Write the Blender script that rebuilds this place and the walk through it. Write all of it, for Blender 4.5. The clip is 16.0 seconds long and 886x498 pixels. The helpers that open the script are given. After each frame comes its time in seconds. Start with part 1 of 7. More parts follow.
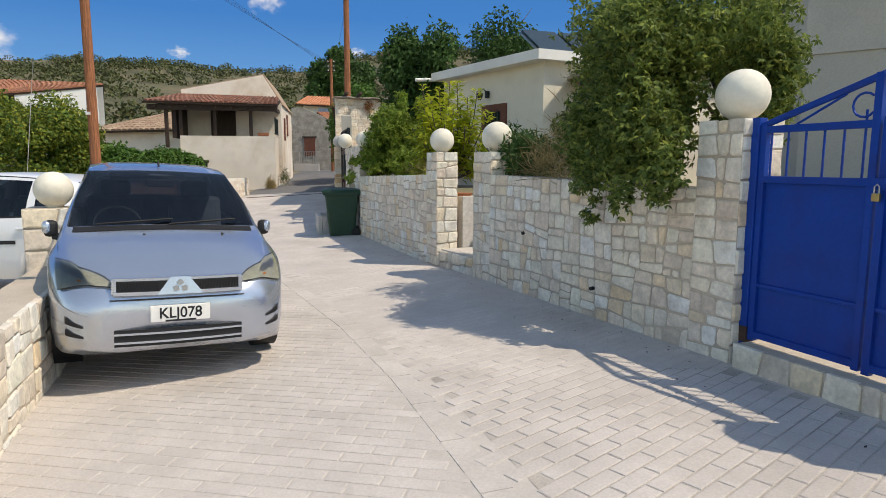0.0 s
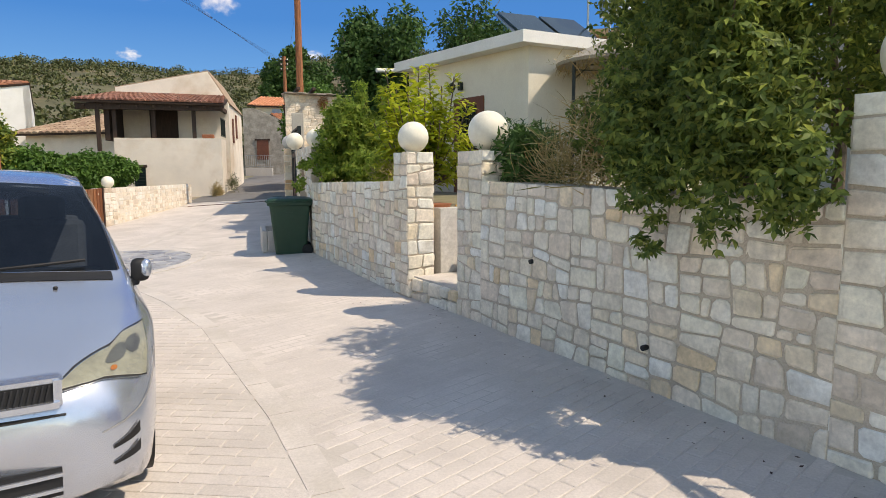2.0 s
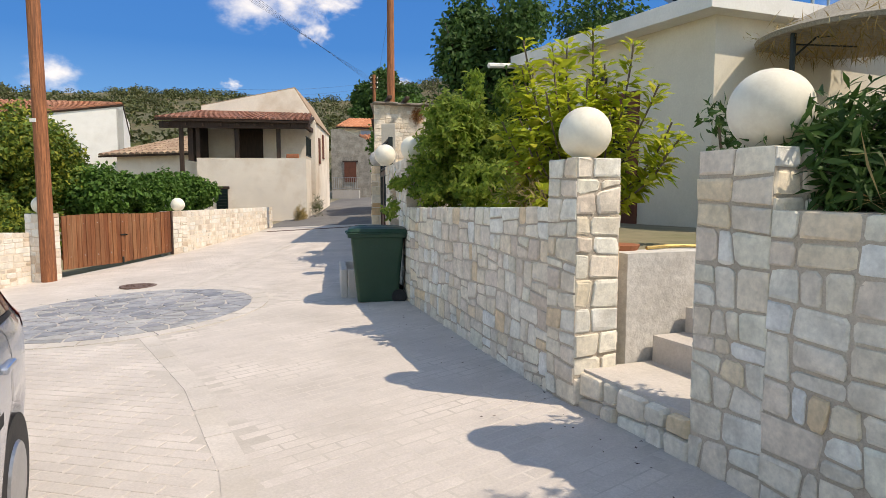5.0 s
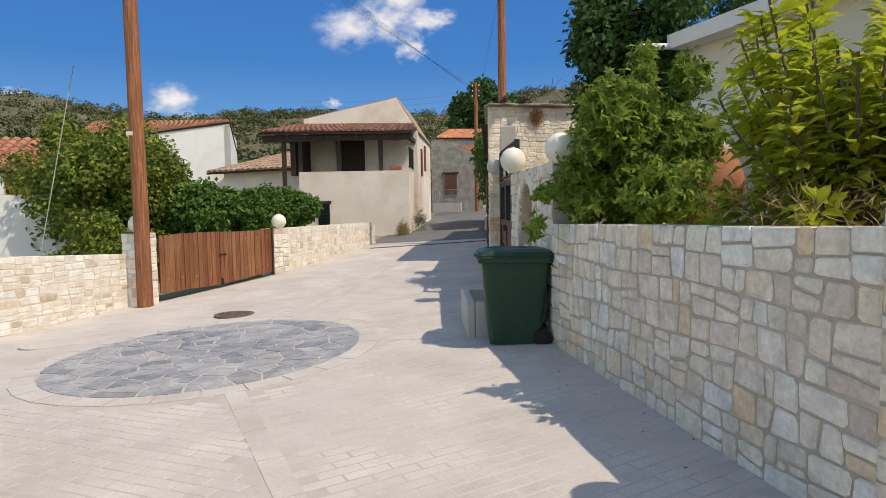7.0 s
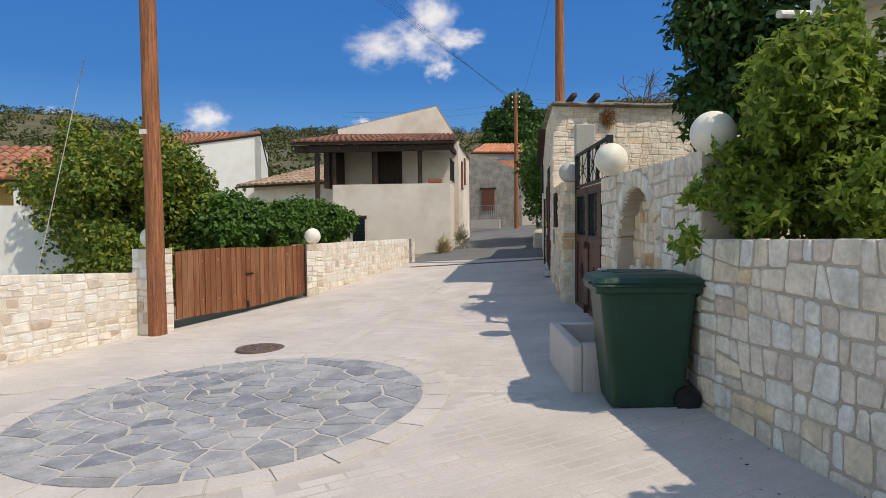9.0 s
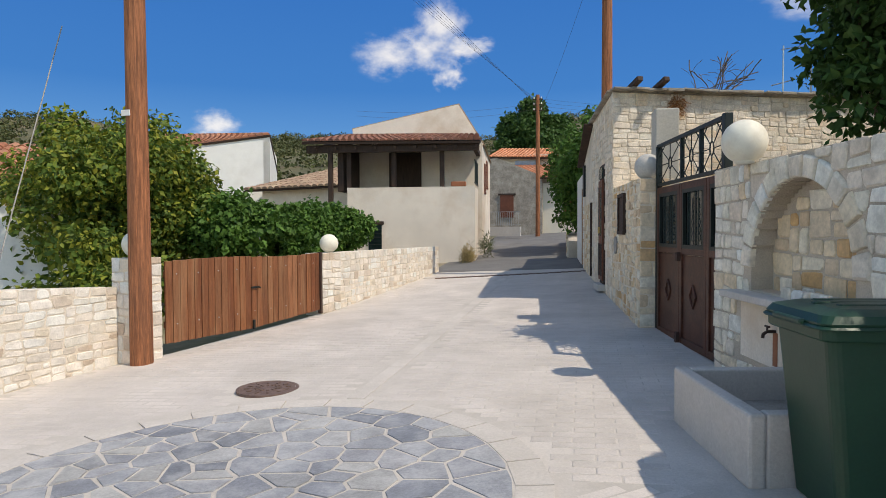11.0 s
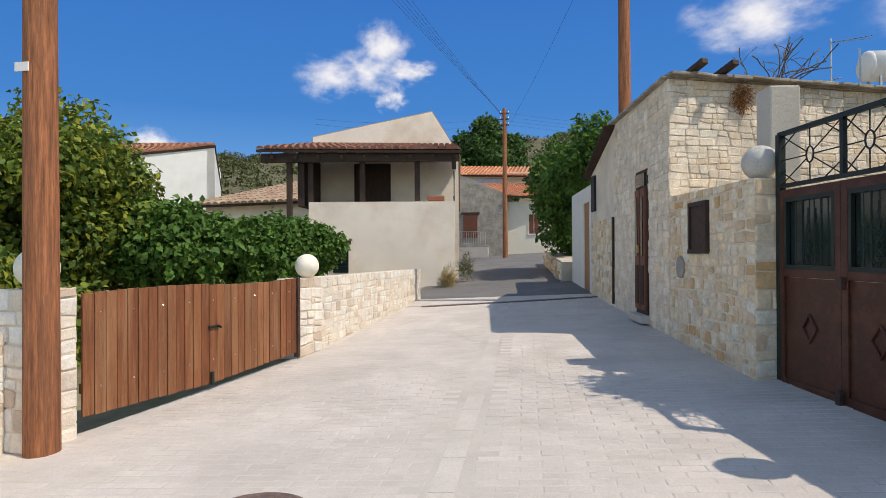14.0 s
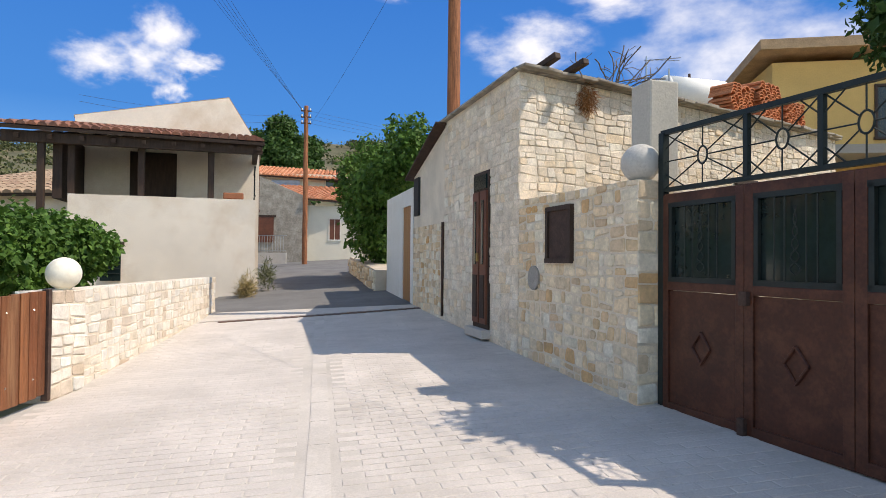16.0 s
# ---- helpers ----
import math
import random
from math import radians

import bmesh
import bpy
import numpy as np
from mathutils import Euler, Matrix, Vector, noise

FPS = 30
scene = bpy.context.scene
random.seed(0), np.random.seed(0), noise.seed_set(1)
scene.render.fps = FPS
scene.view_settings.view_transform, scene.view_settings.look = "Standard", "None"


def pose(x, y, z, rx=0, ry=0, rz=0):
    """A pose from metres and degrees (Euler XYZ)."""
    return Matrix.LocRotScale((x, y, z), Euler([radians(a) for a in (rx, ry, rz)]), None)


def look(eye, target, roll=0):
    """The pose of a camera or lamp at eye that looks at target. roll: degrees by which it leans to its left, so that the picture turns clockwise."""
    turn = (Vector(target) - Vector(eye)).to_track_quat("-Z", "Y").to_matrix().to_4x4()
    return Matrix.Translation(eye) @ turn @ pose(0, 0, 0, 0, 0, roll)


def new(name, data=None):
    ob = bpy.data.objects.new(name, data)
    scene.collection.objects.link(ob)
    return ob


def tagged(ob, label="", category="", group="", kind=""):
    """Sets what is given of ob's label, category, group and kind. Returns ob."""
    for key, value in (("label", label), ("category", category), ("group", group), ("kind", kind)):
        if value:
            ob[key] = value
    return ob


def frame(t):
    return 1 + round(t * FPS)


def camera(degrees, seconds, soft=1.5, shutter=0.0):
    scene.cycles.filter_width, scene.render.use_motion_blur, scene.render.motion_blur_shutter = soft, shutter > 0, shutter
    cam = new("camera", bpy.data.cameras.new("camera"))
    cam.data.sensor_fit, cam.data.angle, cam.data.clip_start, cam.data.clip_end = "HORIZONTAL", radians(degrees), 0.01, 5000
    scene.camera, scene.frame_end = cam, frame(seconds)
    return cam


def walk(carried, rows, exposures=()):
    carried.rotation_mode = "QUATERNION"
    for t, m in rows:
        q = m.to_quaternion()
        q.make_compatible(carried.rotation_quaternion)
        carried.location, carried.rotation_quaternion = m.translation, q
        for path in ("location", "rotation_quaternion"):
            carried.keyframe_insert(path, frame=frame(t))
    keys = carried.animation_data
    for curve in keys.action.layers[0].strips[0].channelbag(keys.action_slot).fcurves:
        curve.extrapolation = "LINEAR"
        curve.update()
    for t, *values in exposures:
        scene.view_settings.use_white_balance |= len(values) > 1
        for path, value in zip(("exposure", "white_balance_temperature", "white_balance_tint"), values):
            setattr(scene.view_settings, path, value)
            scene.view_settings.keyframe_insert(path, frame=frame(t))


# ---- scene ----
cam = camera(70.2, 16.0, soft=0.6)
PATH = [
    (0, (-0.024, -0.212, 1.549), (-0.022, 1.77, 1.284), 0.2),
    (0.5, (-0.022, 0.33, 1.534), (-0.006, 2.313, 1.273), 0.1),
    (1, (-0.103, 0.882, 1.527), (-0.036, 2.864, 1.27), -0.0),
    (1.5, (-0.16, 1.394, 1.53), (-0.039, 3.374, 1.277), 0.0),
    (2, (-0.164, 1.914, 1.55), (-0.039, 3.894, 1.295), -0.2),
    (2.5, (-0.245, 2.439, 1.557), (-0.125, 4.419, 1.297), -0.4),
    (3, (-0.267, 2.962, 1.546), (-0.198, 4.944, 1.29), -0.7),
    (3.2, (-0.281, 3.172, 1.571), (-0.234, 5.156, 1.325), -0.8),
    (5.3, (-0.811, 5.293, 1.499), (-1.007, 7.276, 1.322), -0.0),
    (5.5, (-0.868, 5.492, 1.5), (-1.11, 7.469, 1.324), -0.1),
    (6, (-1.079, 5.913, 1.506), (-1.409, 7.878, 1.337), -0.4),
    (6.5, (-1.291, 6.283, 1.514), (-1.663, 8.241, 1.357), -0.7),
    (7, (-1.492, 6.728, 1.519), (-1.925, 8.676, 1.378), -0.9),
    (7.5, (-1.755, 7.166, 1.501), (-2.2, 9.112, 1.373), -0.9),
    (8, (-1.96, 7.59, 1.457), (-2.423, 9.533, 1.351), -0.8),
    (8.5, (-2.2, 8.001, 1.451), (-2.686, 9.939, 1.364), -0.6),
    (9, (-2.453, 8.396, 1.437), (-2.97, 10.326, 1.354), -0.6),
    (9.2, (-2.531, 8.57, 1.42), (-3.08, 10.491, 1.338), -0.6),
    (11.3, (-3.616, 10.229, 1.402), (-4.149, 12.156, 1.348), -0.1),
    (11.5, (-3.72, 10.352, 1.4), (-4.245, 12.281, 1.35), -0.1),
    (12, (-3.991, 10.693, 1.419), (-4.502, 12.626, 1.389), -0.5),
    (12.5, (-4.296, 11.001, 1.402), (-4.766, 12.945, 1.386), -0.9),
    (13, (-4.562, 11.342, 1.367), (-4.997, 13.294, 1.361), -1.2),
    (13.5, (-4.803, 11.71, 1.363), (-5.21, 13.668, 1.366), -0.9),
    (14, (-5.039, 12.078, 1.368), (-5.4, 14.045, 1.378), -0.3),
    (14.5, (-5.211, 12.472, 1.36), (-5.504, 14.45, 1.381), 0.0),
    (15, (-5.374, 12.802, 1.364), (-5.549, 14.794, 1.381), 0.1),
    (15.5, (-5.543, 13.121, 1.366), (-5.459, 15.12, 1.382), 0.4),
    (16, (-5.627, 13.468, 1.364), (-5.332, 15.446, 1.397), 0.5),
]
EXPOSURE = [(0.0, 0.66, 7600, 11), (2.5, 0.94, 8050, 13), (5.5, 0.85, 7850, 13), (8.0, 0.60, 7600, 12), (12.0, 0.66, 7350, 11), (14.5, 0.73, 7400, 12), (15.5, 0.72, 7400, 12), (16.0, 0.98, 7450, 13)]
walk(cam, [(t, look(eye, target, roll)) for t, eye, target, roll in PATH], EXPOSURE)

# ---------------------------------------------------------------- light
SUN_DIR = Vector((-0.67, 0.235, -1.0)).normalized()
sun_ob = new("sun", bpy.data.lights.new("sun", "SUN"))
sun_ob.data.energy, sun_ob.data.angle, sun_ob.data.color = 2.2, radians(0.53), (1.0, 0.955, 0.88)
sun_ob.rotation_euler = SUN_DIR.to_track_quat("-Z", "Y").to_euler()
world = bpy.data.worlds.new("world")
scene.world = world
world.use_nodes = True
_wn = world.node_tree.nodes
_sky = _wn.new("ShaderNodeTexSky")
_sky.sky_type, _sky.sun_disc = "NISHITA", False
_sky.sun_elevation = math.asin(-SUN_DIR.z)
_sky.sun_rotation = math.atan2(-SUN_DIR.x, -SUN_DIR.y)
_sky.altitude, _sky.air_density, _sky.dust_density, _sky.ozone_density = 300.0, 1.0, 0.25, 3.0
_tint = _wn.new("ShaderNodeMix")
_tint.data_type, _tint.blend_type = "RGBA", "MULTIPLY"
_tint.inputs[0].default_value = 1.0
_tint.inputs[7].default_value = (1.0, 0.955, 0.88, 1)
world.node_tree.links.new(_sky.outputs[0], _tint.inputs[6])
world.node_tree.links.new(_tint.outputs[2], _wn["Background"].inputs[0])
_wn["Background"].inputs[1].default_value = 0.15


# ---------------------------------------------------------------- materials
def shade(name, col, rough=0.85, metal=0.0, var=0.16, scale=3.0, fine=45.0, bump=0.25, ramp=None, island=None, coat=0.0,
          stain=None, stain_amt=0.0, stain_scale=1.2, emit=0.0, stretch=(1, 1, 1), spec=0.4, sub=0.0):
    """A rough surface with two scales of variation, stains and relief. ramp: colours picked per object; island: per loose piece."""
    m = bpy.data.materials.new(name)
    m.use_nodes = True
    nt = m.node_tree
    N, L = nt.nodes, nt.links
    b = N["Principled BSDF"]
    tc = N.new("ShaderNodeTexCoord")
    mp = N.new("ShaderNodeMapping")
    mp.inputs["Scale"].default_value = stretch
    L.new(tc.outputs["Object"], mp.inputs[0])

    def noise_tex(s, detail=5.0, rough_=0.6):
        n = N.new("ShaderNodeTexNoise")
        n.inputs["Scale"].default_value, n.inputs["Detail"].default_value, n.inputs["Roughness"].default_value = s, detail, rough_
        L.new(mp.outputs[0], n.inputs["Vector"])
        return n.outputs["Fac"]

    def mix(kind, fac, a, c):
        x = N.new("ShaderNodeMix")
        x.data_type, x.blend_type = "RGBA", kind
        for slot, val in ((0, fac), (6, a), (7, c)):
            if hasattr(val, "is_linked"):
                L.new(val, x.inputs[slot])
            else:
                x.inputs[slot].default_value = val
        return x.outputs[2]

    def ramp_of(val, stops):
        r = N.new("ShaderNodeValToRGB")
        e = r.color_ramp.elements
        while len(e) < len(stops):
            e.new(0.5)
        for k, (p, c) in enumerate(stops):
            e[k].position, e[k].color = p, (*c, 1)
        L.new(val, r.inputs[0])
        return r.outputs[0]

    base = (*col, 1)
    if ramp or island:
        if ramp:
            src = N.new("ShaderNodeObjectInfo").outputs["Random"]
        else:
            src = N.new("ShaderNodeNewGeometry").outputs["Random Per Island"]
        cols = ramp or island
        base = ramp_of(src, [(k / (len(cols) - 1), c) for k, c in enumerate(cols)])
    g = ramp_of(noise_tex(scale), [(0.3, (1 - var,) * 3), (0.7, (1 + var * 0.6,) * 3)])
    c1 = mix("MULTIPLY", 1.0, base, g)
    f = ramp_of(noise_tex(fine, 3.0), [(0.3, (1 - var * 0.7,) * 3), (0.7, (1 + var * 0.4,) * 3)])
    c2 = mix("MULTIPLY", 1.0, c1, f)
    if stain:
        k = ramp_of(noise_tex(stain_scale, 7.0, 0.7), [(0.48, (0, 0, 0)), (0.68, (stain_amt,) * 3)])
        c2 = mix("MIX", k, c2, (*stain, 1))
    L.new(c2, b.inputs["Base Color"])
    b.inputs["Roughness"].default_value, b.inputs["Metallic"].default_value = rough, metal
    b.inputs["Specular IOR Level"].default_value = spec
    b.inputs["Coat Weight"].default_value = coat
    b.inputs["Coat Roughness"].default_value = 0.06
    if sub:
        b.inputs["Transmission Weight"].default_value = 0.0
        b.inputs["Subsurface Weight"].default_value = sub
    if bump:
        bp = N.new("ShaderNodeBump")
        bp.inputs["Strength"].default_value, bp.inputs["Distance"].default_value = bump, 0.012
        L.new(noise_tex(fine * 0.6, 6.0, 0.65), bp.inputs["Height"])
        L.new(bp.outputs[0], b.inputs["Normal"])
    if emit:
        b.inputs["Emission Color"].default_value, b.inputs["Emission Strength"].default_value = (*col, 1), emit
    return m


def leaf_mat(name, cols, trans=0.22):
    m = shade(name, (0.1, 0.1, 0.1), rough=0.55, var=0.3, scale=1.5, fine=12.0, bump=0.0, island=cols, spec=0.18)
    nt = m.node_tree
    N, L = nt.nodes, nt.links
    b = N["Principled BSDF"]
    tr = N.new("ShaderNodeBsdfTranslucent")
    L.new(b.inputs["Base Color"].links[0].from_socket, tr.inputs[0])
    mx = N.new("ShaderNodeMixShader")
    mx.inputs[0].default_value = trans
    L.new(b.outputs[0], mx.inputs[1])
    L.new(tr.outputs[0], mx.inputs[2])
    L.new(mx.outputs[0], N["Material Output"].inputs[0])
    return m


STONES = [(0.82, 0.71, 0.55), (0.83, 0.78, 0.67), (0.76, 0.65, 0.53), (0.83, 0.76, 0.62), (0.83, 0.81, 0.72), (0.80, 0.62, 0.40),
          (0.83, 0.75, 0.63), (0.66, 0.56, 0.46), (0.83, 0.80, 0.66), (0.78, 0.68, 0.57), (0.83, 0.80, 0.70), (0.83, 0.82, 0.77), (0.83, 0.70, 0.50)]
WARM = [(0.78, 0.60, 0.39), (0.83, 0.70, 0.50), (0.70, 0.50, 0.29), (0.83, 0.74, 0.57), (0.81, 0.64, 0.43), (0.83, 0.77, 0.62), (0.62, 0.46, 0.30),
        (0.83, 0.70, 0.52), (0.64, 0.38, 0.16), (0.83, 0.78, 0.66), (0.82, 0.74, 0.60)]
PALE = [(0.830, 0.747, 0.648), (0.80, 0.72, 0.62), (0.830, 0.821, 0.758), (0.74, 0.64, 0.51), (0.830, 0.772, 0.690), (0.825, 0.75, 0.66), (0.58, 0.46, 0.35), (0.83, 0.81, 0.75)]
M_STONE = shade("cut_limestone", (0.5, 0.5, 0.5), 0.9, var=0.2, scale=7, fine=30, bump=0.55, ramp=STONES, stain=(0.30, 0.25, 0.18), stain_amt=0.35, stain_scale=4)
M_WARM = shade("ochre_limestone", (0.5, 0.5, 0.5), 0.9, var=0.2, scale=7, fine=30, bump=0.55, ramp=WARM, stain=(0.32, 0.26, 0.18), stain_amt=0.35, stain_scale=4)
M_PALE = shade("pale_limestone", (0.5, 0.5, 0.5), 0.9, var=0.18, scale=6, fine=60, bump=0.6, ramp=PALE, stain=(0.36, 0.30, 0.2), stain_amt=0.3, stain_scale=4)
M_MORTAR = shade("lime_mortar", (0.55, 0.47, 0.375), 0.95, var=0.2, scale=2, fine=90, bump=0.8)
M_MORTAR_PALE = shade("pale_mortar", (0.74, 0.645, 0.52), 0.95, var=0.18, scale=2, fine=90, bump=0.8)
M_PAVER = shade("concrete_paver", (0.610, 0.595, 0.603), 0.88, var=0.16, scale=1.3, fine=70, bump=0.45,
                ramp=[(0.57, 0.518, 0.470), (0.595, 0.54, 0.495), (0.58, 0.527, 0.483), (0.605, 0.55, 0.502), (0.555, 0.503, 0.458)],
                stain=(0.40, 0.362, 0.318), stain_amt=0.5, stain_scale=0.9)
M_PAVERS = shade("concrete_pavers", (0.610, 0.595, 0.603), 0.88, var=0.16, scale=1.3, fine=70, bump=0.45,
                 island=[(0.57, 0.518, 0.470), (0.595, 0.54, 0.495), (0.58, 0.527, 0.483), (0.605, 0.55, 0.502), (0.555, 0.503, 0.458)],
                 stain=(0.40, 0.362, 0.318), stain_amt=0.5, stain_scale=0.9)
M_BED = shade("cement_slurry", (0.56, 0.512, 0.462), 0.92, var=0.12, scale=0.8, fine=60, bump=0.5, stain=(0.39, 0.355, 0.31), stain_amt=0.6, stain_scale=1.3)
M_CONC = shade("cast_concrete", (0.57, 0.523, 0.475), 0.9, var=0.15, scale=1.5, fine=50, bump=0.4, stain=(0.439, 0.393, 0.325), stain_amt=0.4, stain_scale=1.4)
M_SLATE = shade("blue_grey_slate", (0.227, 0.223, 0.230), 0.6, var=0.25, scale=5, fine=50, bump=0.5,
                ramp=[(0.266, 0.277, 0.303), (0.392, 0.393, 0.401), (0.313, 0.326, 0.351), (0.469, 0.458, 0.436), (0.344, 0.348, 0.372), (0.219, 0.233, 0.260), (0.424, 0.413, 0.387)],
                stain=(0.476, 0.470, 0.461), stain_amt=0.55, stain_scale=2.5)
M_ASPHALT = shade("asphalt", (0.16, 0.155, 0.15), 0.92, var=0.2, scale=1.2, fine=120, bump=0.7, stain=(0.22, 0.21, 0.20), stain_amt=0.5, stain_scale=0.7)
M_EARTH = shade("dry_ground", (0.30, 0.25, 0.17), 0.95, var=0.3, scale=0.3, fine=6, bump=0.6, stain=(0.12, 0.14, 0.05), stain_amt=0.9, stain_scale=0.12)
M_PLASTER = shade("beige_render", (0.83, 0.735, 0.62), 0.93, var=0.14, scale=0.6, fine=45, bump=0.2, stain=(0.62, 0.48, 0.34), stain_amt=0.8, stain_scale=0.45)
M_CREAM = shade("cream_paint", (0.74, 0.69, 0.57), 0.85, var=0.07, scale=0.7, fine=40, bump=0.15, stain=(0.55, 0.49, 0.38), stain_amt=0.35, stain_scale=0.8)
M_WHITE = shade("white_paint", (0.78, 0.77, 0.73), 0.8, var=0.07, scale=1.0, fine=40, bump=0.15, stain=(0.58, 0.55, 0.48), stain_amt=0.35, stain_scale=1.1)
M_BALL = shade("cream_ball_paint", (0.80, 0.76, 0.64), 0.7, var=0.06, scale=3, fine=40, bump=0.1, stain=(0.55, 0.47, 0.35), stain_amt=0.45, stain_scale=3.5)
M_GREYBALL = shade("flaking_grey_ball", (0.55, 0.53, 0.49), 0.8, var=0.2, scale=5, fine=40, bump=0.3, stain=(0.36, 0.34, 0.30), stain_amt=0.7, stain_scale=5)
M_TILE = shade("terracotta_tile", (0.4, 0.2, 0.1), 0.85, var=0.2, scale=3, fine=40, bump=0.4,
               island=[(0.36, 0.14, 0.075), (0.42, 0.18, 0.10), (0.32, 0.13, 0.08), (0.45, 0.22, 0.13), (0.38, 0.17, 0.10), (0.28, 0.13, 0.09)])
M_DARKTILE = shade("smoky_old_tile", (0.2, 0.1, 0.07), 0.88, var=0.3, scale=3, fine=40, bump=0.5,
                   island=[(0.24, 0.10, 0.065), (0.29, 0.125, 0.08), (0.20, 0.085, 0.06), (0.32, 0.16, 0.11), (0.16, 0.08, 0.06)])
M_OLDTILE = shade("weathered_tile", (0.3, 0.2, 0.1), 0.9, var=0.25, scale=3, fine=40, bump=0.4,
                  island=[(0.34, 0.23, 0.15), (0.40, 0.29, 0.20), (0.30, 0.19, 0.13), (0.43, 0.33, 0.23)])
M_WOOD = shade("stained_wood", (0.2, 0.08, 0.03), 0.6, var=0.35, scale=4, fine=30, bump=0.35, stretch=(6, 6, 0.5),
               ramp=[(0.20, 0.066, 0.026), (0.31, 0.115, 0.045), (0.17, 0.058, 0.024), (0.27, 0.112, 0.050), (0.235, 0.083, 0.032), (0.35, 0.15, 0.07)], stain=(0.34, 0.18, 0.09), stain_amt=0.75, stain_scale=1.1)
M_POLE = shade("creosoted_pole", (0.37, 0.14, 0.06), 0.8, var=0.6, scale=5, fine=26, bump=0.6, stretch=(7, 7, 0.35), stain=(0.13, 0.06, 0.035), stain_amt=0.7, stain_scale=2)
M_DARKWOOD = shade("dark_timber", (0.055, 0.032, 0.022), 0.75, var=0.35, scale=4, fine=25, bump=0.4, stretch=(5, 5, 0.7))
M_BLUE = shade("blue_gate_paint", (0.001, 0.048, 0.31), 0.45, var=0.12, scale=2.5, fine=30, bump=0.06, stain=(0.02, 0.03, 0.16), stain_amt=0.5, stain_scale=2.0, spec=0.2)
M_RUST = shade("rusty_steel", (0.07, 0.04, 0.03), 0.8, var=0.4, scale=8, fine=50, bump=0.4)
M_BROWN = shade("brown_gate_paint", (0.070, 0.021, 0.011), 0.5, var=0.3, scale=2.5, fine=40, bump=0.12, stain=(0.13, 0.05, 0.027), stain_amt=0.5, stain_scale=5)
M_IRON = shade("dark_green_iron", (0.012, 0.020, 0.019), 0.5, var=0.3, scale=6, fine=50, bump=0.1)
M_GREEN = shade("green_bin_plastic", (0.010, 0.048, 0.026), 0.42, var=0.15, scale=3, fine=60, bump=0.06, stain=(0.05, 0.075, 0.055), stain_amt=0.25, stain_scale=2.5)
M_BLACK = shade("black_rubber", (0.012, 0.012, 0.013), 0.6, var=0.2, scale=8, fine=60, bump=0.2)
M_DARK = shade("dark_interior", (0.02, 0.02, 0.022), 0.7, var=0.2, scale=5, fine=50, bump=0.1)
M_CABLE = shade("cable_black", (0.03, 0.03, 0.035), 0.6, var=0.1, bump=0.0)
M_STEEL = shade("galvanised_steel", (0.45, 0.46, 0.47), 0.35, metal=0.9, var=0.12, scale=5, fine=60, bump=0.05)
M_BRASS = shade("brass", (0.55, 0.40, 0.16), 0.35, metal=0.9, var=0.15, bump=0.05)
M_CAST = shade("cast_iron_cover", (0.20, 0.135, 0.11), 0.65, metal=0.3, var=0.3, scale=9, fine=60, bump=0.7)
M_TERRA = shade("terracotta_pot", (0.36, 0.135, 0.065), 0.8, var=0.2, scale=3, fine=40, bump=0.25, stain=(0.22, 0.09, 0.05), stain_amt=0.5, stain_scale=2)
M_CLOTH = shade("printed_cloth", (0.42, 0.38, 0.33), 0.9, var=0.35, scale=14, fine=50, bump=0.3, stain=(0.20, 0.15, 0.12), stain_amt=0.7, stain_scale=9)
M_CONCWALL = shade("pale_grey_render", (0.52, 0.49, 0.43), 0.93, var=0.15, scale=0.9, fine=40, bump=0.4, stain=(0.40, 0.37, 0.32), stain_amt=0.5, stain_scale=0.9)
M_ROUGHWALL = shade("rough_cement", (0.66, 0.635, 0.59), 0.95, var=0.22, scale=2.2, fine=24, bump=0.9, stain=(0.44, 0.41, 0.37), stain_amt=0.7, stain_scale=2.4)
M_ORANGETILE = shade("bright_tile", (0.5, 0.2, 0.1), 0.85, var=0.2, scale=3, fine=40, bump=0.3,
                     island=[(0.58, 0.23, 0.11), (0.66, 0.29, 0.15), (0.54, 0.21, 0.10), (0.70, 0.34, 0.19)])
M_NEWTILE = shade("new_orange_tile", (0.56, 0.20, 0.085), 0.85, var=0.25, scale=6, fine=40, bump=0.3)
M_THATCH = shade("reed_thatch", (0.40, 0.36, 0.29), 0.95, var=0.35, scale=8, fine=50, bump=0.8, stretch=(1, 6, 6))
M_GREYBLOCK = shade("grey_render", (0.34, 0.32, 0.285), 0.93, var=0.16, scale=1.2, fine=40, bump=0.4, stain=(0.25, 0.225, 0.19), stain_amt=0.5, stain_scale=1.2)
M_GREYSTONE = shade("grey_rubble", (0.36, 0.32, 0.265), 0.93, var=0.35, scale=2.5, fine=12, bump=0.9, stain=(0.42, 0.39, 0.34), stain_amt=0.6, stain_scale=2.5)
M_RUBBLE = shade("whitewashed_rubble", (0.610, 0.595, 0.483), 0.93, var=0.25, scale=5, fine=40, bump=0.9,
                 ramp=[(0.78, 0.675, 0.545), (0.82, 0.72, 0.59), (0.74, 0.625, 0.49), (0.83, 0.75, 0.63), (0.80, 0.69, 0.56), (0.80, 0.64, 0.45), (0.83, 0.77, 0.65)], stain=(0.537, 0.440, 0.313), stain_amt=0.3, stain_scale=3)
M_OCHRE = shade("ochre_paint", (0.62, 0.40, 0.14), 0.85, var=0.1, scale=1, fine=30, bump=0.15)
M_EAVE = shade("sunbleached_eave", (0.46, 0.30, 0.17), 0.8, var=0.25, scale=3, fine=30, bump=0.3)
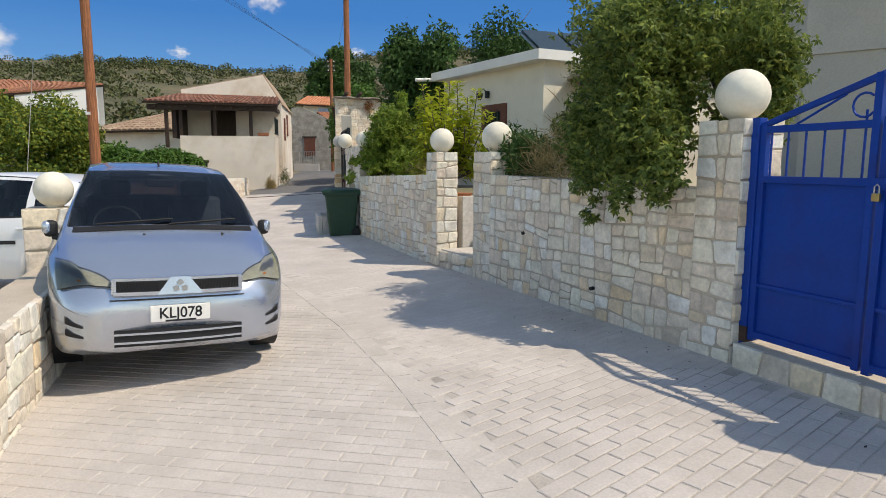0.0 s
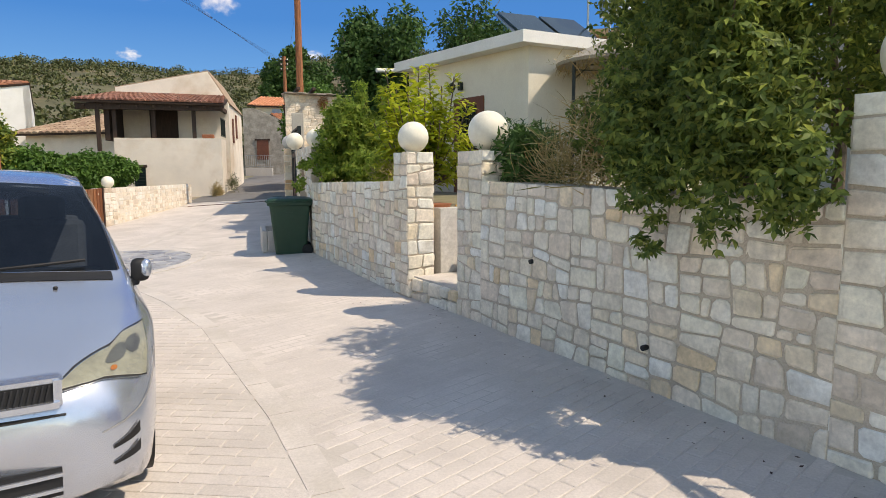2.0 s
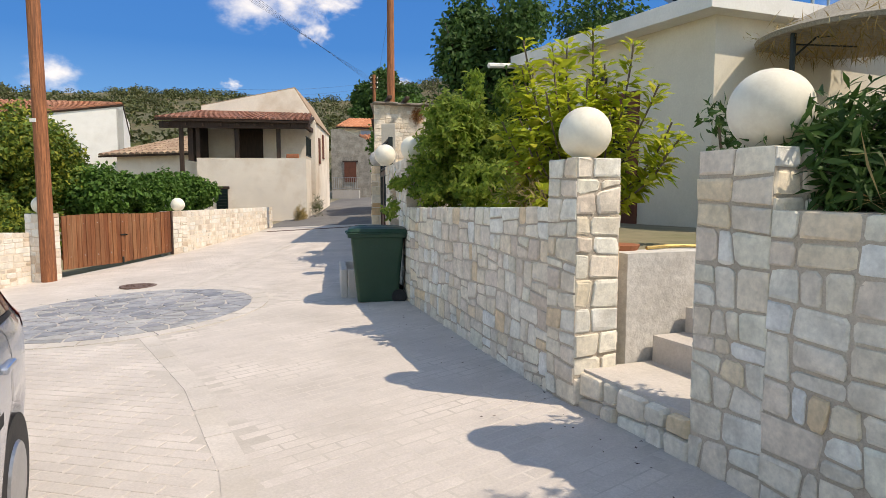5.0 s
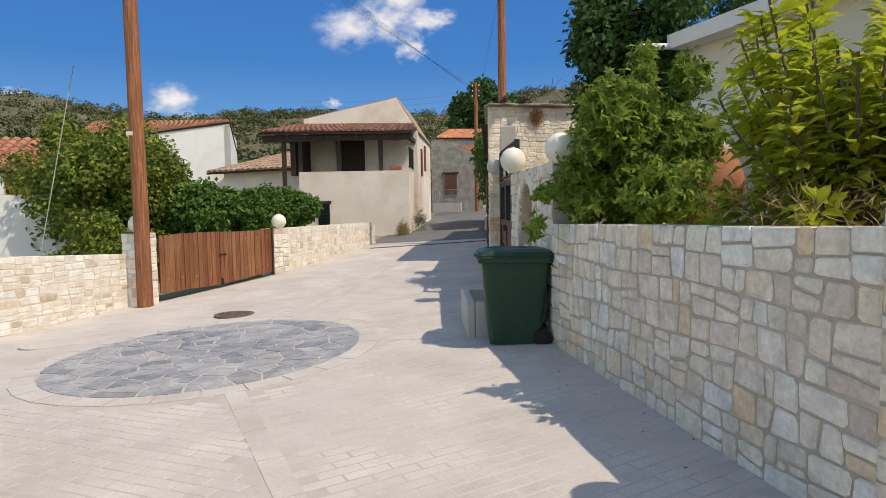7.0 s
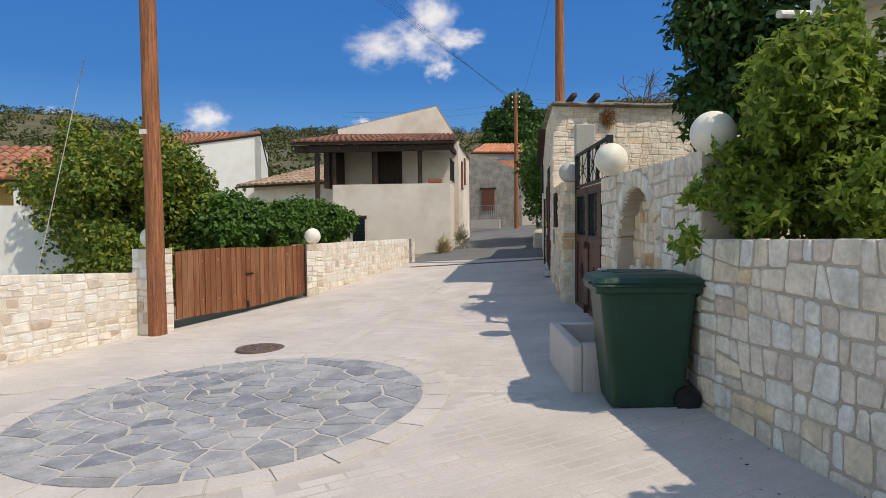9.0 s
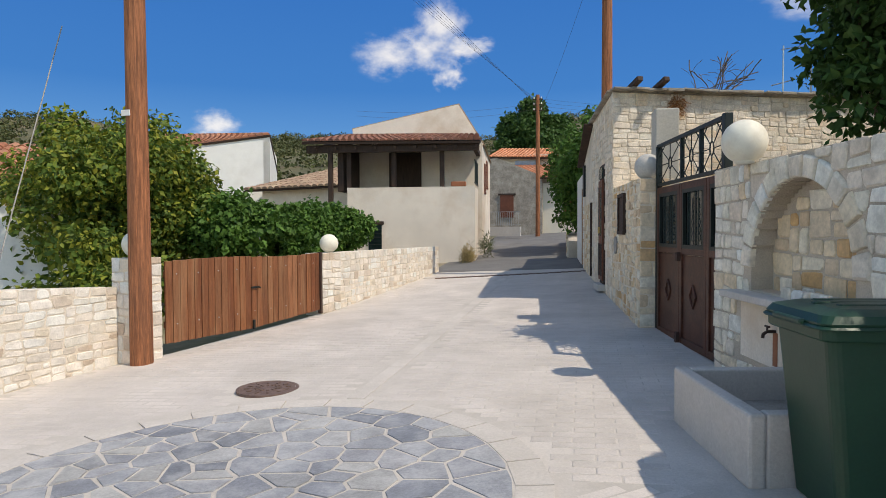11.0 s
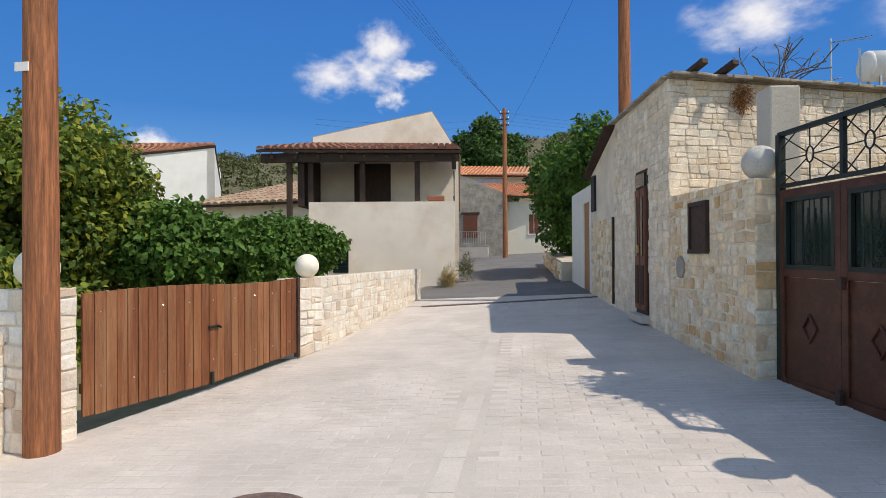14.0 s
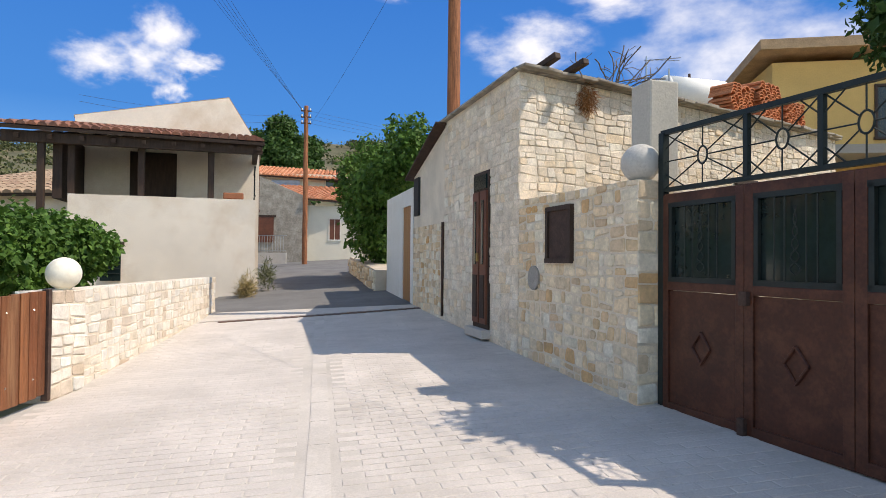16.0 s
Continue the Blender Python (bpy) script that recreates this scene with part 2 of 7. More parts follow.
M_SHUTTER = shade("brown_shutter", (0.16, 0.055, 0.03), 0.6, var=0.2, scale=6, fine=40, bump=0.2)
M_LINE = shade("mark_grey", (0.34, 0.32, 0.29), 0.9, var=0.2, scale=10, fine=70, bump=0.3)
M_BARK = shade("grey_bark", (0.16, 0.12, 0.085), 0.9, var=0.35, scale=8, fine=40, bump=0.9, stretch=(3, 3, 0.8))
M_DRY = shade("dry_twig", (0.23, 0.17, 0.11), 0.9, var=0.3, scale=8, fine=40, bump=0.3)


def clear_glass(name, tint):
    """A tinted pane: what lies behind shows through, and its gloss grows at grazing angles."""
    m = bpy.data.materials.new(name)
    m.use_nodes = True
    N, L = m.node_tree.nodes, m.node_tree.links
    N.remove(N["Principled BSDF"])
    tr, gl, fr, mx = N.new("ShaderNodeBsdfTransparent"), N.new("ShaderNodeBsdfGlossy"), N.new("ShaderNodeFresnel"), N.new("ShaderNodeMixShader")
    tr.inputs[0].default_value = (*tint, 1)
    gl.inputs["Roughness"].default_value = 0.03
    fr.inputs["IOR"].default_value = 1.6
    L.new(fr.outputs[0], mx.inputs[0])
    L.new(tr.outputs[0], mx.inputs[1])
    L.new(gl.outputs[0], mx.inputs[2])
    L.new(mx.outputs[0], N["Material Output"].inputs[0])
    return m


M_GLASS = clear_glass("tinted_car_glass", (0.30, 0.37, 0.45))
M_PANE = shade("dark_window_glass", (0.018, 0.030, 0.030), 0.12, var=0.3, scale=2, fine=20, bump=0.02, spec=0.6)
M_LENS = clear_glass("cloudy_lamp_lens", (0.82, 0.83, 0.78))
M_SEAT = shade("grey_seat_fabric", (0.10, 0.105, 0.115), 0.9, var=0.2, scale=8, fine=90, bump=0.2)
M_AMBER = shade("amber_lens", (0.55, 0.20, 0.05), 0.25, var=0.1, bump=0.0)
M_LAMPBOX = shade("dull_lamp_housing", (0.42, 0.42, 0.38), 0.5, var=0.2, scale=8, bump=0.05)

L_SHRUB = leaf_mat("shrub_leaves", [(0.09, 0.14, 0.038), (0.18, 0.25, 0.06), (0.065, 0.105, 0.03), (0.38, 0.43, 0.095), (0.14, 0.20, 0.05), (0.26, 0.33, 0.075)], 0.45)
L_DARK = leaf_mat("dark_leaves", [(0.038, 0.083, 0.021), (0.060, 0.128, 0.030), (0.045, 0.098, 0.024), (0.090, 0.165, 0.042)])
L_LEMON = leaf_mat("lemon_leaves", [(0.40, 0.46, 0.035), (0.55, 0.58, 0.055), (0.45, 0.51, 0.045), (0.28, 0.38, 0.035), (0.66, 0.63, 0.09)], 0.55)
L_BUSH = leaf_mat("bush_leaves", [(0.16, 0.26, 0.040), (0.26, 0.37, 0.058), (0.10, 0.17, 0.030), (0.40, 0.48, 0.085), (0.19, 0.30, 0.048)], 0.5)
L_HEDGE = leaf_mat("hedge_leaves", [(0.068, 0.150, 0.027), (0.105, 0.210, 0.038), (0.053, 0.120, 0.024), (0.135, 0.247, 0.045)])
L_YELLOW = leaf_mat("yellowing_leaves", [(0.090, 0.150, 0.027), (0.150, 0.210, 0.030), (0.330, 0.330, 0.045), (0.075, 0.135, 0.027), (0.120, 0.180, 0.030)])
L_SCRUB = leaf_mat("hill_scrub", [(0.075, 0.092, 0.032), (0.11, 0.125, 0.046), (0.055, 0.072, 0.027), (0.15, 0.145, 0.06), (0.07, 0.088, 0.033)], 0.1)
L_NEST = leaf_mat("nest_straw", [(0.34, 0.15, 0.055), (0.42, 0.21, 0.08), (0.27, 0.115, 0.045)])
L_DRY = leaf_mat("dry_grass", [(0.46, 0.33, 0.15), (0.54, 0.41, 0.20), (0.40, 0.29, 0.13), (0.28, 0.25, 0.085)])


# ---------------------------------------------------------------- builders
def ground_z(x, y):
    """Height of the lane: it dips to the west side and climbs beyond the drain."""
    a, b = (min(max(x, -11), 3.5) + 4) / 5, (min(max(y, 3.5), 27) - 13) / 13
    z = -0.065 + 0.211 * a + 0.279 * b - 0.013 * a * a + 0.074 * a * b + 0.293 * b * b + 0.016 * a * b * b - 0.07 * b ** 3 + 0.048 * a * a * b
    return z + 0.045 * max(0.0, min(y, 60) - 27)


def thing(name, at=(0, 0, 0), rz=0.0, label="", category="", group="", kind=""):
    e = new(name)
    e.empty_display_size = 0.1
    e.matrix_basis = pose(*at, 0, 0, rz)
    return tagged(e, label, category, group, kind)


def mesh_of(name, bm, material, smooth=False):
    bmesh.ops.recalc_face_normals(bm, faces=bm.faces)
    me = bpy.data.meshes.new(name)
    bm.to_mesh(me)
    bm.free()
    if material:
        me.materials.append(material)
    if smooth:
        for p in me.polygons:
            p.use_smooth = True
    return me


def part(name, bm, material, parent=None, label="", smooth=False):
    ob = new(name, mesh_of(name, bm, material, smooth))
    ob.parent = parent
    return tagged(ob, label)


def raw(name, verts, faces, material, parent=None, smooth=False):
    me = bpy.data.meshes.new(name)
    me.from_pydata(verts, [], faces)
    me.materials.append(material)
    if smooth:
        for p in me.polygons:
            p.use_smooth = True
    ob = new(name, me)
    ob.parent = parent
    return ob


def box(bm, c, s, rz=0.0, bevel=0.0, rx=0.0, ry=0.0):
    m = pose(*c, rx, ry, rz) @ Matrix.Diagonal((*s, 1))
    r = bmesh.ops.create_cube(bm, size=1.0, matrix=m)
    if bevel:
        es = list({e for v in r["verts"] for e in v.link_edges})
        bmesh.ops.bevel(bm, geom=es, offset=bevel, segments=2, affect="EDGES", profile=0.5)
    return bm


def bx(c, s, rz=0.0, bevel=0.0, rx=0.0, ry=0.0):
    return box(bmesh.new(), c, s, rz, bevel, rx, ry)


def cyl(bm, a, b, r, r2=None, seg=12):
    a, b = Vector(a), Vector(b)
    d = b - a
    m = Matrix.Translation((a + b) / 2) @ d.to_track_quat("Z", "Y").to_matrix().to_4x4()
    bmesh.ops.create_cone(bm, cap_ends=True, segments=seg, radius1=r, radius2=r if r2 is None else r2, depth=d.length, matrix=m)
    return bm


def cy(a, b, r, r2=None, seg=12):
    return cyl(bmesh.new(), a, b, r, r2, seg)


def ball(bm, c, r, sc=(1, 1, 1), u=24, v=16):
    bmesh.ops.create_uvsphere(bm, u_segments=u, v_segments=v, radius=r, matrix=Matrix.Translation(c) @ Matrix.Diagonal((*sc, 1)))
    return bm


def prism(pts, z0, z1):
    """A slab over a plan outline; z0, z1: numbers or functions of x, y."""
    bm = bmesh.new()
    f0 = z0 if callable(z0) else (lambda x, y: z0)
    f1 = z1 if callable(z1) else (lambda x, y: z1)
    lo = [bm.verts.new((x, y, f0(x, y))) for x, y in pts]
    hi = [bm.verts.new((x, y, f1(x, y))) for x, y in pts]
    n = len(pts)
    bm.faces.new(hi)
    bm.faces.new(lo[::-1])
    for k in range(n):
        bm.faces.new((lo[k], lo[(k + 1) % n], hi[(k + 1) % n], hi[k]))
    return bm


def extrude_y(profile, y0, y1):
    """A prism along y over an outline in x, z."""
    bm = bmesh.new()
    a = [bm.verts.new((x, y0, z)) for x, z in profile]
    b = [bm.verts.new((x, y1, z)) for x, z in profile]
    n = len(profile)
    bm.faces.new(a)
    bm.faces.new(b[::-1])
    for k in range(n):
        bm.faces.new((a[k], a[(k + 1) % n], b[(k + 1) % n], b[k]))
    return bm


def tube(pts, r, seg=6):
    """A thin rod along points, one closed skin."""
    bm = bmesh.new()
    pts = [Vector(p) for p in pts]
    rings, last = [], None
    for k, p in enumerate(pts):
        d = (pts[min(k + 1, len(pts) - 1)] - pts[max(k - 1, 0)]).normalized()
        side = last - d * last.dot(d) if last is not None else d.orthogonal()
        side = side.normalized() if side.length > 1e-6 else d.orthogonal().normalized()
        last = side
        up = d.cross(side)
        rings.append([bm.verts.new(p + (side * math.cos(2 * math.pi * i / seg) + up * math.sin(2 * math.pi * i / seg)) * r) for i in range(seg)])
    for a, b in zip(rings[:-1], rings[1:]):
        for i in range(seg):
            bm.faces.new((a[i], a[(i + 1) % seg], b[(i + 1) % seg], b[i]))
    bm.faces.new(rings[0][::-1])
    bm.faces.new(rings[-1])
    return bm


def lathe(profile, seg=28):
    bm = bmesh.new()
    rings = []
    for r, z in profile:
        rings.append([bm.verts.new((r * math.cos(2 * math.pi * k / seg), r * math.sin(2 * math.pi * k / seg), z)) for k in range(seg)])
    for p, q in zip(rings[:-1], rings[1:]):
        for k in range(seg):
            bm.faces.new((p[k], p[(k + 1) % seg], q[(k + 1) % seg], q[k]))
    bm.faces.new(rings[0][::-1])
    bm.faces.new(rings[-1])
    return bm


def stone_mesh(poly, o, u, n, proud, rng):
    """One squared stone on a wall face: outline in (along, up), standing proud with a worn, rounded edge."""
    cx, cz = sum(p[0] for p in poly) / len(poly), sum(p[1] for p in poly) / len(poly)
    rings = ((0.0, -0.03), (0.0, proud * 0.35), (0.08, proud * 0.8), (0.24, proud))
    verts, faces = [], []
    k = len(poly)
    tilt, lean = rng.uniform(-0.05, 0.05), rng.uniform(-0.05, 0.05)
    for inset, d in rings:
        for s, z in poly:
            ss, zz = s + (cx - s) * inset, z + (cz - z) * inset
            dd = d + ((ss - cx) * tilt + (zz - cz) * lean + rng.uniform(-0.003, 0.003) if d > 0 else 0)
            verts.append((o[0] + u[0] * ss + n[0] * dd, o[1] + u[1] * ss + n[1] * dd, o[2] + zz + n[2] * dd))
    for r in range(len(rings) - 1):
        for j in range(k):
            faces.append((r * k + j, r * k + (j + 1) % k, (r + 1) * k + (j + 1) % k, (r + 1) * k + j))
    faces.append(tuple(range((len(rings) - 1) * k, len(rings) * k)))
    return verts, faces


def cut_poly(poly, px, py, nx, ny):
    """The part of a convex outline on the near side of the line through (px, py) whose normal is (nx, ny)."""
    out = []
    k = len(poly)
    for i in range(k):
        a, b = poly[i], poly[(i + 1) % k]
        da, db = (a[0] - px) * nx + (a[1] - py) * ny, (b[0] - px) * nx + (b[1] - py) * ny
        if da <= 0:
            out.append(a)
        if da * db < 0:
            t = da / (da - db)
            out.append((a[0] + (b[0] - a[0]) * t, a[1] + (b[1] - a[1]) * t))
    return out


def split_stone(poly, small, large, low, high, rng, deep=0):
    """Break an outline into squared, slightly skewed stones."""
    if len(poly) < 3:
        return []
    xs_, zs_ = [p[0] for p in poly], [p[1] for p in poly]
    w, h = max(xs_) - min(xs_), max(zs_) - min(zs_)
    too_long, too_high = w > large or w > 3.0 * h, h > high
    if deep > 5 or not (too_long or too_high or (deep < 3 and w > 2 * small and h > 1.7 * low and rng.random() < 0.58)):
        return [poly]
    skew = rng.gauss(0, 0.11)
    if (too_high and not (too_long and w > h * 1.6)) or (not too_long and h > 0.8 * w and h > 1.8 * low):
        cz = min(zs_) + h * rng.uniform(0.34, 0.66)
        n = (skew * 0.6, 1.0)
        p = (sum(xs_) / len(xs_), cz)
    else:
        cx = min(xs_) + w * rng.uniform(0.3, 0.7)
        n = (1.0, skew)
        p = (cx, sum(zs_) / len(zs_))
    return (split_stone(cut_poly(poly, *p, *n), small, large, low, high, rng, deep + 1)
            + split_stone(cut_poly(poly, *p, -n[0], -n[1]), small, large, low, high, rng, deep + 1))


def stone_face(parent, a, b, z0, z1, out, material, rng, rows=(0.075, 0.23), lens=(0.10, 0.34), joint=0.0065, proud=0.012, rough=0.03, skip=None, name="stone"):
    """Squared rubble on the upright face from a to b. z0, z1: bottom and top height along the run (functions of the fraction)."""
    a, b = Vector(a).to_2d(), Vector(b).to_2d()
    run = (b - a).length
    u = ((b - a) / run).to_3d()
    n = Vector((*out, 0)).normalized()
    lo, hi = min(z0(0), z0(1)) - 0.03, max(z1(0), z1(1))
    band = rows[1] * 1.45
    levels = [lo]
    while hi - levels[-1] > band * 1.35:
        levels.append(levels[-1] + band * rng.uniform(0.75, 1.2))
    levels.append(hi)
    waves = [(rng.uniform(1.5, 4.0), rng.uniform(0, 6.28), rough * 0.7) for _ in levels]

    def line(k, s):
        if k in (0, len(levels) - 1):
            return levels[k]
        f, p, m = waves[k]
        return levels[k] + m * math.sin(s * f + p)
    top_slope = (z1(1) - z1(0)) / run
    for k in range(len(levels) - 1):
        s = (0.0, 0.0)
        while s[0] < run - 0.005:
            w = rng.uniform(lens[0] * 1.6, lens[1] * 1.8)
            e = (run, run) if run - (s[0] + w) < lens[0] * 1.5 else (s[0] + w + rng.gauss(0, 0.025), s[0] + w + rng.gauss(0, 0.025))
            block = [(s[0], line(k, s[0])), (e[0], line(k, e[0])), (e[1], line(k + 1, e[1])), (s[1], line(k + 1, s[1]))]
            s = e
            block = cut_poly(block, 0, z1(0), -top_slope, 1.0)
            for poly in split_stone(block, lens[0], lens[1], rows[0], rows[1], rng):
                poly = [(min(max(x, 0.0), run), z) for x, z in poly]
                cx, cz = sum(p[0] for p in poly) / len(poly), sum(p[1] for p in poly) / len(poly)
                if cz < z0(min(max(cx / run, 0), 1)) - 0.05 or (skip and skip(cx, cz)):
                    continue
                inner = poly
                for i in range(len(poly)):
                    p, q = poly[i], poly[(i + 1) % len(poly)]
                    d = math.hypot(q[0] - p[0], q[1] - p[1])
                    if d < 1e-4:
                        continue
                    nx, ny = (q[1] - p[1]) / d, -(q[0] - p[0]) / d
                    edge = (max(p[0], q[0]) < 0.004 or min(p[0], q[0]) > run - 0.004)
                    g = 0.001 if edge else joint * rng.uniform(0.6, 1.9)
                    inner = cut_poly(inner, p[0] - nx * g, p[1] - ny * g, nx, ny)
                    if len(inner) < 3:
                        break
                if len(inner) < 3:
                    continue
                ring = []
                for i in range(len(inner)):
                    o, p, q = inner[i - 1], inner[i], inner[(i + 1) % len(inner)]
                    if p[0] < 0.004 or p[0] > run - 0.004:
                        ring.append(p)
                        continue
                    d0, d1 = math.hypot(o[0] - p[0], o[1] - p[1]), math.hypot(q[0] - p[0], q[1] - p[1])
                    if d0 < 0.012 or d1 < 0.012:
                        ring.append(p)
                        continue
                    c0, c1 = min(0.3 * d0, rng.uniform(0.005, 0.03)) / d0, min(0.3 * d1, rng.uniform(0.005, 0.03)) / d1
                    ring += [(lerp(p[0], o[0], c0), lerp(p[1], o[1], c0)), (lerp(p[0], q[0], c1), lerp(p[1], q[1], c1))]
                v, fc = stone_mesh(ring, (a.x, a.y, 0), u, n, proud * rng.uniform(0.5, 1.5), rng)
                raw(name, v, fc, material, parent)


def lerp(p, q, f):
    return p + (q - p) * f


def stone_wall(name, a, b, h0, h1, thick, side, label, seed, material=M_STONE, mortar=M_MORTAR, base=None, skip=None, body=None, **kw):
    """A rubble wall from a to b, its face on the line a-b; side: +1 if the body lies to the left of the way from a to b."""
    rng = random.Random(seed)
    a2, b2 = Vector(a), Vector(b)
    d = (b2 - a2).normalized()
    nrm = Vector((-d.y, d.x)) * side
    f0 = base or (lambda f: ground_z(*a2.lerp(b2, f)) - 0.02)
    bm = body
    if bm is None:
        bm = bmesh.new()
        k = 8
        cols = []
        for i in range(k + 1):
            f = i / k
            p, q = a2.lerp(b2, f), a2.lerp(b2, f) + nrm * thick
            zb, zt = f0(f) - 0.25, lerp(h0, h1, f)
            cols.append([bm.verts.new(c) for c in ((p.x, p.y, zb), (p.x, p.y, zt), (q.x, q.y, zt), (q.x, q.y, zb))])
        for c, e in zip(cols[:-1], cols[1:]):
            for j in range(4):
                bm.faces.new((c[j], c[(j + 1) % 4], e[(j + 1) % 4], e[j]))
        bm.faces.new(cols[0])
        bm.faces.new(cols[-1][::-1])
    w = part(name, bm, mortar)
    tagged(w, label, "wall", kind="structure")
    stone_face(w, a, b, f0, lambda f: lerp(h0, h1, f) + 0.012, -nrm, material, rng, skip=skip, **kw)
    return w


def pier(a, along, w, d, z0, z1, label, seed, material=M_STONE, mortar=M_MORTAR, faces=(0, 1, 2, 3), group="stone gate piers"):
    """A square stone pier: a is its road-side corner, along the way of the road face, the body to the left of it."""
    rng = random.Random(seed)
    u = Vector(along).normalized()
    n = Vector((-u.y, u.x))
    p = [Vector(a), Vector(a) + u * w, Vector(a) + u * w - n * d, Vector(a) - n * d]
    t = part("stone_pier", prism([tuple(q) for q in p], z0 - 0.3, z1), mortar)
    tagged(t, label, "pier", group)
    outs = [n, u, -n, -u]
    for k in faces:
        q, r = p[k], p[(k + 1) % 4]
        stone_face(t, q, r, lambda f: z0, lambda f: z1 + 0.012, outs[k], material, rng, rows=(0.10, 0.23), lens=(0.12, 0.27), name="stone")
    return t, (p[0] + p[2]) / 2


def globe(c, z, r, label, material=M_BALL, group="ball finials"):
    bm = ball(bmesh.new(), (c[0], c[1], z + r * 0.95), r, u=32, v=20)
    cyl(bm, (c[0], c[1], z - 0.01), (c[0], c[1], z + 0.04), r * 0.45, seg=20)
    ob = part("ball_finial", bm, material, smooth=True)
    return tagged(ob, label, "finial", group)


def leaf_mesh(name, pos, fw, nor, lengths, aspect, material, parent=None, kind=""):
    """One mesh of folded leaves: their roots, the ways they point and face, and their lengths."""
    n = len(pos)
    fw = fw - nor * (fw * nor).sum(1)[:, None]
    fw /= np.linalg.norm(fw, axis=1)[:, None] + 1e-9
    sd = np.cross(fw, nor)
    L_ = np.asarray(lengths)[:, None]
    W_ = L_ * aspect * 0.5
    tip = pos + fw * L_ - nor * L_ * 0.12
    m1 = pos + fw * L_ * 0.5
    up = nor * W_ * 0.35
    v = np.stack([pos, m1 + sd * W_ + up, tip, m1 - sd * W_ + up, m1], 1).reshape(-1, 3)
    base = np.arange(n)[:, None] * 5
    f = np.concatenate([base + np.array([[0, 4, 1]]), base + np.array([[4, 2, 1]]), base + np.array([[0, 3, 4]]), base + np.array([[4, 3, 2]])], 0)
    me = bpy.data.meshes.new(name)
    me.vertices.add(len(v))
    me.vertices.foreach_set("co", v.astype(np.float32).ravel())
    me.loops.add(f.size)
    me.loops.foreach_set("vertex_index", f.astype(np.int32).ravel())
    me.polygons.add(len(f))
    me.polygons.foreach_set("loop_start", np.arange(0, f.size, 3, dtype=np.int32))
    me.update(calc_edges=True)
    me.materials.append(material)
    ob = new(name, me)
    ob.parent = parent
    return tagged(ob, kind=kind)


def leaves(name, blobs, n, size, material, parent=None, seed=1, droop=0.3, shell=0.55, aspect=0.45, kind="", spray=1):
    """Many small folded leaves about a set of round clumps (centre, radii)."""
    rg = np.random.default_rng(seed)
    vol = np.array([b[1][0] * b[1][1] + b[1][1] * b[1][2] + b[1][0] * b[1][2] for b in blobs])
    pick = rg.choice(len(blobs), n, p=vol / vol.sum())
    cen = np.array([b[0] for b in blobs], float)[pick]
    rad = np.array([b[1] for b in blobs], float)[pick]
    d = rg.normal(size=(n, 3))
    d /= np.linalg.norm(d, axis=1)[:, None]
    r = 1 - (1 - shell) * rg.random(n) ** 1.6
    lump = 1 + 0.16 * np.sin(d[:, 0] * 7 + pick * 1.7) * np.sin(d[:, 1] * 6 + pick) + 0.13 * np.sin(d[:, 2] * 9 + pick * 2.3) + 0.06 * rg.normal(size=n)
    pos = cen + d * rad * (r * lump)[:, None]
    out = d / rad
    out /= np.linalg.norm(out, axis=1)[:, None]
    nor = out + np.array([0, 0, 0.45]) + rg.normal(size=(n, 3)) * 0.95
    nor /= np.linalg.norm(nor, axis=1)[:, None]
    fw = out * 0.8 + rg.normal(size=(n, 3)) * 0.7 - np.array([0, 0, droop])
    if spray > 1:
        m_ = n // spray
        idx = np.minimum(np.arange(n) // spray, m_)
        pos, out, nor = pos[idx], out[idx], nor[idx]
        side_a = np.cross(nor, np.array([0.3, 0.5, 0.8]))
        side_a /= np.linalg.norm(side_a, axis=1)[:, None] + 1e-6
        side_b = np.cross(nor, side_a)
        th = (np.arange(n) % spray) / spray * 2 * np.pi + idx * 1.3
        fw = side_a * np.cos(th)[:, None] + side_b * np.sin(th)[:, None] - np.array([0, 0, droop]) + out * 0.3
        nor = nor + rg.normal(size=(n, 3)) * 0.25
        nor /= np.linalg.norm(nor, axis=1)[:, None]
    return leaf_mesh(name, pos, fw, nor, size * (0.65 + 0.7 * rg.random(n)), aspect, material, parent, kind)


def limbs(root, tips, r0, seed=1, seg=7):
    """A tapered trunk that forks towards the given tips."""
    rng = random.Random(seed)
    bm = bmesh.new()
    root = Vector(root)
    mid = root.lerp(sum((Vector(t) for t in tips), Vector()) / len(tips), 0.4)
    mid += Vector((rng.uniform(-0.06, 0.06), rng.uniform(-0.06, 0.06), 0))
    cyl(bm, root, mid, r0, r0 * 0.75, seg)
    for t in tips:
        t = Vector(t)
        k = mid.lerp(t, 0.5) + Vector((rng.uniform(-0.15, 0.15), rng.uniform(-0.15, 0.15), rng.uniform(0, 0.15))) * (t - mid).length * 0.5
        cyl(bm, mid, k, r0 * 0.55, r0 * 0.35, seg)
        cyl(bm, k, t, r0 * 0.35, r0 * 0.1, seg)
        for _ in range(2):
            e = t + Vector((rng.uniform(-1, 1), rng.uniform(-1, 1), rng.uniform(-0.3, 0.8))) * (t - k).length * 0.6
            cyl(bm, k.lerp(t, 0.6), e, r0 * 0.2, r0 * 0.06, 5)
    return bm


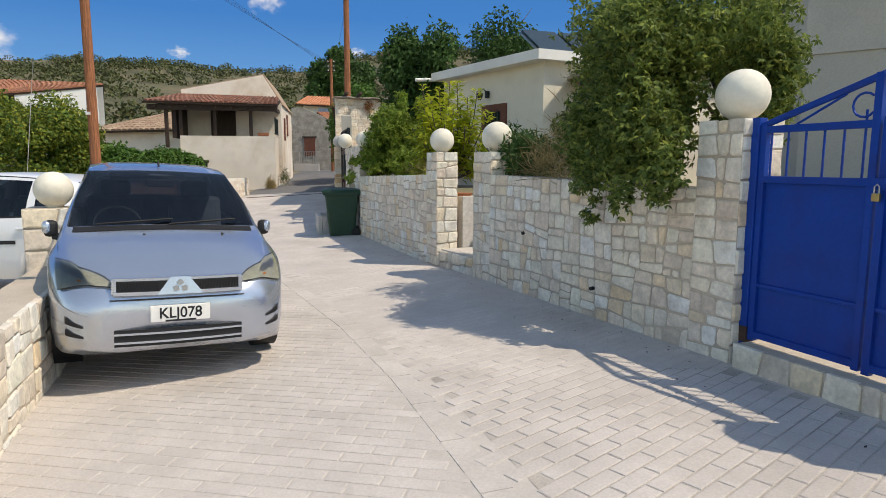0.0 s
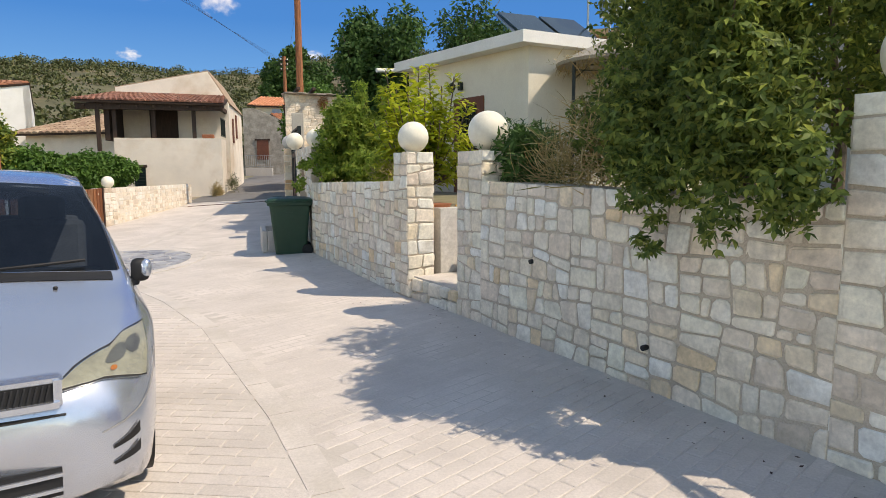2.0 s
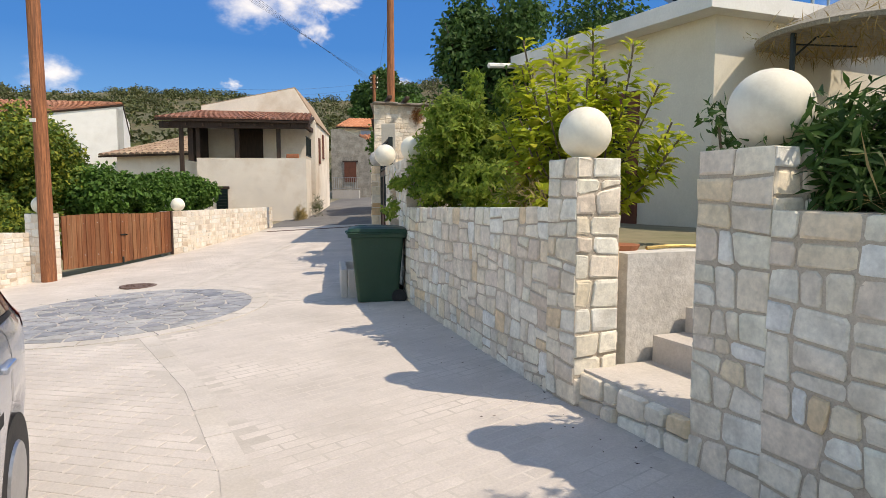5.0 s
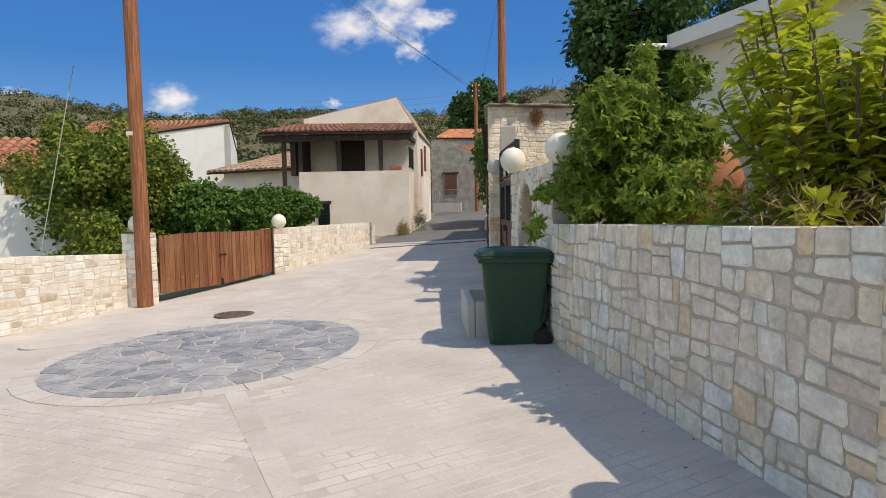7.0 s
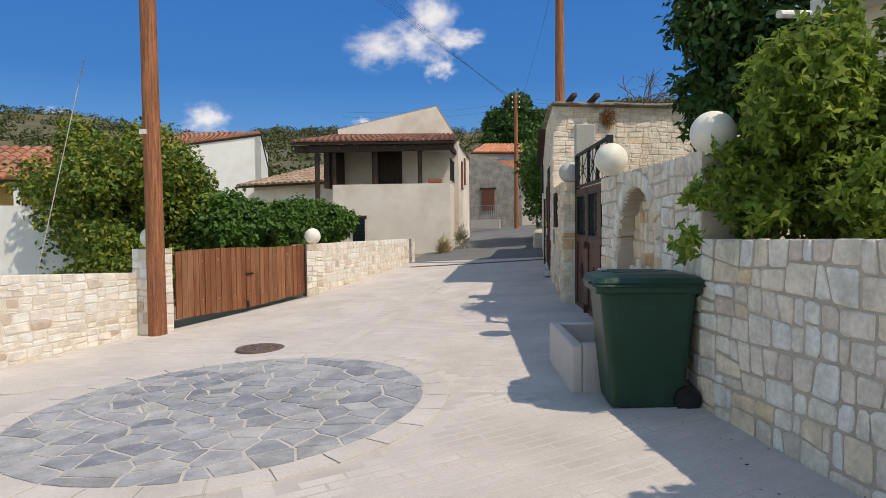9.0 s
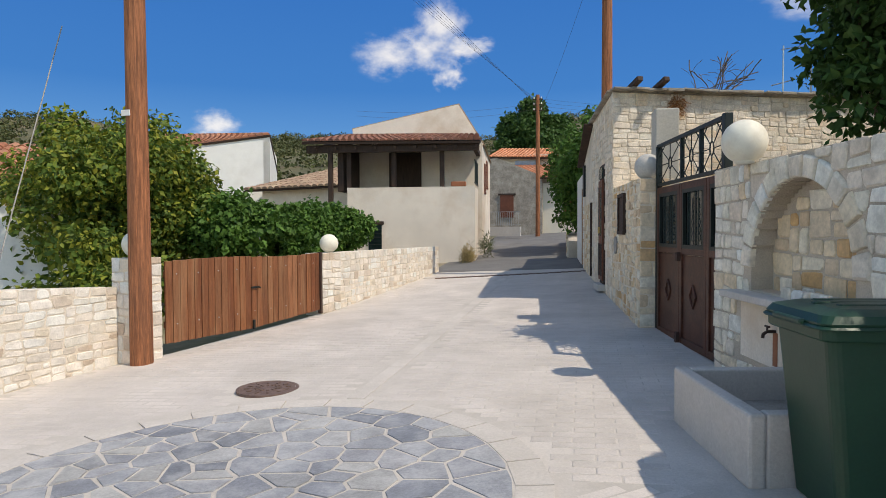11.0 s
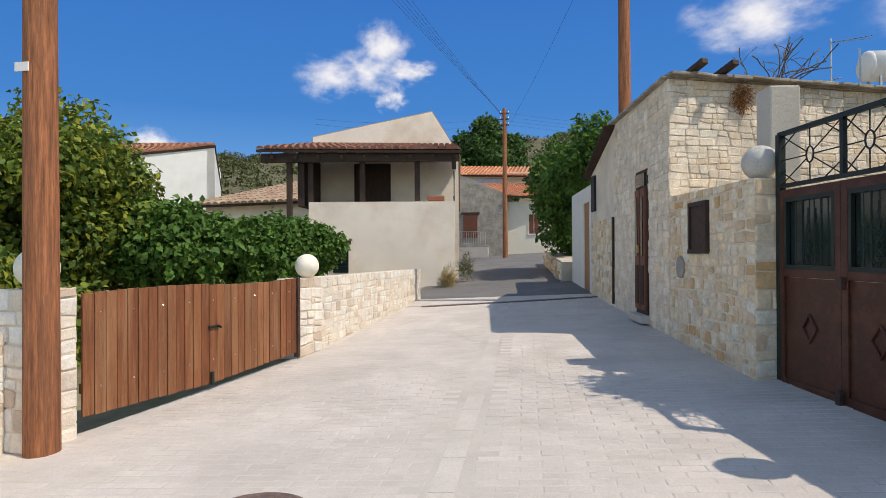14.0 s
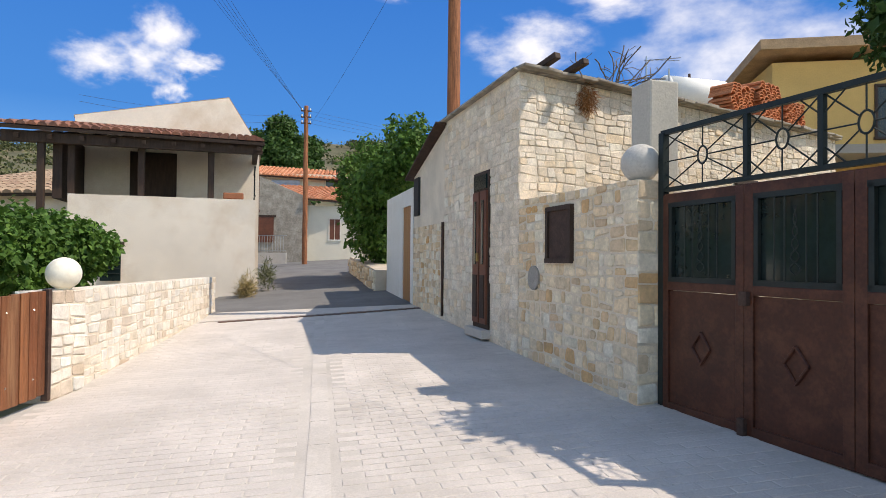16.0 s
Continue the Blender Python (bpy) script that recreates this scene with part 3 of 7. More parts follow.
def wall_boxes(run, height, thick, holes):
    """Blocks of a straight wall along +x from 0 to run, its face at y = 0 and its body behind, with openings (x0, x1, z0, z1)."""
    bm = bmesh.new()
    xs = sorted({0.0, run, *[h[0] for h in holes], *[h[1] for h in holes]})
    for x0, x1 in zip(xs[:-1], xs[1:]):
        cuts = sorted([(h[2], h[3]) for h in holes if h[0] <= x0 + 1e-6 and h[1] >= x1 - 1e-6])
        z = 0.0
        for p, q in cuts + [(height, height)]:
            if p - z > 1e-4:
                box(bm, ((x0 + x1) / 2, thick / 2, (z + p) / 2), (x1 - x0, thick, p - z))
            z = q
    bmesh.ops.remove_doubles(bm, verts=bm.verts, dist=1e-5)
    return bm


# ---------------------------------------------------------------- ground
def ground_sheet():
    xs = sorted({*[round(-12 + 0.5 * k, 3) for k in range(37)], *(-600, -300, -150, -90, -60, -40, -28, -20, -15, 9, 12, 18, 30, 50, 90, 150, 300, 600)})
    ys = sorted({*[round(-4 + 0.5 * k, 3) for k in range(128)], *(-600, -200, -80, -30, -12, -7, 62, 66, 75, 95, 130, 200, 300, 600)})
    v, f = [], []
    for y in ys:
        for x in xs:
            v.append((x, y, ground_z(x, y) - 0.022))
    w = len(xs)
    for j in range(len(ys) - 1):
        for i in range(w - 1):
            f.append((j * w + i, j * w + i + 1, (j + 1) * w + i + 1, (j + 1) * w + i))
    return tagged(raw("ground", v, f, M_EARTH, smooth=True), "dry earth ground around the village lane", "ground", kind="structure")


ground_sheet()


def sheet(name, left, right, material, dz, y0, y1, step=0.5, label="", cat="road", n=14, thick=0.0):
    """A ground sheet between two lines x = left(y), right(y)."""
    v, f = [], []
    ny = int((y1 - y0) / step)
    for j in range(ny + 1):
        y = lerp(y0, y1, j / ny)
        for i in range(n + 1):
            x = lerp(left(y), right(y), i / n)
            v.append((x, y, ground_z(x, y) + dz))
    for j in range(ny):
        for i in range(n):
            f.append((j * (n + 1) + i, j * (n + 1) + i + 1, (j + 1) * (n + 1) + i + 1, (j + 1) * (n + 1) + i))
    return tagged(raw(name, v, f, material, smooth=True), label, cat, kind="structure")


def poly_x(pts):
    ys_ = [p[1] for p in pts]
    xs_ = [p[0] for p in pts]
    return lambda y: float(np.interp(y, ys_, xs_))


WALL_X = poly_x([(4.6, -2.0), (2.6, 3.3), (2.15, 4.6), (0.40, 8.45), (-0.15, 9.75), (-1.80, 13.45), (-2.60, 16.7), (-2.95, 18.5), (-3.57, 21.0), (-4.25, 25.9)])
LEFT_X = poly_x([(-6.0, -2.0), (-6.0, 6.0), (-10.0, 13.0), (-9.45, 16.4), (-9.1, 16.8), (-8.5, 20.2), (-8.35, 27.0)])
road = sheet("road", lambda y: LEFT_X(y) - 0.1, lambda y: WALL_X(y) + 0.1, M_BED, -0.006, -3.0, 26.2, 0.4, "pale cement-washed village lane under its pavers", n=24)
sheet("asphalt_road", lambda y: lerp(-8.5, -10.6, (y - 26) / 22), lambda y: lerp(-4.2, -5.2, (y - 26) / 22), M_ASPHALT, 0.002, 26.15, 56.0, 1.0, "worn grey asphalt lane climbing uphill", n=6)

CIRCLE = (-5.72, 13.2, 1.72)
STRIP = [(1.32, -0.6), (0.24, 2.6), (-0.33, 4.3), (-0.97, 5.9), (-2.14, 8.35), (-3.08, 9.85), (-4.56, 11.75)]
STRIP2 = [(-5.72, 15.2), (-5.85, 18.8), (-6.05, 23.0), (-6.15, 25.4)]


def near_line(x, y, pts):
    best = 9.0
    for (ax, ay), (bx_, by) in zip(pts[:-1], pts[1:]):
        dx, dy = bx_ - ax, by - ay
        t = max(0, min(1, ((x - ax) * dx + (y - ay) * dy) / (dx * dx + dy * dy)))
        best = min(best, math.hypot(x - ax - dx * t, y - ay - dy * t))
    return best


strip_x = poly_x(STRIP)


def strip_slabs(pts, w, gap):
    """A gutter of flush slabs along a line."""
    for (ax, ay), (bx_, by) in zip(pts[:-1], pts[1:]):
        run = math.hypot(bx_ - ax, by - ay)
        d = Vector(((bx_ - ax) / run, (by - ay) / run))
        n = Vector((-d.y, d.x))
        k = max(1, round(run / 0.62))
        for i in range(k):
            s0, s1 = run * i / k + gap, run * (i + 1) / k - gap
            p = [Vector((ax, ay)) + d * s + n * o for s, o in ((s0, -w / 2), (s1, -w / 2), (s1, w / 2), (s0, w / 2))]
            bm = prism([tuple(q) for q in p], lambda x, y: ground_z(x, y) - 0.03, lambda x, y: ground_z(x, y) - 0.002)
            part("concrete_slab", bm, M_CONC, road)


# ---------------------------------------------------------------- roadside walls
U1 = Vector((-0.41, 0.912)).normalized()
P_GATE = (2.20, 4.52)
W_END = (-1.80, 13.45)

stone_wall("wall_1", (2.03, 4.905), (0.60, 8.02), 1.36, 1.42, 0.4, -1, "cream limestone rubble garden wall with wide mortar joints", 11)
stone_wall("wall_2", (-0.265, 9.67), W_END, 1.39, 1.29, 0.4, -1, "cream limestone rubble garden wall beside the lane", 12)
g1, c1_ = pier(P_GATE, U1, 0.42, 0.42, 0.05, 1.89, "cream limestone gate pier under a cream ball", 21)
g2, c2_ = pier((0.60, 8.02), U1, 0.48, 0.44, 0.02, 1.71, "cream limestone gate pier beside the garden steps", 22)
g3, c3_ = pier((-0.115, 9.33), U1, 0.37, 0.345, 0.05, 1.73, "cream limestone gate pier beside the garden steps", 23)
globe(c1_, 1.90, 0.20, "cream painted concrete ball on a gate pier")
globe(c2_, 1.72, 0.205, "cream painted concrete ball on a gate pier")
globe(c3_, 1.74, 0.185, "cream painted concrete ball on a gate pier")

# the fountain wall with its arched recess
NA, NB = Vector((-1.80, 13.47)), Vector((-2.57, 16.55))
ARCH = (1.72, 0.70, 1.08, 0.90)


def in_arch(s, z, grow=0.0):
    c, half, spring, low = ARCH
    return abs(s - c) < half + grow and z > low and (z < spring or math.hypot(s - c, z - spring) < half + grow)


def fountain_wall():
    run = (NB - NA).length
    u = (NB - NA).normalized()
    n = Vector((u.y, -u.x))
    c, half, spring, low = ARCH
    bm = bmesh.new()
    m = Matrix.Translation((NA.x, NA.y, 0)) @ Matrix(((u.x, n.x, 0, 0), (u.y, n.y, 0, 0), (0, 0, 1, 0), (0, 0, 0, 1)))

    def blk(s0, s1, d0, d1, z0, z1):
        box(bm, ((s0 + s1) / 2, (d0 + d1) / 2, (z0 + z1) / 2), (s1 - s0, d1 - d0, z1 - z0))
    k = 26
    blk(0, run, 0.18, 0.45, -0.2, 1.95)
    blk(0, c - half, 0.0, 0.18, -0.2, 1.95)
    blk(c + half, run, 0.0, 0.18, -0.2, 1.97)
    for i in range(k):
        s0, s1 = c - half + 2 * half * i / k, c - half + 2 * half * (i + 1) / k
        top = spring + math.sqrt(max(0, half * half - ((s0 + s1) / 2 - c) ** 2))
        blk(s0, s1, 0.0, 0.18, -0.2, low)
        blk(s0, s1, 0.0, 0.18, top, 1.96)
    bmesh.ops.transform(bm, matrix=m, verts=bm.verts)
    w = tagged(part("wall_3", bm, M_MORTAR), "cream limestone fountain wall with an arched recess", "wall", kind="structure")
    rng = random.Random(13)
    stone_face(w, NA, NB, lambda f: 0.02, lambda f: 1.965, -n, M_STONE, rng, skip=lambda s, z: in_arch(s, z, 0.12) or (abs(s - c) < 0.85 and z < 0.86 and z > 0.3))
    stone_face(w, NA + n * 0.18, NB + n * 0.18, lambda f: 0.9, lambda f: 1.85, -n, M_WARM, rng, skip=lambda s, z: not in_arch(s, z, -0.05), proud=0.012)
    for i in range(13):
        a0, a1 = math.pi * i / 13 + 0.015, math.pi * (i + 1) / 13 - 0.015
        poly = [(c + (half + g) * math.cos(t), spring + (half + g) * math.sin(t)) for g, t in ((0.0, a0), (0.16, a0), (0.16, (a0 + a1) / 2), (0.16, a1), (0.0, a1), (0.0, (a0 + a1) / 2))]
        v, f = stone_mesh(poly, (NA.x, NA.y, 0), u.to_3d(), -n.to_3d(), 0.028, rng)
        raw("voussoir", v, f, M_STONE, w)

    def at(s, d, z):
        p = NA + u * s + n * d
        return (p.x, p.y, z)
    rz = math.degrees(math.atan2(u.y, u.x))
    part("ledge", bx(at(c, -0.07, 0.855), (1.85, 0.22, 0.06), rz=rz, bevel=0.012), M_CONC, w, "worn concrete ledge")
    part("splash_panel", bx(at(c, -0.012, 0.58), (1.66, 0.03, 0.5), rz=rz), M_PLASTER, w, "stained beige rendered splash panel")
    tp = thing("water_tap", (0, 0, 0), 0, "old dark brass tap over the stone trough", "tap")
    part("spout", tube([at(1.95, -0.02, 0.62), at(1.95, -0.09, 0.62), at(1.95, -0.12, 0.60), at(1.95, -0.125, 0.57)], 0.013, 8), M_RUST, tp)
    part("tap_handle", tube([at(1.92, -0.09, 0.66), at(1.98, -0.09, 0.66)], 0.009, 6), M_RUST, tp)
    part("stem", tube([at(1.95, -0.09, 0.62), at(1.95, -0.09, 0.66)], 0.008, 6), M_RUST, tp)
    # rust run under the tap
    part("rust_streak", bx(at(1.95, -0.029, 0.48), (0.07, 0.004, 0.26), rz=rz), M_TERRA, w, "rust stain")
    # the trough
    t = thing("stone_trough", at(1.08, -0.02, 0.02), rz, "beige cast concrete water trough under the tap", "trough")
    L_, D_, H_ = 1.2, 0.82, 0.36
    part("front", bx((0, D_, H_ / 2), (L_, 0.10, H_ + 0.06), bevel=0.02), M_CONC, t)
    part("end", bx((-L_ / 2 + 0.05, D_ / 2, H_ / 2), (0.10, D_ - 0.1, H_ + 0.06), bevel=0.015), M_CONC, t)
    part("end", bx((L_ / 2 - 0.05, D_ / 2, H_ / 2), (0.10, D_ - 0.1, H_ + 0.06), bevel=0.015), M_CONC, t)
    part("basin_floor", bx((0, D_ / 2, 0.12), (L_ - 0.15, D_ - 0.1, 0.1)), M_LINE, t)


fountain_wall()

# the window wall by the old house
MA, MB = (-3.20, 18.52), (-3.56, 20.98)
WALL4 = stone_wall("wall_4", MA, MB, 2.06, 2.10, 0.42, -1, "ochre and cream rubble wall with a small barred window", 14, material=M_WARM, mortar=M_MORTAR_PALE, skip=lambda s, z: 1.05 < s < 1.72 and 1.3 < z < 2.0, rows=(0.09, 0.19), lens=(0.10, 0.27), joint=0.009)

# walls on the far side of the lane
stone_wall("wall_5", (-9.44, 16.44), (-9.98, 12.6), 0.72, 0.95, 0.3, -1, "pale squared stone wall", 15, material=M_PALE, mortar=M_MORTAR_PALE, rows=(0.10, 0.17), lens=(0.15, 0.36), joint=0.006, proud=0.006, rough=0.01)
stone_wall("wall_6", (-8.34, 27.0), (-8.46, 20.75), 0.96, 1.01, 0.3, -1, "pale squared stone wall beside the lane", 16, material=M_PALE, mortar=M_MORTAR_PALE, rows=(0.10, 0.17), lens=(0.15, 0.36), joint=0.006, proud=0.006, rough=0.01)
UL = Vector((0.6, 3.38)).normalized()


def pier_left(a, w, label, seed, z0, z1):
    """A pier on the west side: its road face runs north from a."""
    u = UL
    p = Vector(a)
    rng = random.Random(seed)
    n = Vector((u.y, -u.x))
    q = [p, p + u * w, p + u * w - n * 0.36, p - n * 0.36]
    t = part("stone_pier", prism([tuple(k) for k in q], z0 - 0.3, z1), M_MORTAR_PALE)
    tagged(t, label, "pier", "pale stone gate piers")
    for k, out in enumerate((n, u, -n, -u)):
        stone_face(t, q[k], q[(k + 1) % 4], lambda f: z0, lambda f: z1 + 0.012, out, M_PALE, rng, rows=(0.12, 0.2), lens=(0.18, 0.34), name="stone")
    return (q[0] + q[2]) / 2


cL = pier_left((-9.175, 16.40), 0.42, "pale squared stone pier beside the utility pole", 24, -0.2, 1.08)
cR = pier_left((-8.51, 20.16), 0.56, "pale squared stone pier at the end of the plank gate", 25, -0.02, 1.01)
globe(cL, 1.09, 0.17, "cream painted ball on a pale pier")
globe((cR.x + 0.06, cR.y + 0.12), 1.02, 0.17, "cream painted ball on a pale pier")


def barred_window():
    u = (Vector(MB) - Vector(MA)).normalized()
    n = Vector((-u.y, u.x))
    p = Vector(MA) + u * 1.40
    w = thing("window_1", (p.x + n.x * 0.012, p.y + n.y * 0.012, 1.38), math.degrees(math.atan2(u.y, u.x)), "small window with rusty brown shutter and dark frame", "window", kind="structure")
    part("shutter", bx((0, 0.0, 0.26), (0.52, 0.02, 0.56)), M_RUST, w, "rusted sheet shutter")
    for c, s in (((-0.26, 0.01, 0.26), (0.05, 0.05, 0.6)), ((0.26, 0.01, 0.26), (0.05, 0.05, 0.6)), ((0, 0.01, 0.54), (0.56, 0.05, 0.05)), ((0, 0.01, -0.02), (0.58, 0.06, 0.05))):
        part("frame", bx(c, s), M_DARKWOOD, w)
    # round plaque lower on the wall
    q = Vector(MA) + u * 2.02
    bm = cy((q.x + n.x * 0.01, q.y + n.y * 0.01, 1.16), (q.x + n.x * 0.035, q.y + n.y * 0.035, 1.16), 0.14, seg=20)
    tagged(part("wall_plaque", bm, M_LINE), "round grey-brown stone set in the wall", "plaque")
    # the free end of the wall at the gate
    rng = random.Random(15)
    stone_face(WALL4, Vector(MA), Vector(MA) - n * 0.36, lambda f: 0.05, lambda f: 2.07, -u, M_WARM, rng, rows=(0.1, 0.22), lens=(0.15, 0.3))


barred_window()

# low wall in front of the parked car
stone_wall("wall_8", (-1.75, 1.2), (-3.47, 5.75), 0.60, 0.60, 0.36, 1, "low cream rubble wall beside the parked car", 34)
_p8 = tagged(part("stone_pier", prism([(-3.45, 5.72), (-3.63, 6.16), (-4.05, 5.98), (-3.87, 5.54)], -0.3, 1.13), M_MORTAR), "short cream stone pier beside the parked car", "pier", "stone gate piers")
for _a, _b, _o in (((-3.45, 5.72), (-3.63, 6.16), (0.92, 0.38)), ((-3.87, 5.54), (-3.45, 5.72), (0.38, -0.92))):
    stone_face(_p8, _a, _b, lambda f: 0.0, lambda f: 1.14, _o, M_STONE, random.Random(36), rows=(0.12, 0.26), lens=(0.16, 0.34))
globe((-3.75, 5.85), 1.14, 0.17, "cream painted concrete ball on a short pier")


# ---------------------------------------------------------------- doorstep of the garden
def garden_entrance():
    n = Vector((0.912, 0.41))
    a, b = Vector((0.42, 8.46)), Vector((-0.05, 9.38))
    st = part("garden_landing", prism([tuple(p) for p in (a, b, b + n * 1.0, a + n * 1.0)], -0.2, 0.27), M_CONC)
    tagged(st, "pale concrete landing behind a rough stone kerb", "landing", kind="structure")
    rng = random.Random(31)
    stone_face(st, a, b, lambda f: -0.02, lambda f: 0.26, -n, M_STONE, rng, rows=(0.2, 0.26), lens=(0.18, 0.34), proud=0.05, rough=0.03)
    u = (b - a).normalized()
    for k in range(4):
        p = a + n * (0.60 + 0.29 * k) - u * 0.6
        q = b + n * (0.60 + 0.29 * k)
        s = part("concrete_step", prism([tuple(v) for v in (p, q, q + n * (1.9 - 0.29 * k), p + n * (1.9 - 0.29 * k))], 0.0, 0.27 + 0.19 * (k + 1)), M_CONC)
        tagged(s, "worn beige concrete step up to the garden", "step", "garden steps", kind="structure")
    c, d = b + n * 0.40 + u * 0.05, b + n * 3.2 + u * 0.05
    r = part("retaining_wall", prism([tuple(v) for v in (c, d, d + u * 0.25, c + u * 0.25)], -0.1, 1.06), M_ROUGHWALL)
    tagged(r, "pale grey rough concrete retaining wall beside the steps", "wall", kind="structure")


garden_entrance()
fill = part("garden_terrace", prism([(-0.02, 9.9), (0.55, 9.75), (3.0, 10.85), (9.0, 12.0), (9.0, 24.0), (-0.5, 20.0), (-1.4, 13.6)], -0.1, 1.05), M_EARTH)
tagged(fill, "raised garden earth behind the rubble wall", "ground", kind="structure")
fill2 = part("garden_bed", prism([(2.35, 5.15), (9.0, 7.0), (9.0, 11.4), (1.95, 8.9), (0.98, 8.0)], -0.1, 1.2), M_EARTH)
tagged(fill2, "raised garden bed behind the rubble wall", "ground", kind="structure")

# sill and pier of the blue gate
GA, GB = Vector((2.335, 4.50)), Vector((3.02, 2.85))
GU = (GB - GA).normalized()
GN = Vector((-GU.y, GU.x))
stone_wall("gate_sill", tuple(GA - GN * 0.16), tuple(GB - GN * 0.16), 0.21, 0.21, 0.5, 1, "rough stone sill under the blue gate", 32, rows=(0.2, 0.26), lens=(0.2, 0.38))
_g, c5_ = pier(tuple(GB - GN * 0.1 + GU * 0.47), -GU, 0.45, 0.44, 0.05, 1.89, "cream limestone gate pier under a cream ball", 26)
globe(c5_, 1.90, 0.215, "cream painted concrete ball on a gate pier")
stone_wall("wall_7", (5.2, -3.0), tuple(GB - GN * 0.05 + GU * 0.5), 1.3, 1.3, 0.4, -1, "cream limestone rubble garden wall", 33)


def blue_gate():
    g = thing("metal_gate", (GA.x, GA.y, 0.24), math.degrees(math.atan2(GU.y, GU.x)), "blue painted steel double gate with a sheet lower half", "gate")
    for x0, x1, far in ((0.0, 0.86, 0.0), (0.88, 1.78, 1.0)):
        w = x1 - x0
        lf = part("gate_leaf", bx(((x0 + x1) / 2, 0.01, 0.62), (w - 0.03, 0.012, 1.17)), M_BLUE, g)
        for nm, c, s in (("gate_frame", (x0 + 0.025, 0, 0.80), (0.05, 0.05, 1.62)), ("gate_frame", (x1 - 0.025, 0, 0.94), (0.05, 0.05, 1.88)),
                         ("rail", ((x0 + x1) / 2, 0, 0.04), (w, 0.045, 0.05)), ("rail", ((x0 + x1) / 2, 0, 0.42), (w, 0.035, 0.03)),
                         ("rail", ((x0 + x1) / 2, 0, 1.21), (w, 0.045, 0.05)), ("rail", ((x0 + x1) / 2, 0, 1.57), (w, 0.045, 0.05))):
            part(nm, bx(c, s, bevel=0.004), M_BLUE, lf)
        lo, hi = (x0, x1) if far == 0.0 else (x1, x0)
        part("top_rail", cy((lo, 0, 1.60), (hi, 0, 1.87), 0.025, seg=8), M_BLUE, lf)
        part("strut", cy((lerp(lo, hi, 0.3), 0, 1.59), (lerp(lo, hi, 0.72), 0, 1.77), 0.009, seg=6), M_BLUE, lf)
        ring = [(lerp(lo, hi, 0.86) + 0.075 * math.cos(k * 0.4), 0, 1.69 + 0.075 * math.sin(k * 0.4)) for k in range(2, 15)]
        part("scroll", tube(ring, 0.008), M_BLUE, lf)
        nb = 6 if far == 0.0 else 8
        for k in range(nb):
            x = lerp(x0 + 0.08, x1 - 0.1, k / (nb - 1))
            part("bar", cy((x, 0, 1.22), (x, 0, 1.56 + (0.1 if k == nb - 1 else 0)), 0.008, seg=6), M_BLUE, lf)
    part("post", bx((-0.035, 0, 0.80), (0.07, 0.08, 1.72), bevel=0.006), M_BLUE, g)
    part("post_foot", bx((-0.035, 0, 0.03), (0.076, 0.086, 0.12)), M_RUST, g, "rusted post foot")
    lk = part("padlock", bx((0.90, -0.06, 1.12), (0.05, 0.025, 0.05), bevel=0.006), M_BRASS, g, "brass padlock")
    part("shackle", tube([(0.885, -0.06, 1.14), (0.885, -0.06, 1.185), (0.90, -0.06, 1.20), (0.915, -0.06, 1.185), (0.915, -0.06, 1.14)], 0.005), M_STEEL, lk)
    part("latch_plate", bx((0.90, -0.04, 1.20), (0.08, 0.02, 0.07), bevel=0.004), M_BLUE, g)


blue_gate()


# ---------------------------------------------------------------- plank gate on the west side
def plank_gate():
    a, b = Vector((-9.09, 16.86)), Vector((-8.53, 20.08))
    run = (b - a).length
    g = thing("plank_gate", (a.x, a.y, 0), math.degrees(math.atan2(b.y - a.y, b.x - a.x)), "red-brown stained wooden plank gate, closed, with an iron latch", "gate")
    n = 27
    w = run / n
    rng = random.Random(41)
    for k in range(n):
        f = (k + 0.5) / n
        left = f < 0.49
        zb = lerp(-0.05, -0.07, f / 0.49) + 0.01 if left else lerp(-0.06, 0.03, (f - 0.49) / 0.51)
        zt = 1.06 + (-0.035 if left else -0.055 + 0.03 * f) + 0.02 * math.sin(f * 6)
        bm = bmesh.new()
        box(bm, (w * (k + 0.5), rng.uniform(-0.004, 0.004), (zb + zt) / 2), (w - 0.009, 0.026, zt - zb + rng.uniform(-0.008, 0.008)), bevel=0.004)
        plank = part("plank", bm, M_WOOD, g)
        if k % 3 == 1:
            for z in (0.2, 0.85):
                part("nail", cy((w * (k + 0.5), -0.012, z + rng.uniform(-0.02, 0.02)), (w * (k + 0.5), -0.02, z), 0.008, seg=6), M_STEEL, plank)
    for z in (0.2, 0.85):
        for x0, x1 in ((0.02, run * 0.485), (run * 0.495, run - 0.02)):
            part("batten", bx(((x0 + x1) / 2, 0.035, z), (x1 - x0, 0.04, 0.09), bevel=0.004), M_WOOD, g)
    part("end_post", bx((run + 0.03, 0.0, 0.5), (0.05, 0.07, 1.08), bevel=0.004), M_RUST, g)
    lt = part("latch", bx((run * 0.50, -0.03, 0.56), (0.17, 0.02, 0.028), bevel=0.004), M_IRON, g, "black iron bolt")
    part("bolt_knob", cy((run * 0.52, -0.03, 0.56), (run * 0.52, -0.075, 0.55), 0.012, seg=8), M_IRON, lt)
    part("foot_bolt", bx((run * 0.49, -0.03, -0.0), (0.04, 0.025, 0.14), bevel=0.004), M_IRON, g)


plank_gate()


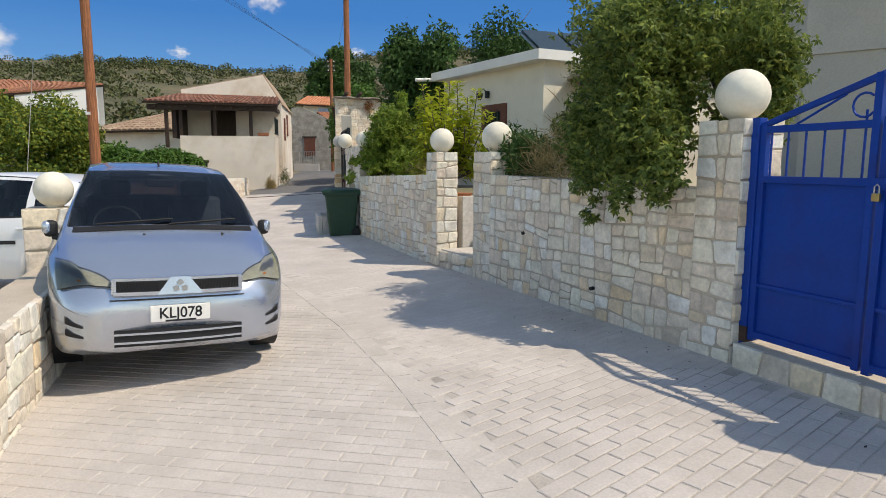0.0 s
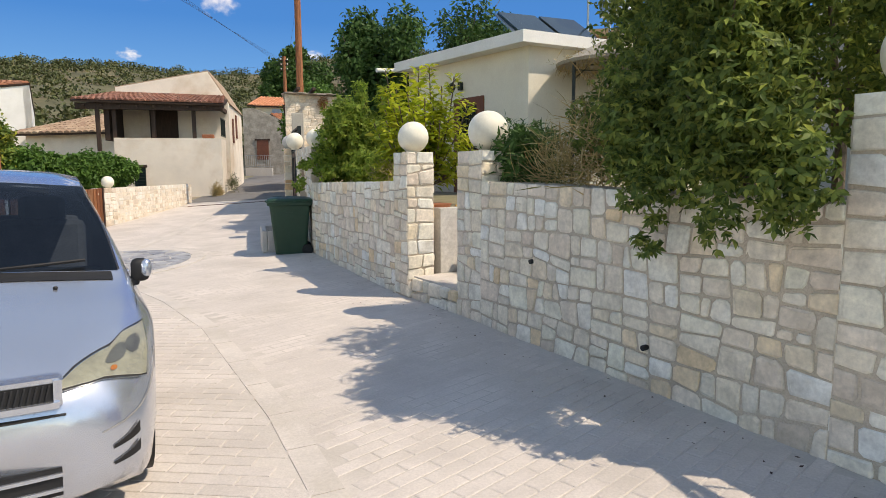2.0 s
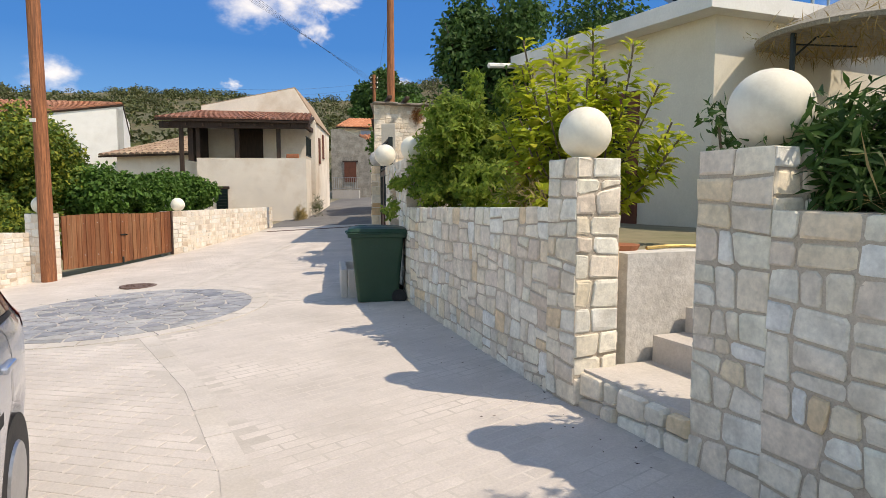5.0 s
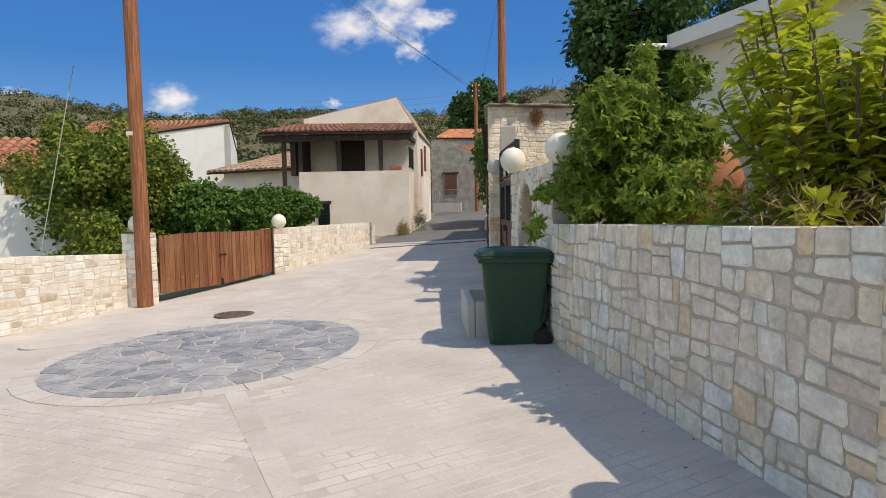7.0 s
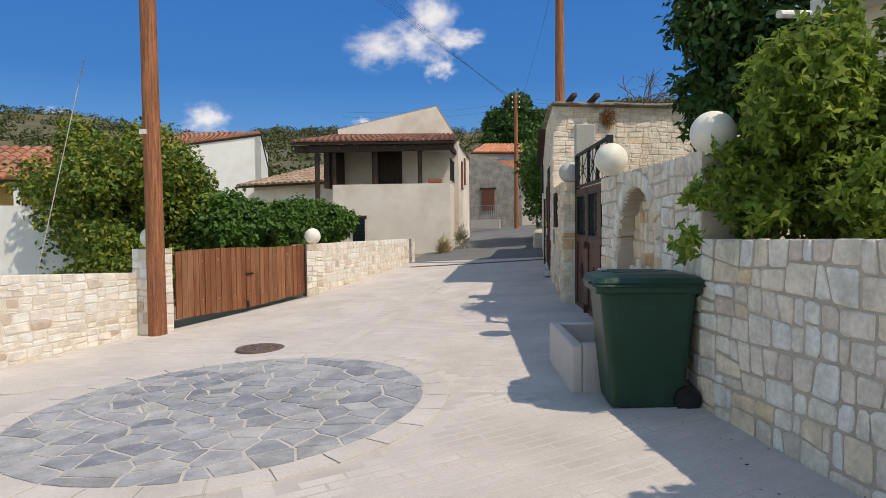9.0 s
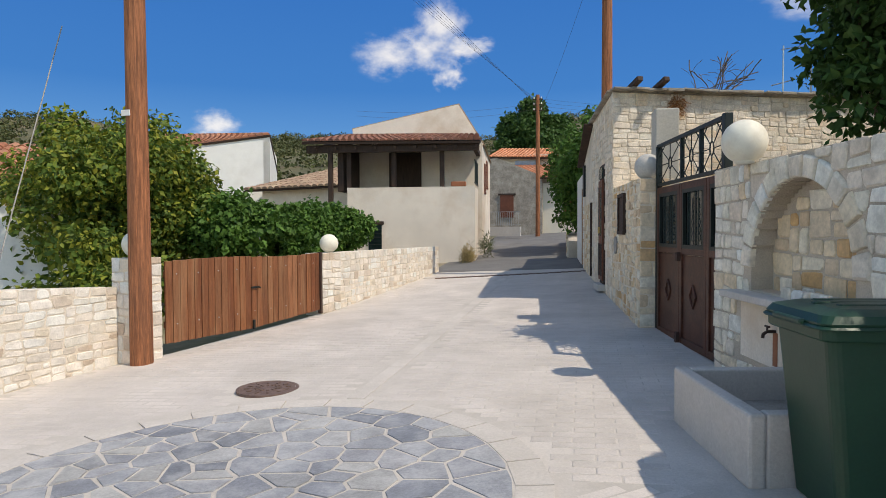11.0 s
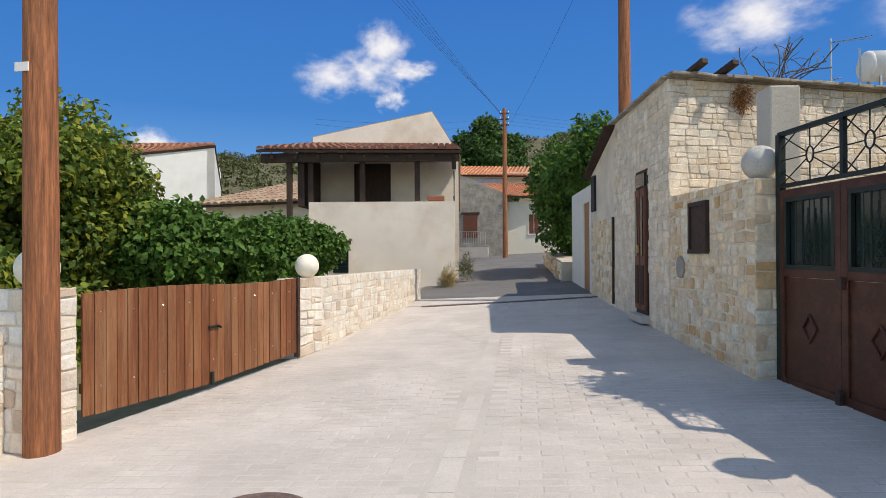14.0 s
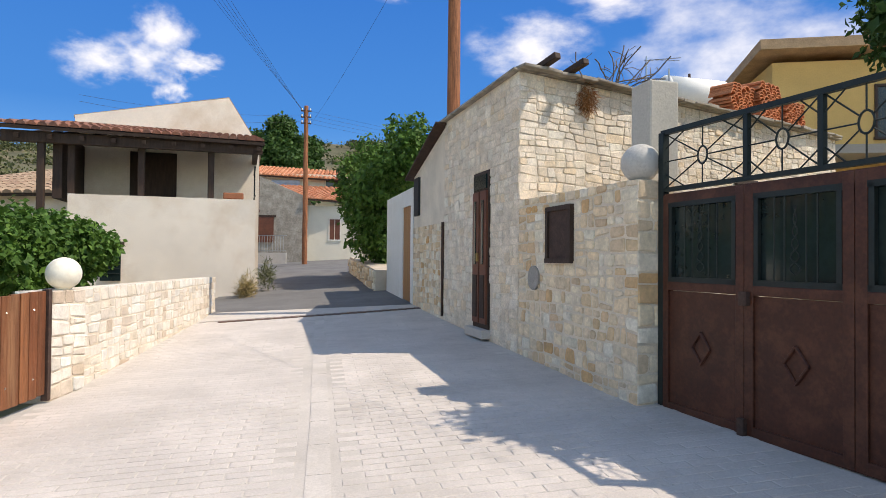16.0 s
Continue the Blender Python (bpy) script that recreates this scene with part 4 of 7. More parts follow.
# ---------------------------------------------------------------- brown metal gate
def lattice_gate():
    a, b = Vector((-2.97, 18.50)), Vector((-2.50, 16.50))
    run = (b - a).length
    g = thing("lattice_gate", (a.x, a.y, 0.10), math.degrees(math.atan2(b.y - a.y, b.x - a.x)), "brown painted steel gate with barred dark glass panes", "gate")
    ws = [0.0, 0.86, 1.68, 2.50]
    for x0, x1 in zip(ws[:-1], ws[1:]):
        w = x1 - x0
        xc = (x0 + x1) / 2
        lf = part("gate_leaf", bx((xc, 0.0, 0.53), (w - 0.02, 0.02, 0.98)), M_BROWN, g)
        for c, s in (((x0 + 0.04, 0, 0.92), (0.075, 0.06, 1.80)), ((x1 - 0.04, 0, 0.92), (0.075, 0.06, 1.80)), ((xc, 0, 1.06), (w, 0.055, 0.07)), ((xc, 0, 1.79), (w, 0.055, 0.08)), ((xc, 0, 0.05), (w, 0.055, 0.08))):
            part("gate_frame", bx(c, s, bevel=0.005), M_BROWN, lf)
        pn = part("pane", bx((xc, 0.02, 1.42), (w - 0.18, 0.012, 0.66)), M_PANE, lf, "dark dusty glass pane")
        for c, s in (((xc, -0.01, 1.115), (w - 0.15, 0.035, 0.04)), ((xc, -0.01, 1.735), (w - 0.15, 0.035, 0.04)), ((x0 + 0.10, -0.01, 1.42), (0.035, 0.035, 0.64)), ((x1 - 0.10, -0.01, 1.42), (0.035, 0.035, 0.64))):
            part("pane_frame", bx(c, s), M_IRON, lf)
        for dx in (-0.17, -0.085, 0.085, 0.17):
            part("bar", cy((xc + dx * w / 0.86, -0.02, 1.13), (xc + dx * w / 0.86, -0.02, 1.72), 0.006, seg=6), M_IRON, lf)
        for sgn in (-1, 1):
            sc = [(xc + sgn * 0.045 * math.sin(k * 0.75) * (1 - k / 26), -0.022, 1.42 + 0.02 * k - 0.24) for k in range(24)]
            part("scroll", tube(sc, 0.005, 5), M_IRON, lf)
        d = 0.125
        for p, q in (((xc, 0.58 + d), (xc + d * 0.75, 0.58)), ((xc + d * 0.75, 0.58), (xc, 0.58 - d)), ((xc, 0.58 - d), (xc - d * 0.75, 0.58)), ((xc - d * 0.75, 0.58), (xc, 0.58 + d))):
            part("diamond_moulding", cy((p[0], -0.018, p[1]), (q[0], -0.018, q[1]), 0.013, seg=6), M_BROWN, lf)
    part("bolt", bx((0.88, -0.05, 1.0), (0.07, 0.04, 0.10), bevel=0.005), M_RUST, g)
    part("bolt", bx((0.86, -0.05, 0.06), (0.06, 0.04, 0.16), bevel=0.005), M_RUST, g)
    part("post", bx((-0.01, 0.0, 1.15), (0.06, 0.07, 2.42), bevel=0.006), M_IRON, g, "dark green gate post")
    part("post", bx((2.06, 0.02, 1.15), (0.08, 0.08, 2.50), bevel=0.006), M_IRON, g, "dark green gate post")
    t = part("top_lattice", bx((1.0, 0, 2.36), (2.05, 0.045, 0.04)), M_IRON, g, "dark iron lattice with sunburst bars")
    part("rail", bx((1.0, 0, 1.87), (2.05, 0.045, 0.035)), M_IRON, t)
    for x in (0.86, 1.45):
        part("upright", bx((x, 0, 2.11), (0.04, 0.04, 0.46)), M_IRON, t)
    for x0, x1 in ((0.02, 0.84), (0.88, 1.43), (1.47, 2.0)):
        xc, zc = (x0 + x1) / 2, 2.11
        part("hoop", tube([(xc + 0.05 * math.cos(k * 0.45), 0, zc + 0.07 * math.sin(k * 0.45)) for k in range(15)], 0.008, 5), M_IRON, t)
        for ex, ez in ((x0, 1.89), (x1, 1.89), (x0, 2.34), (x1, 2.34), (xc, 1.89), (xc, 2.34), (x0, zc), (x1, zc)):
            d = Vector((ex - xc, 0, ez - zc)).normalized()
            part("bar", cy((xc + d.x * 0.06, 0, zc + d.z * 0.07), (ex, 0, ez), 0.006, seg=5), M_IRON, t)
        k = 0.5
        for p, q in (((x0, lerp(zc, 2.34, k)), (lerp(x0, xc, k), 2.34)), ((x1, lerp(zc, 2.34, k)), (lerp(x1, xc, k), 2.34)), ((x0, lerp(zc, 1.89, k)), (lerp(x0, xc, k), 1.89)), ((x1, lerp(zc, 1.89, k)), (lerp(x1, xc, k), 1.89))):
            part("bar", cy((p[0], 0, p[1]), (q[0], 0, q[1]), 0.006, seg=5), M_IRON, t)


lattice_gate()
globe((-3.10, 18.68), 2.06, 0.17, "flaking grey ball on the rubble wall", M_GREYBALL)
globe((-2.46, 15.76), 1.96, 0.18, "cream painted ball on the fountain wall")
globe((-1.72, 13.52), 1.93, 0.165, "cream painted ball on the fountain wall")


# ---------------------------------------------------------------- old stone house
def old_house():
    a, b = Vector((-3.57, 21.0)), Vector((-4.02, 24.1))
    bm = prism([(-3.57, 21.0), (-4.02, 24.1), (-1.5, 27.2), (3.5, 27.2), (3.5, 24.2)], -0.1, 3.70)
    h = part("stone_house", bm, M_MORTAR_PALE)
    tagged(h, "old whitewashed rubble stone house with a flat earth roof", "house")
    rng = random.Random(51)
    # south face: rough whitewashed rubble
    sa, sb = Vector((-3.57, 21.0)), Vector((3.5, 24.2))
    stone_face(h, sa, sb, lambda f: 0.2, lambda f: 3.70, Vector((0.41, -0.91)), M_RUBBLE, rng, rows=(0.06, 0.15), lens=(0.14, 0.42), joint=0.002, proud=0.013, rough=0.04)
    # lane face, with the tall double door
    out = Vector((-(b - a).y, (b - a).x)).normalized()
    stone_face(h, a, b, lambda f: 0.25 + 0.15 * f, lambda f: 3.70 - 0.1 * f, out, M_RUBBLE, rng, rows=(0.08, 0.18), lens=(0.12, 0.34), joint=0.003, proud=0.010, rough=0.025,
               skip=lambda s, z: 0.92 < s < 1.62 and z < 2.62)
    u = (b - a).normalized()
    d = thing("door_1", (a.x + u.x * 0.98, a.y + u.y * 0.98, 0.40), math.degrees(math.atan2(u.y, u.x)), "narrow dark brown double door with glazed slots", "door", kind="structure")
    part("frame", bx((0.28, 0.0, 1.10), (0.62, 0.05, 2.22)), M_DARKWOOD, d)
    for x in (0.13, 0.43):
        lf = part("door_leaf", bx((x, 0.035, 1.0), (0.25, 0.04, 1.86), bevel=0.005), M_SHUTTER, d)
        part("panel", bx((x, 0.06, 0.45), (0.16, 0.02, 0.6), bevel=0.004), M_DARKWOOD, lf)
        part("slot", bx((x, 0.06, 1.35), (0.07, 0.02, 0.9)), M_PANE, lf)
    part("fanlight", bx((0.28, 0.035, 2.06), (0.50, 0.03, 0.2)), M_PANE, d)
    part("door_handle", bx((0.28, 0.08, 1.0), (0.03, 0.03, 0.12)), M_BRASS, d)
    part("doorstep", bx((0.28, 0.06, -0.06), (0.72, 0.16, 0.12), bevel=0.01), M_CONC, d)
    # roof of packed earth on slabs
    part("roof", prism([(-3.66, 20.92), (-4.12, 24.2), (-1.5, 27.3), (3.6, 27.3), (3.6, 24.14)], 3.70, lambda x, y: 3.735 + 0.012 * math.sin(x * 9)), M_GREYSTONE, h, "thin grey weathered roof slabs")
    for k in range(26):
        f = (k + 0.5) / 26
        p = sa.lerp(sb, f)
        part("roof_slab", bx((p.x + 0.01 + rng.uniform(-0.03, 0.02), p.y - 0.05, 3.745 + rng.uniform(-0.008, 0.012)), (rng.uniform(0.24, 0.34), rng.uniform(0.2, 0.28), rng.uniform(0.03, 0.055)), rz=24 + rng.uniform(-6, 6), ry=rng.uniform(-3, 3), bevel=0.008), M_GREYSTONE, h)
    for x, y in ((-3.24, 21.05), (-2.82, 21.20)):
        bm = bmesh.new()
        box(bm, (x, y, 3.81), (0.10, 0.52, 0.08), rx=-12, rz=24, bevel=0.012)
        tagged(part("roof_beam", bm, M_DARKWOOD, h), "grey weathered beam end")
    bm = bx((-2.88, 18.86, 1.53), (0.30, 0.30, 2.9), rz=8, bevel=0.02)
    tagged(part("concrete_pillar", bm, M_CONCWALL), "pale cast concrete pillar against the stone house", "pillar")


old_house()


def lean_to():
    """The low store beyond the old house: rubble below, a grey sheet above, then a white doorway."""
    a, b = Vector((-4.02, 24.1)), Vector((-4.32, 26.3))
    bm = prism([tuple(a), tuple(b), (-1.0, 27.0), (-0.8, 24.6)], -0.1, lambda x, y: 3.62 - 0.27 * (y - 24.1))
    s = part("store_house", bm, M_MORTAR_PALE)
    tagged(s, "low store with rubble base and grey sheet upper wall", "house")
    out = Vector((-(b - a).y, (b - a).x)).normalized()
    stone_face(s, a, b, lambda f: 0.3, lambda f: 2.0, out, M_WARM, random.Random(53), rows=(0.09, 0.18), lens=(0.14, 0.34), joint=0.004, proud=0.008)
    u = (b - a).normalized()
    part("pipe", cy((a.x + out.x * 0.03, a.y + out.y * 0.03, 0.4), (a.x + out.x * 0.03, a.y + out.y * 0.03, 2.0), 0.025, seg=8), M_RUST, s)
    part("window_slot", bx((b.x + 0.03, b.y - 0.35, 2.6), (0.06, 0.35, 0.75), rz=8), M_DARK, s)
    part("sheet_roof", prism([(-4.2, 24.0), (-4.5, 26.5), (-1.0, 27.2), (-0.8, 24.5)], lambda x, y: 3.64 - 0.27 * (y - 24.1), lambda x, y: 3.67 - 0.27 * (y - 24.1)), M_RUST, s)
    w = thing("white_doorway", (-4.36, 26.35, 0), 98, "whitewashed wall with a plain wooden door", "wall", kind="structure")
    part("wall_piece", wall_boxes(3.1, 2.55, 0.35, [(2.0, 2.85, 0.0, 2.2)]), M_WHITE, w)
    w.matrix_basis = pose(-4.68, 29.45, 0.30, 0, 0, -83.5)
    dd = part("door", bx((2.42, 0.05, 1.1), (0.86, 0.05, 2.2), bevel=0.006), shade("orange_door", (0.36, 0.17, 0.06), 0.6, var=0.2, scale=4, fine=30, stretch=(5, 5, 0.5)), w)


lean_to()


# ---------------------------------------------------------------- houses and distance
def tiled_roof(parent, p0, p1, q0, q1, rows, cols, material=M_TILE, name="roof", r=0.07, deck=M_DARKWOOD):
    """A pantile roof: eave from p0 to p1, ridge from q0 to q1; half-round tiles laid in overlapping rows."""
    p0, p1, q0, q1 = (Vector(v) for v in (p0, p1, q0, q1))
    bm = bmesh.new()
    nrm = (p1 - p0).cross(q0 - p0).normalized()
    if nrm.z < 0:
        nrm = -nrm
    vs = [bm.verts.new(v) for v in (p0, p1, q1, q0)]
    vs2 = [bm.verts.new(v - nrm * 0.08) for v in (p0, p1, q1, q0)]
    bm.faces.new(vs)
    bm.faces.new(vs2[::-1])
    for k in range(4):
        bm.faces.new((vs[k], vs2[k], vs2[(k + 1) % 4], vs[(k + 1) % 4]))
    rf = part(name, bm, deck, parent)
    V, F = [], []
    for i in range(rows):
        for j in range(cols):
            f0, f1 = i / rows, (i + 1.15) / rows
            g = (j + 0.5) / cols
            a = p0.lerp(p1, g).lerp(q0.lerp(q1, g), f0)
            b = p0.lerp(p1, g).lerp(q0.lerp(q1, g), min(1, f1))
            side = (p1 - p0).lerp(q1 - q0, f0) / cols * 0.47
            base = len(V)
            for pt, lift, kk in ((a, 0.03, 1.0), (b, 0.0, 0.86)):
                for s in range(6):
                    th = math.pi * s / 5
                    V.append(tuple(pt + side * kk * math.cos(th) + nrm * (lift + side.length * 0.85 * math.sin(th))))
            for s in range(5):
                F.append((base + s, base + s + 1, base + 6 + s + 1, base + 6 + s))
            F.append(tuple(base + s for s in range(5, -1, -1)))
    t = raw("tiles", V, F, material, rf)
    return tagged(t, kind="stuff")


def window_unit(parent, at, rz, w, h, frame_mat, pane_mat, shutters=False, depth=0.12):
    """A framed window let into a wall: at is its sill's centre on the wall face, facing -y when rz is 0."""
    wd = new("window")
    wd.parent = parent
    wd.matrix_basis = pose(*at, 0, 0, rz)
    part("pane", bx((0, 0.02, h / 2), (w, 0.02, h)), pane_mat, wd)
    for c, s in (((-w / 2, 0, h / 2), (0.06, 0.07, h + 0.06)), ((w / 2, 0, h / 2), (0.06, 0.07, h + 0.06)), ((0, 0, h), (w, 0.07, 0.06)), ((0, 0, 0), (w + 0.1, 0.1, 0.06)), ((0, 0.0, h / 2), (0.04, 0.05, h))):
        part("frame", bx(c, s), frame_mat, wd)
    if shutters:
        for sg in (-1, 1):
            part("shutter", bx((sg * w / 4, -0.015, h / 2), (w / 2 - 0.03, 0.03, h - 0.06), bevel=0.005), M_SHUTTER, wd)
    return wd


def veranda_house():
    h = thing("veranda_house", (-8.03, 30.3, 0.25), 9.0, "old beige rendered house with a tiled timber veranda", "house")
    # frame: x east, y north; the south-east corner of the balcony is the origin
    part("balcony_wall", bx((-2.15, 0.12, 1.28), (4.3, 0.24, 2.66)), M_PLASTER, h, "stained beige rendered balcony wall")
    part("balcony_wall", bx((-0.13, 1.0, 1.28), (0.25, 1.5, 2.66)), M_PLASTER, h)
    part("balcony_floor", bx((-2.15, 1.2, 1.72), (4.0, 2.0, 0.14)), M_CONC, h)
    # the main block with its gable, behind the veranda
    prof = [(-4.7, -0.3), (0.12, -0.3), (0.12, 4.35), (-0.75, 5.75), (-4.7, 4.95)]
    part("wall", extrude_y(prof, 2.3, 9.0), M_PLASTER, h, "beige rendered gable wall")
    part("door", bx((-2.72, 2.27, 2.85), (1.05, 0.06, 2.15)), M_DARKWOOD, h, "dark timber door")
    part("door_frame", bx((-2.72, 2.28, 2.9), (1.2, 0.05, 2.28)), M_DARKWOOD, h)
    # side windows to the lane
    for y, z in ((3.9, 2.6), (5.6, 2.9)):
        window_unit(h, (0.13, y, z), 90, 0.5, 1.1, M_SHUTTER, M_PANE, True)
    # veranda roof on posts and beams
    tiled_roof(h, (-5.75, -0.35, 4.12), (0.2, -0.35, 4.05), (-4.75, 2.4, 4.72), (0.0, 2.4, 4.65), 7, 27, M_DARKTILE)
    part("beam", bx((-2.75, -0.1, 3.90), (5.8, 0.16, 0.26), bevel=0.01), M_DARKWOOD, h)
    part("beam", bx((-2.75, 1.2, 4.1), (5.6, 0.14, 0.16), bevel=0.01), M_DARKWOOD, h)
    for k in range(9):
        part("rafter", bx((-5.3 + 0.67 * k, 1.0, 4.18), (0.09, 2.7, 0.1), rx=12.5), M_DARKWOOD, h)
    for x in (-4.85, -4.25, -2.72, -1.1):
        part("post", bx((x, 0.12 if x > -4.5 else -0.05, 3.25 if x > -4.5 else 3.0), (0.15, 0.15, 1.35 if x > -4.5 else 1.9), bevel=0.012), M_DARKWOOD, h)
    part("beam", bx((-0.02, 1.1, 3.93), (0.14, 2.6, 0.16)), M_DARKWOOD, h)
    part("wall", bx((-4.55, 1.2, 3.3), (0.2, 2.2, 1.6)), M_DARKWOOD, h, "dark timber side screen")
    # iron railing on the lane side
    rl = part("railing", bx((-0.02, 1.1, 3.5), (0.04, 1.7, 0.04)), M_IRON, h)
    part("rail", bx((-0.02, 1.1, 2.75), (0.04, 1.7, 0.04)), M_IRON, rl)
    for k in range(12):
        part("bar", cy((-0.02, 0.3 + 0.145 * k, 2.75), (-0.02, 0.3 + 0.145 * k, 3.5), 0.01, seg=5), M_IRON, rl)
    part("main_roof", extrude_y([(0.2, 4.32), (-0.75, 5.85), (-4.8, 5.02), (-4.8, 4.95), (-0.76, 5.76), (0.14, 4.30)], 2.6, 9.1), M_OLDTILE, h)
    part("small_window", bx((-3.35, -0.005, 0.95), (0.45, 0.08, 0.85)), M_PANE, h)
    part("window_lintel", bx((-3.35, -0.03, 1.42), (0.6, 0.06, 0.12), bevel=0.02), M_DARKWOOD, h)
    part("grille", bx((-3.35, -0.06, 0.95), (0.46, 0.02, 0.03)), M_IRON, h)
    for z in (0.7, 0.82, 1.08, 1.2):
        part("grille", bx((-3.35, -0.06, z), (0.46, 0.02, 0.02)), M_IRON, h)
    tagged(part("stacked_tiles", bx((-0.55, 0.14, 2.70), (0.5, 0.22, 0.16), bevel=0.03), M_TERRA), "short pile of terracotta tiles on the balcony wall", "tiles").matrix_basis = pose(-8.03, 30.3, 0.25, 0, 0, 9)


veranda_house()


def gable_house():
    h = thing("gable_house", (-19.6, 37.0, 0.4), 28.0, "white rendered house with a red pantile roof", "house")
    part("wall", extrude_y([(-4.3, -0.4), (0, -0.4), (0, 5.52), (-4.3, 4.86)], 0, 0.3), M_WHITE, h, "white rendered gable wall")
    part("wall", bx((-0.15, 4.0, 2.6), (0.3, 8.0, 5.6)), M_WHITE, h)
    part("wall", bx((-5.9, 0.9, 2.1), (3.2, 0.3, 4.9)), M_PLASTER, h)
    part("wall", bx((-3.7, 7.9, 2.1), (7.2, 0.3, 4.9)), M_PLASTER, h)
    tiled_roof(h, (-7.6, -0.2, 4.5), (-4.4, -0.08, 4.90), (-7.4, 4.2, 5.95), (0.05, -0.08, 5.62), 14, 26, M_TILE)
    tiled_roof(h, (-7.4, 9.5, 4.4), (0.05, 8.4, 4.6), (-7.4, 4.2, 5.95), (0.05, -0.08, 5.62), 10, 30, M_TILE)


gable_house()


def low_tiled_house():
    h = thing("low_house", (-15.0, 36.5, 0.4), 5.0, "low old house with a weathered tile roof", "house")
    part("wall", bx((-1.6, 2.0, 1.4), (6.0, 3.6, 3.4)), M_PLASTER, h)
    tiled_roof(h, (-5.3, -0.3, 2.9), (1.4, -0.3, 3.1), (-1.9, 3.8, 4.3), (1.4, 3.8, 4.6), 9, 22, M_OLDTILE)
    window_unit(h, (0.6, 0.18, 1.9), 0, 0.9, 0.8, M_DARKWOOD, M_PANE)


low_tiled_house()


def far_house():
    h = thing("far_house", (-7.85, 47.5, 1.2), 0.0, "grey stone house with a cream wing and red roof", "house")
    part("wall", extrude_y([(-3.4, -0.3), (0, -0.3), (0, 3.4), (-2.7, 4.55), (-3.4, 4.5)], 0, 6.0), M_GREYSTONE, h, "grey rubble gable wall")
    part("wall", bx((1.5, 0.6, 1.35), (3.0, 0.3, 3.3)), M_CREAM, h, "cream rendered wall")
    part("door", bx((-2.1, -0.02, 1.65), (0.8, 0.1, 1.35)), M_SHUTTER, h)
    part("door_frame", bx((-2.1, -0.03, 2.36), (1.05, 0.12, 0.1)), M_DARKWOOD, h)
    window_unit(h, (1.45, 0.45, 1.15), 0, 0.6, 1.15, M_PALE, M_PANE, True)
    tiled_roof(h, (-0.1, -0.2, 3.3), (3.2, 0.3, 3.15), (-2.7, 5.8, 4.6), (3.2, 5.8, 4.5), 12, 18, M_ORANGETILE)
    part("upper_wall", bx((-0.6, 6.2, 4.6), (6.5, 0.3, 1.6)), M_CREAM, h)
    part("upper_wall", bx((-1.7, 6.0, 4.55), (1.7, 0.1, 0.9)), shade("pale_blue_paint", (0.42, 0.52, 0.68), 0.85), h)
    part("window", bx((1.3, 6.0, 4.7), (1.1, 0.1, 0.8)), M_PANE, h)
    tiled_roof(h, (-4.4, 5.5, 5.25), (3.4, 5.5, 4.95), (-4.2, 9.5, 6.3), (3.4, 9.5, 6.0), 8, 30, M_ORANGETILE)
    f = thing("iron_fence", (-10.1, 43.5, 1.35), -3, "grey iron railing on a low wall", "fence")
    part("base", bx((0.75, 0, 0.0), (1.7, 0.2, 0.5)), M_CONC, f)
    for z in (0.35, 1.05):
        part("rail", bx((0.75, 0, z), (1.7, 0.03, 0.03)), M_STEEL, f)
    for k in range(13):
        part("bar", cy((0.02 + 0.12 * k, 0, 0.3), (0.02 + 0.12 * k, 0, 1.05), 0.012, seg=5), M_STEEL, f)


far_house()


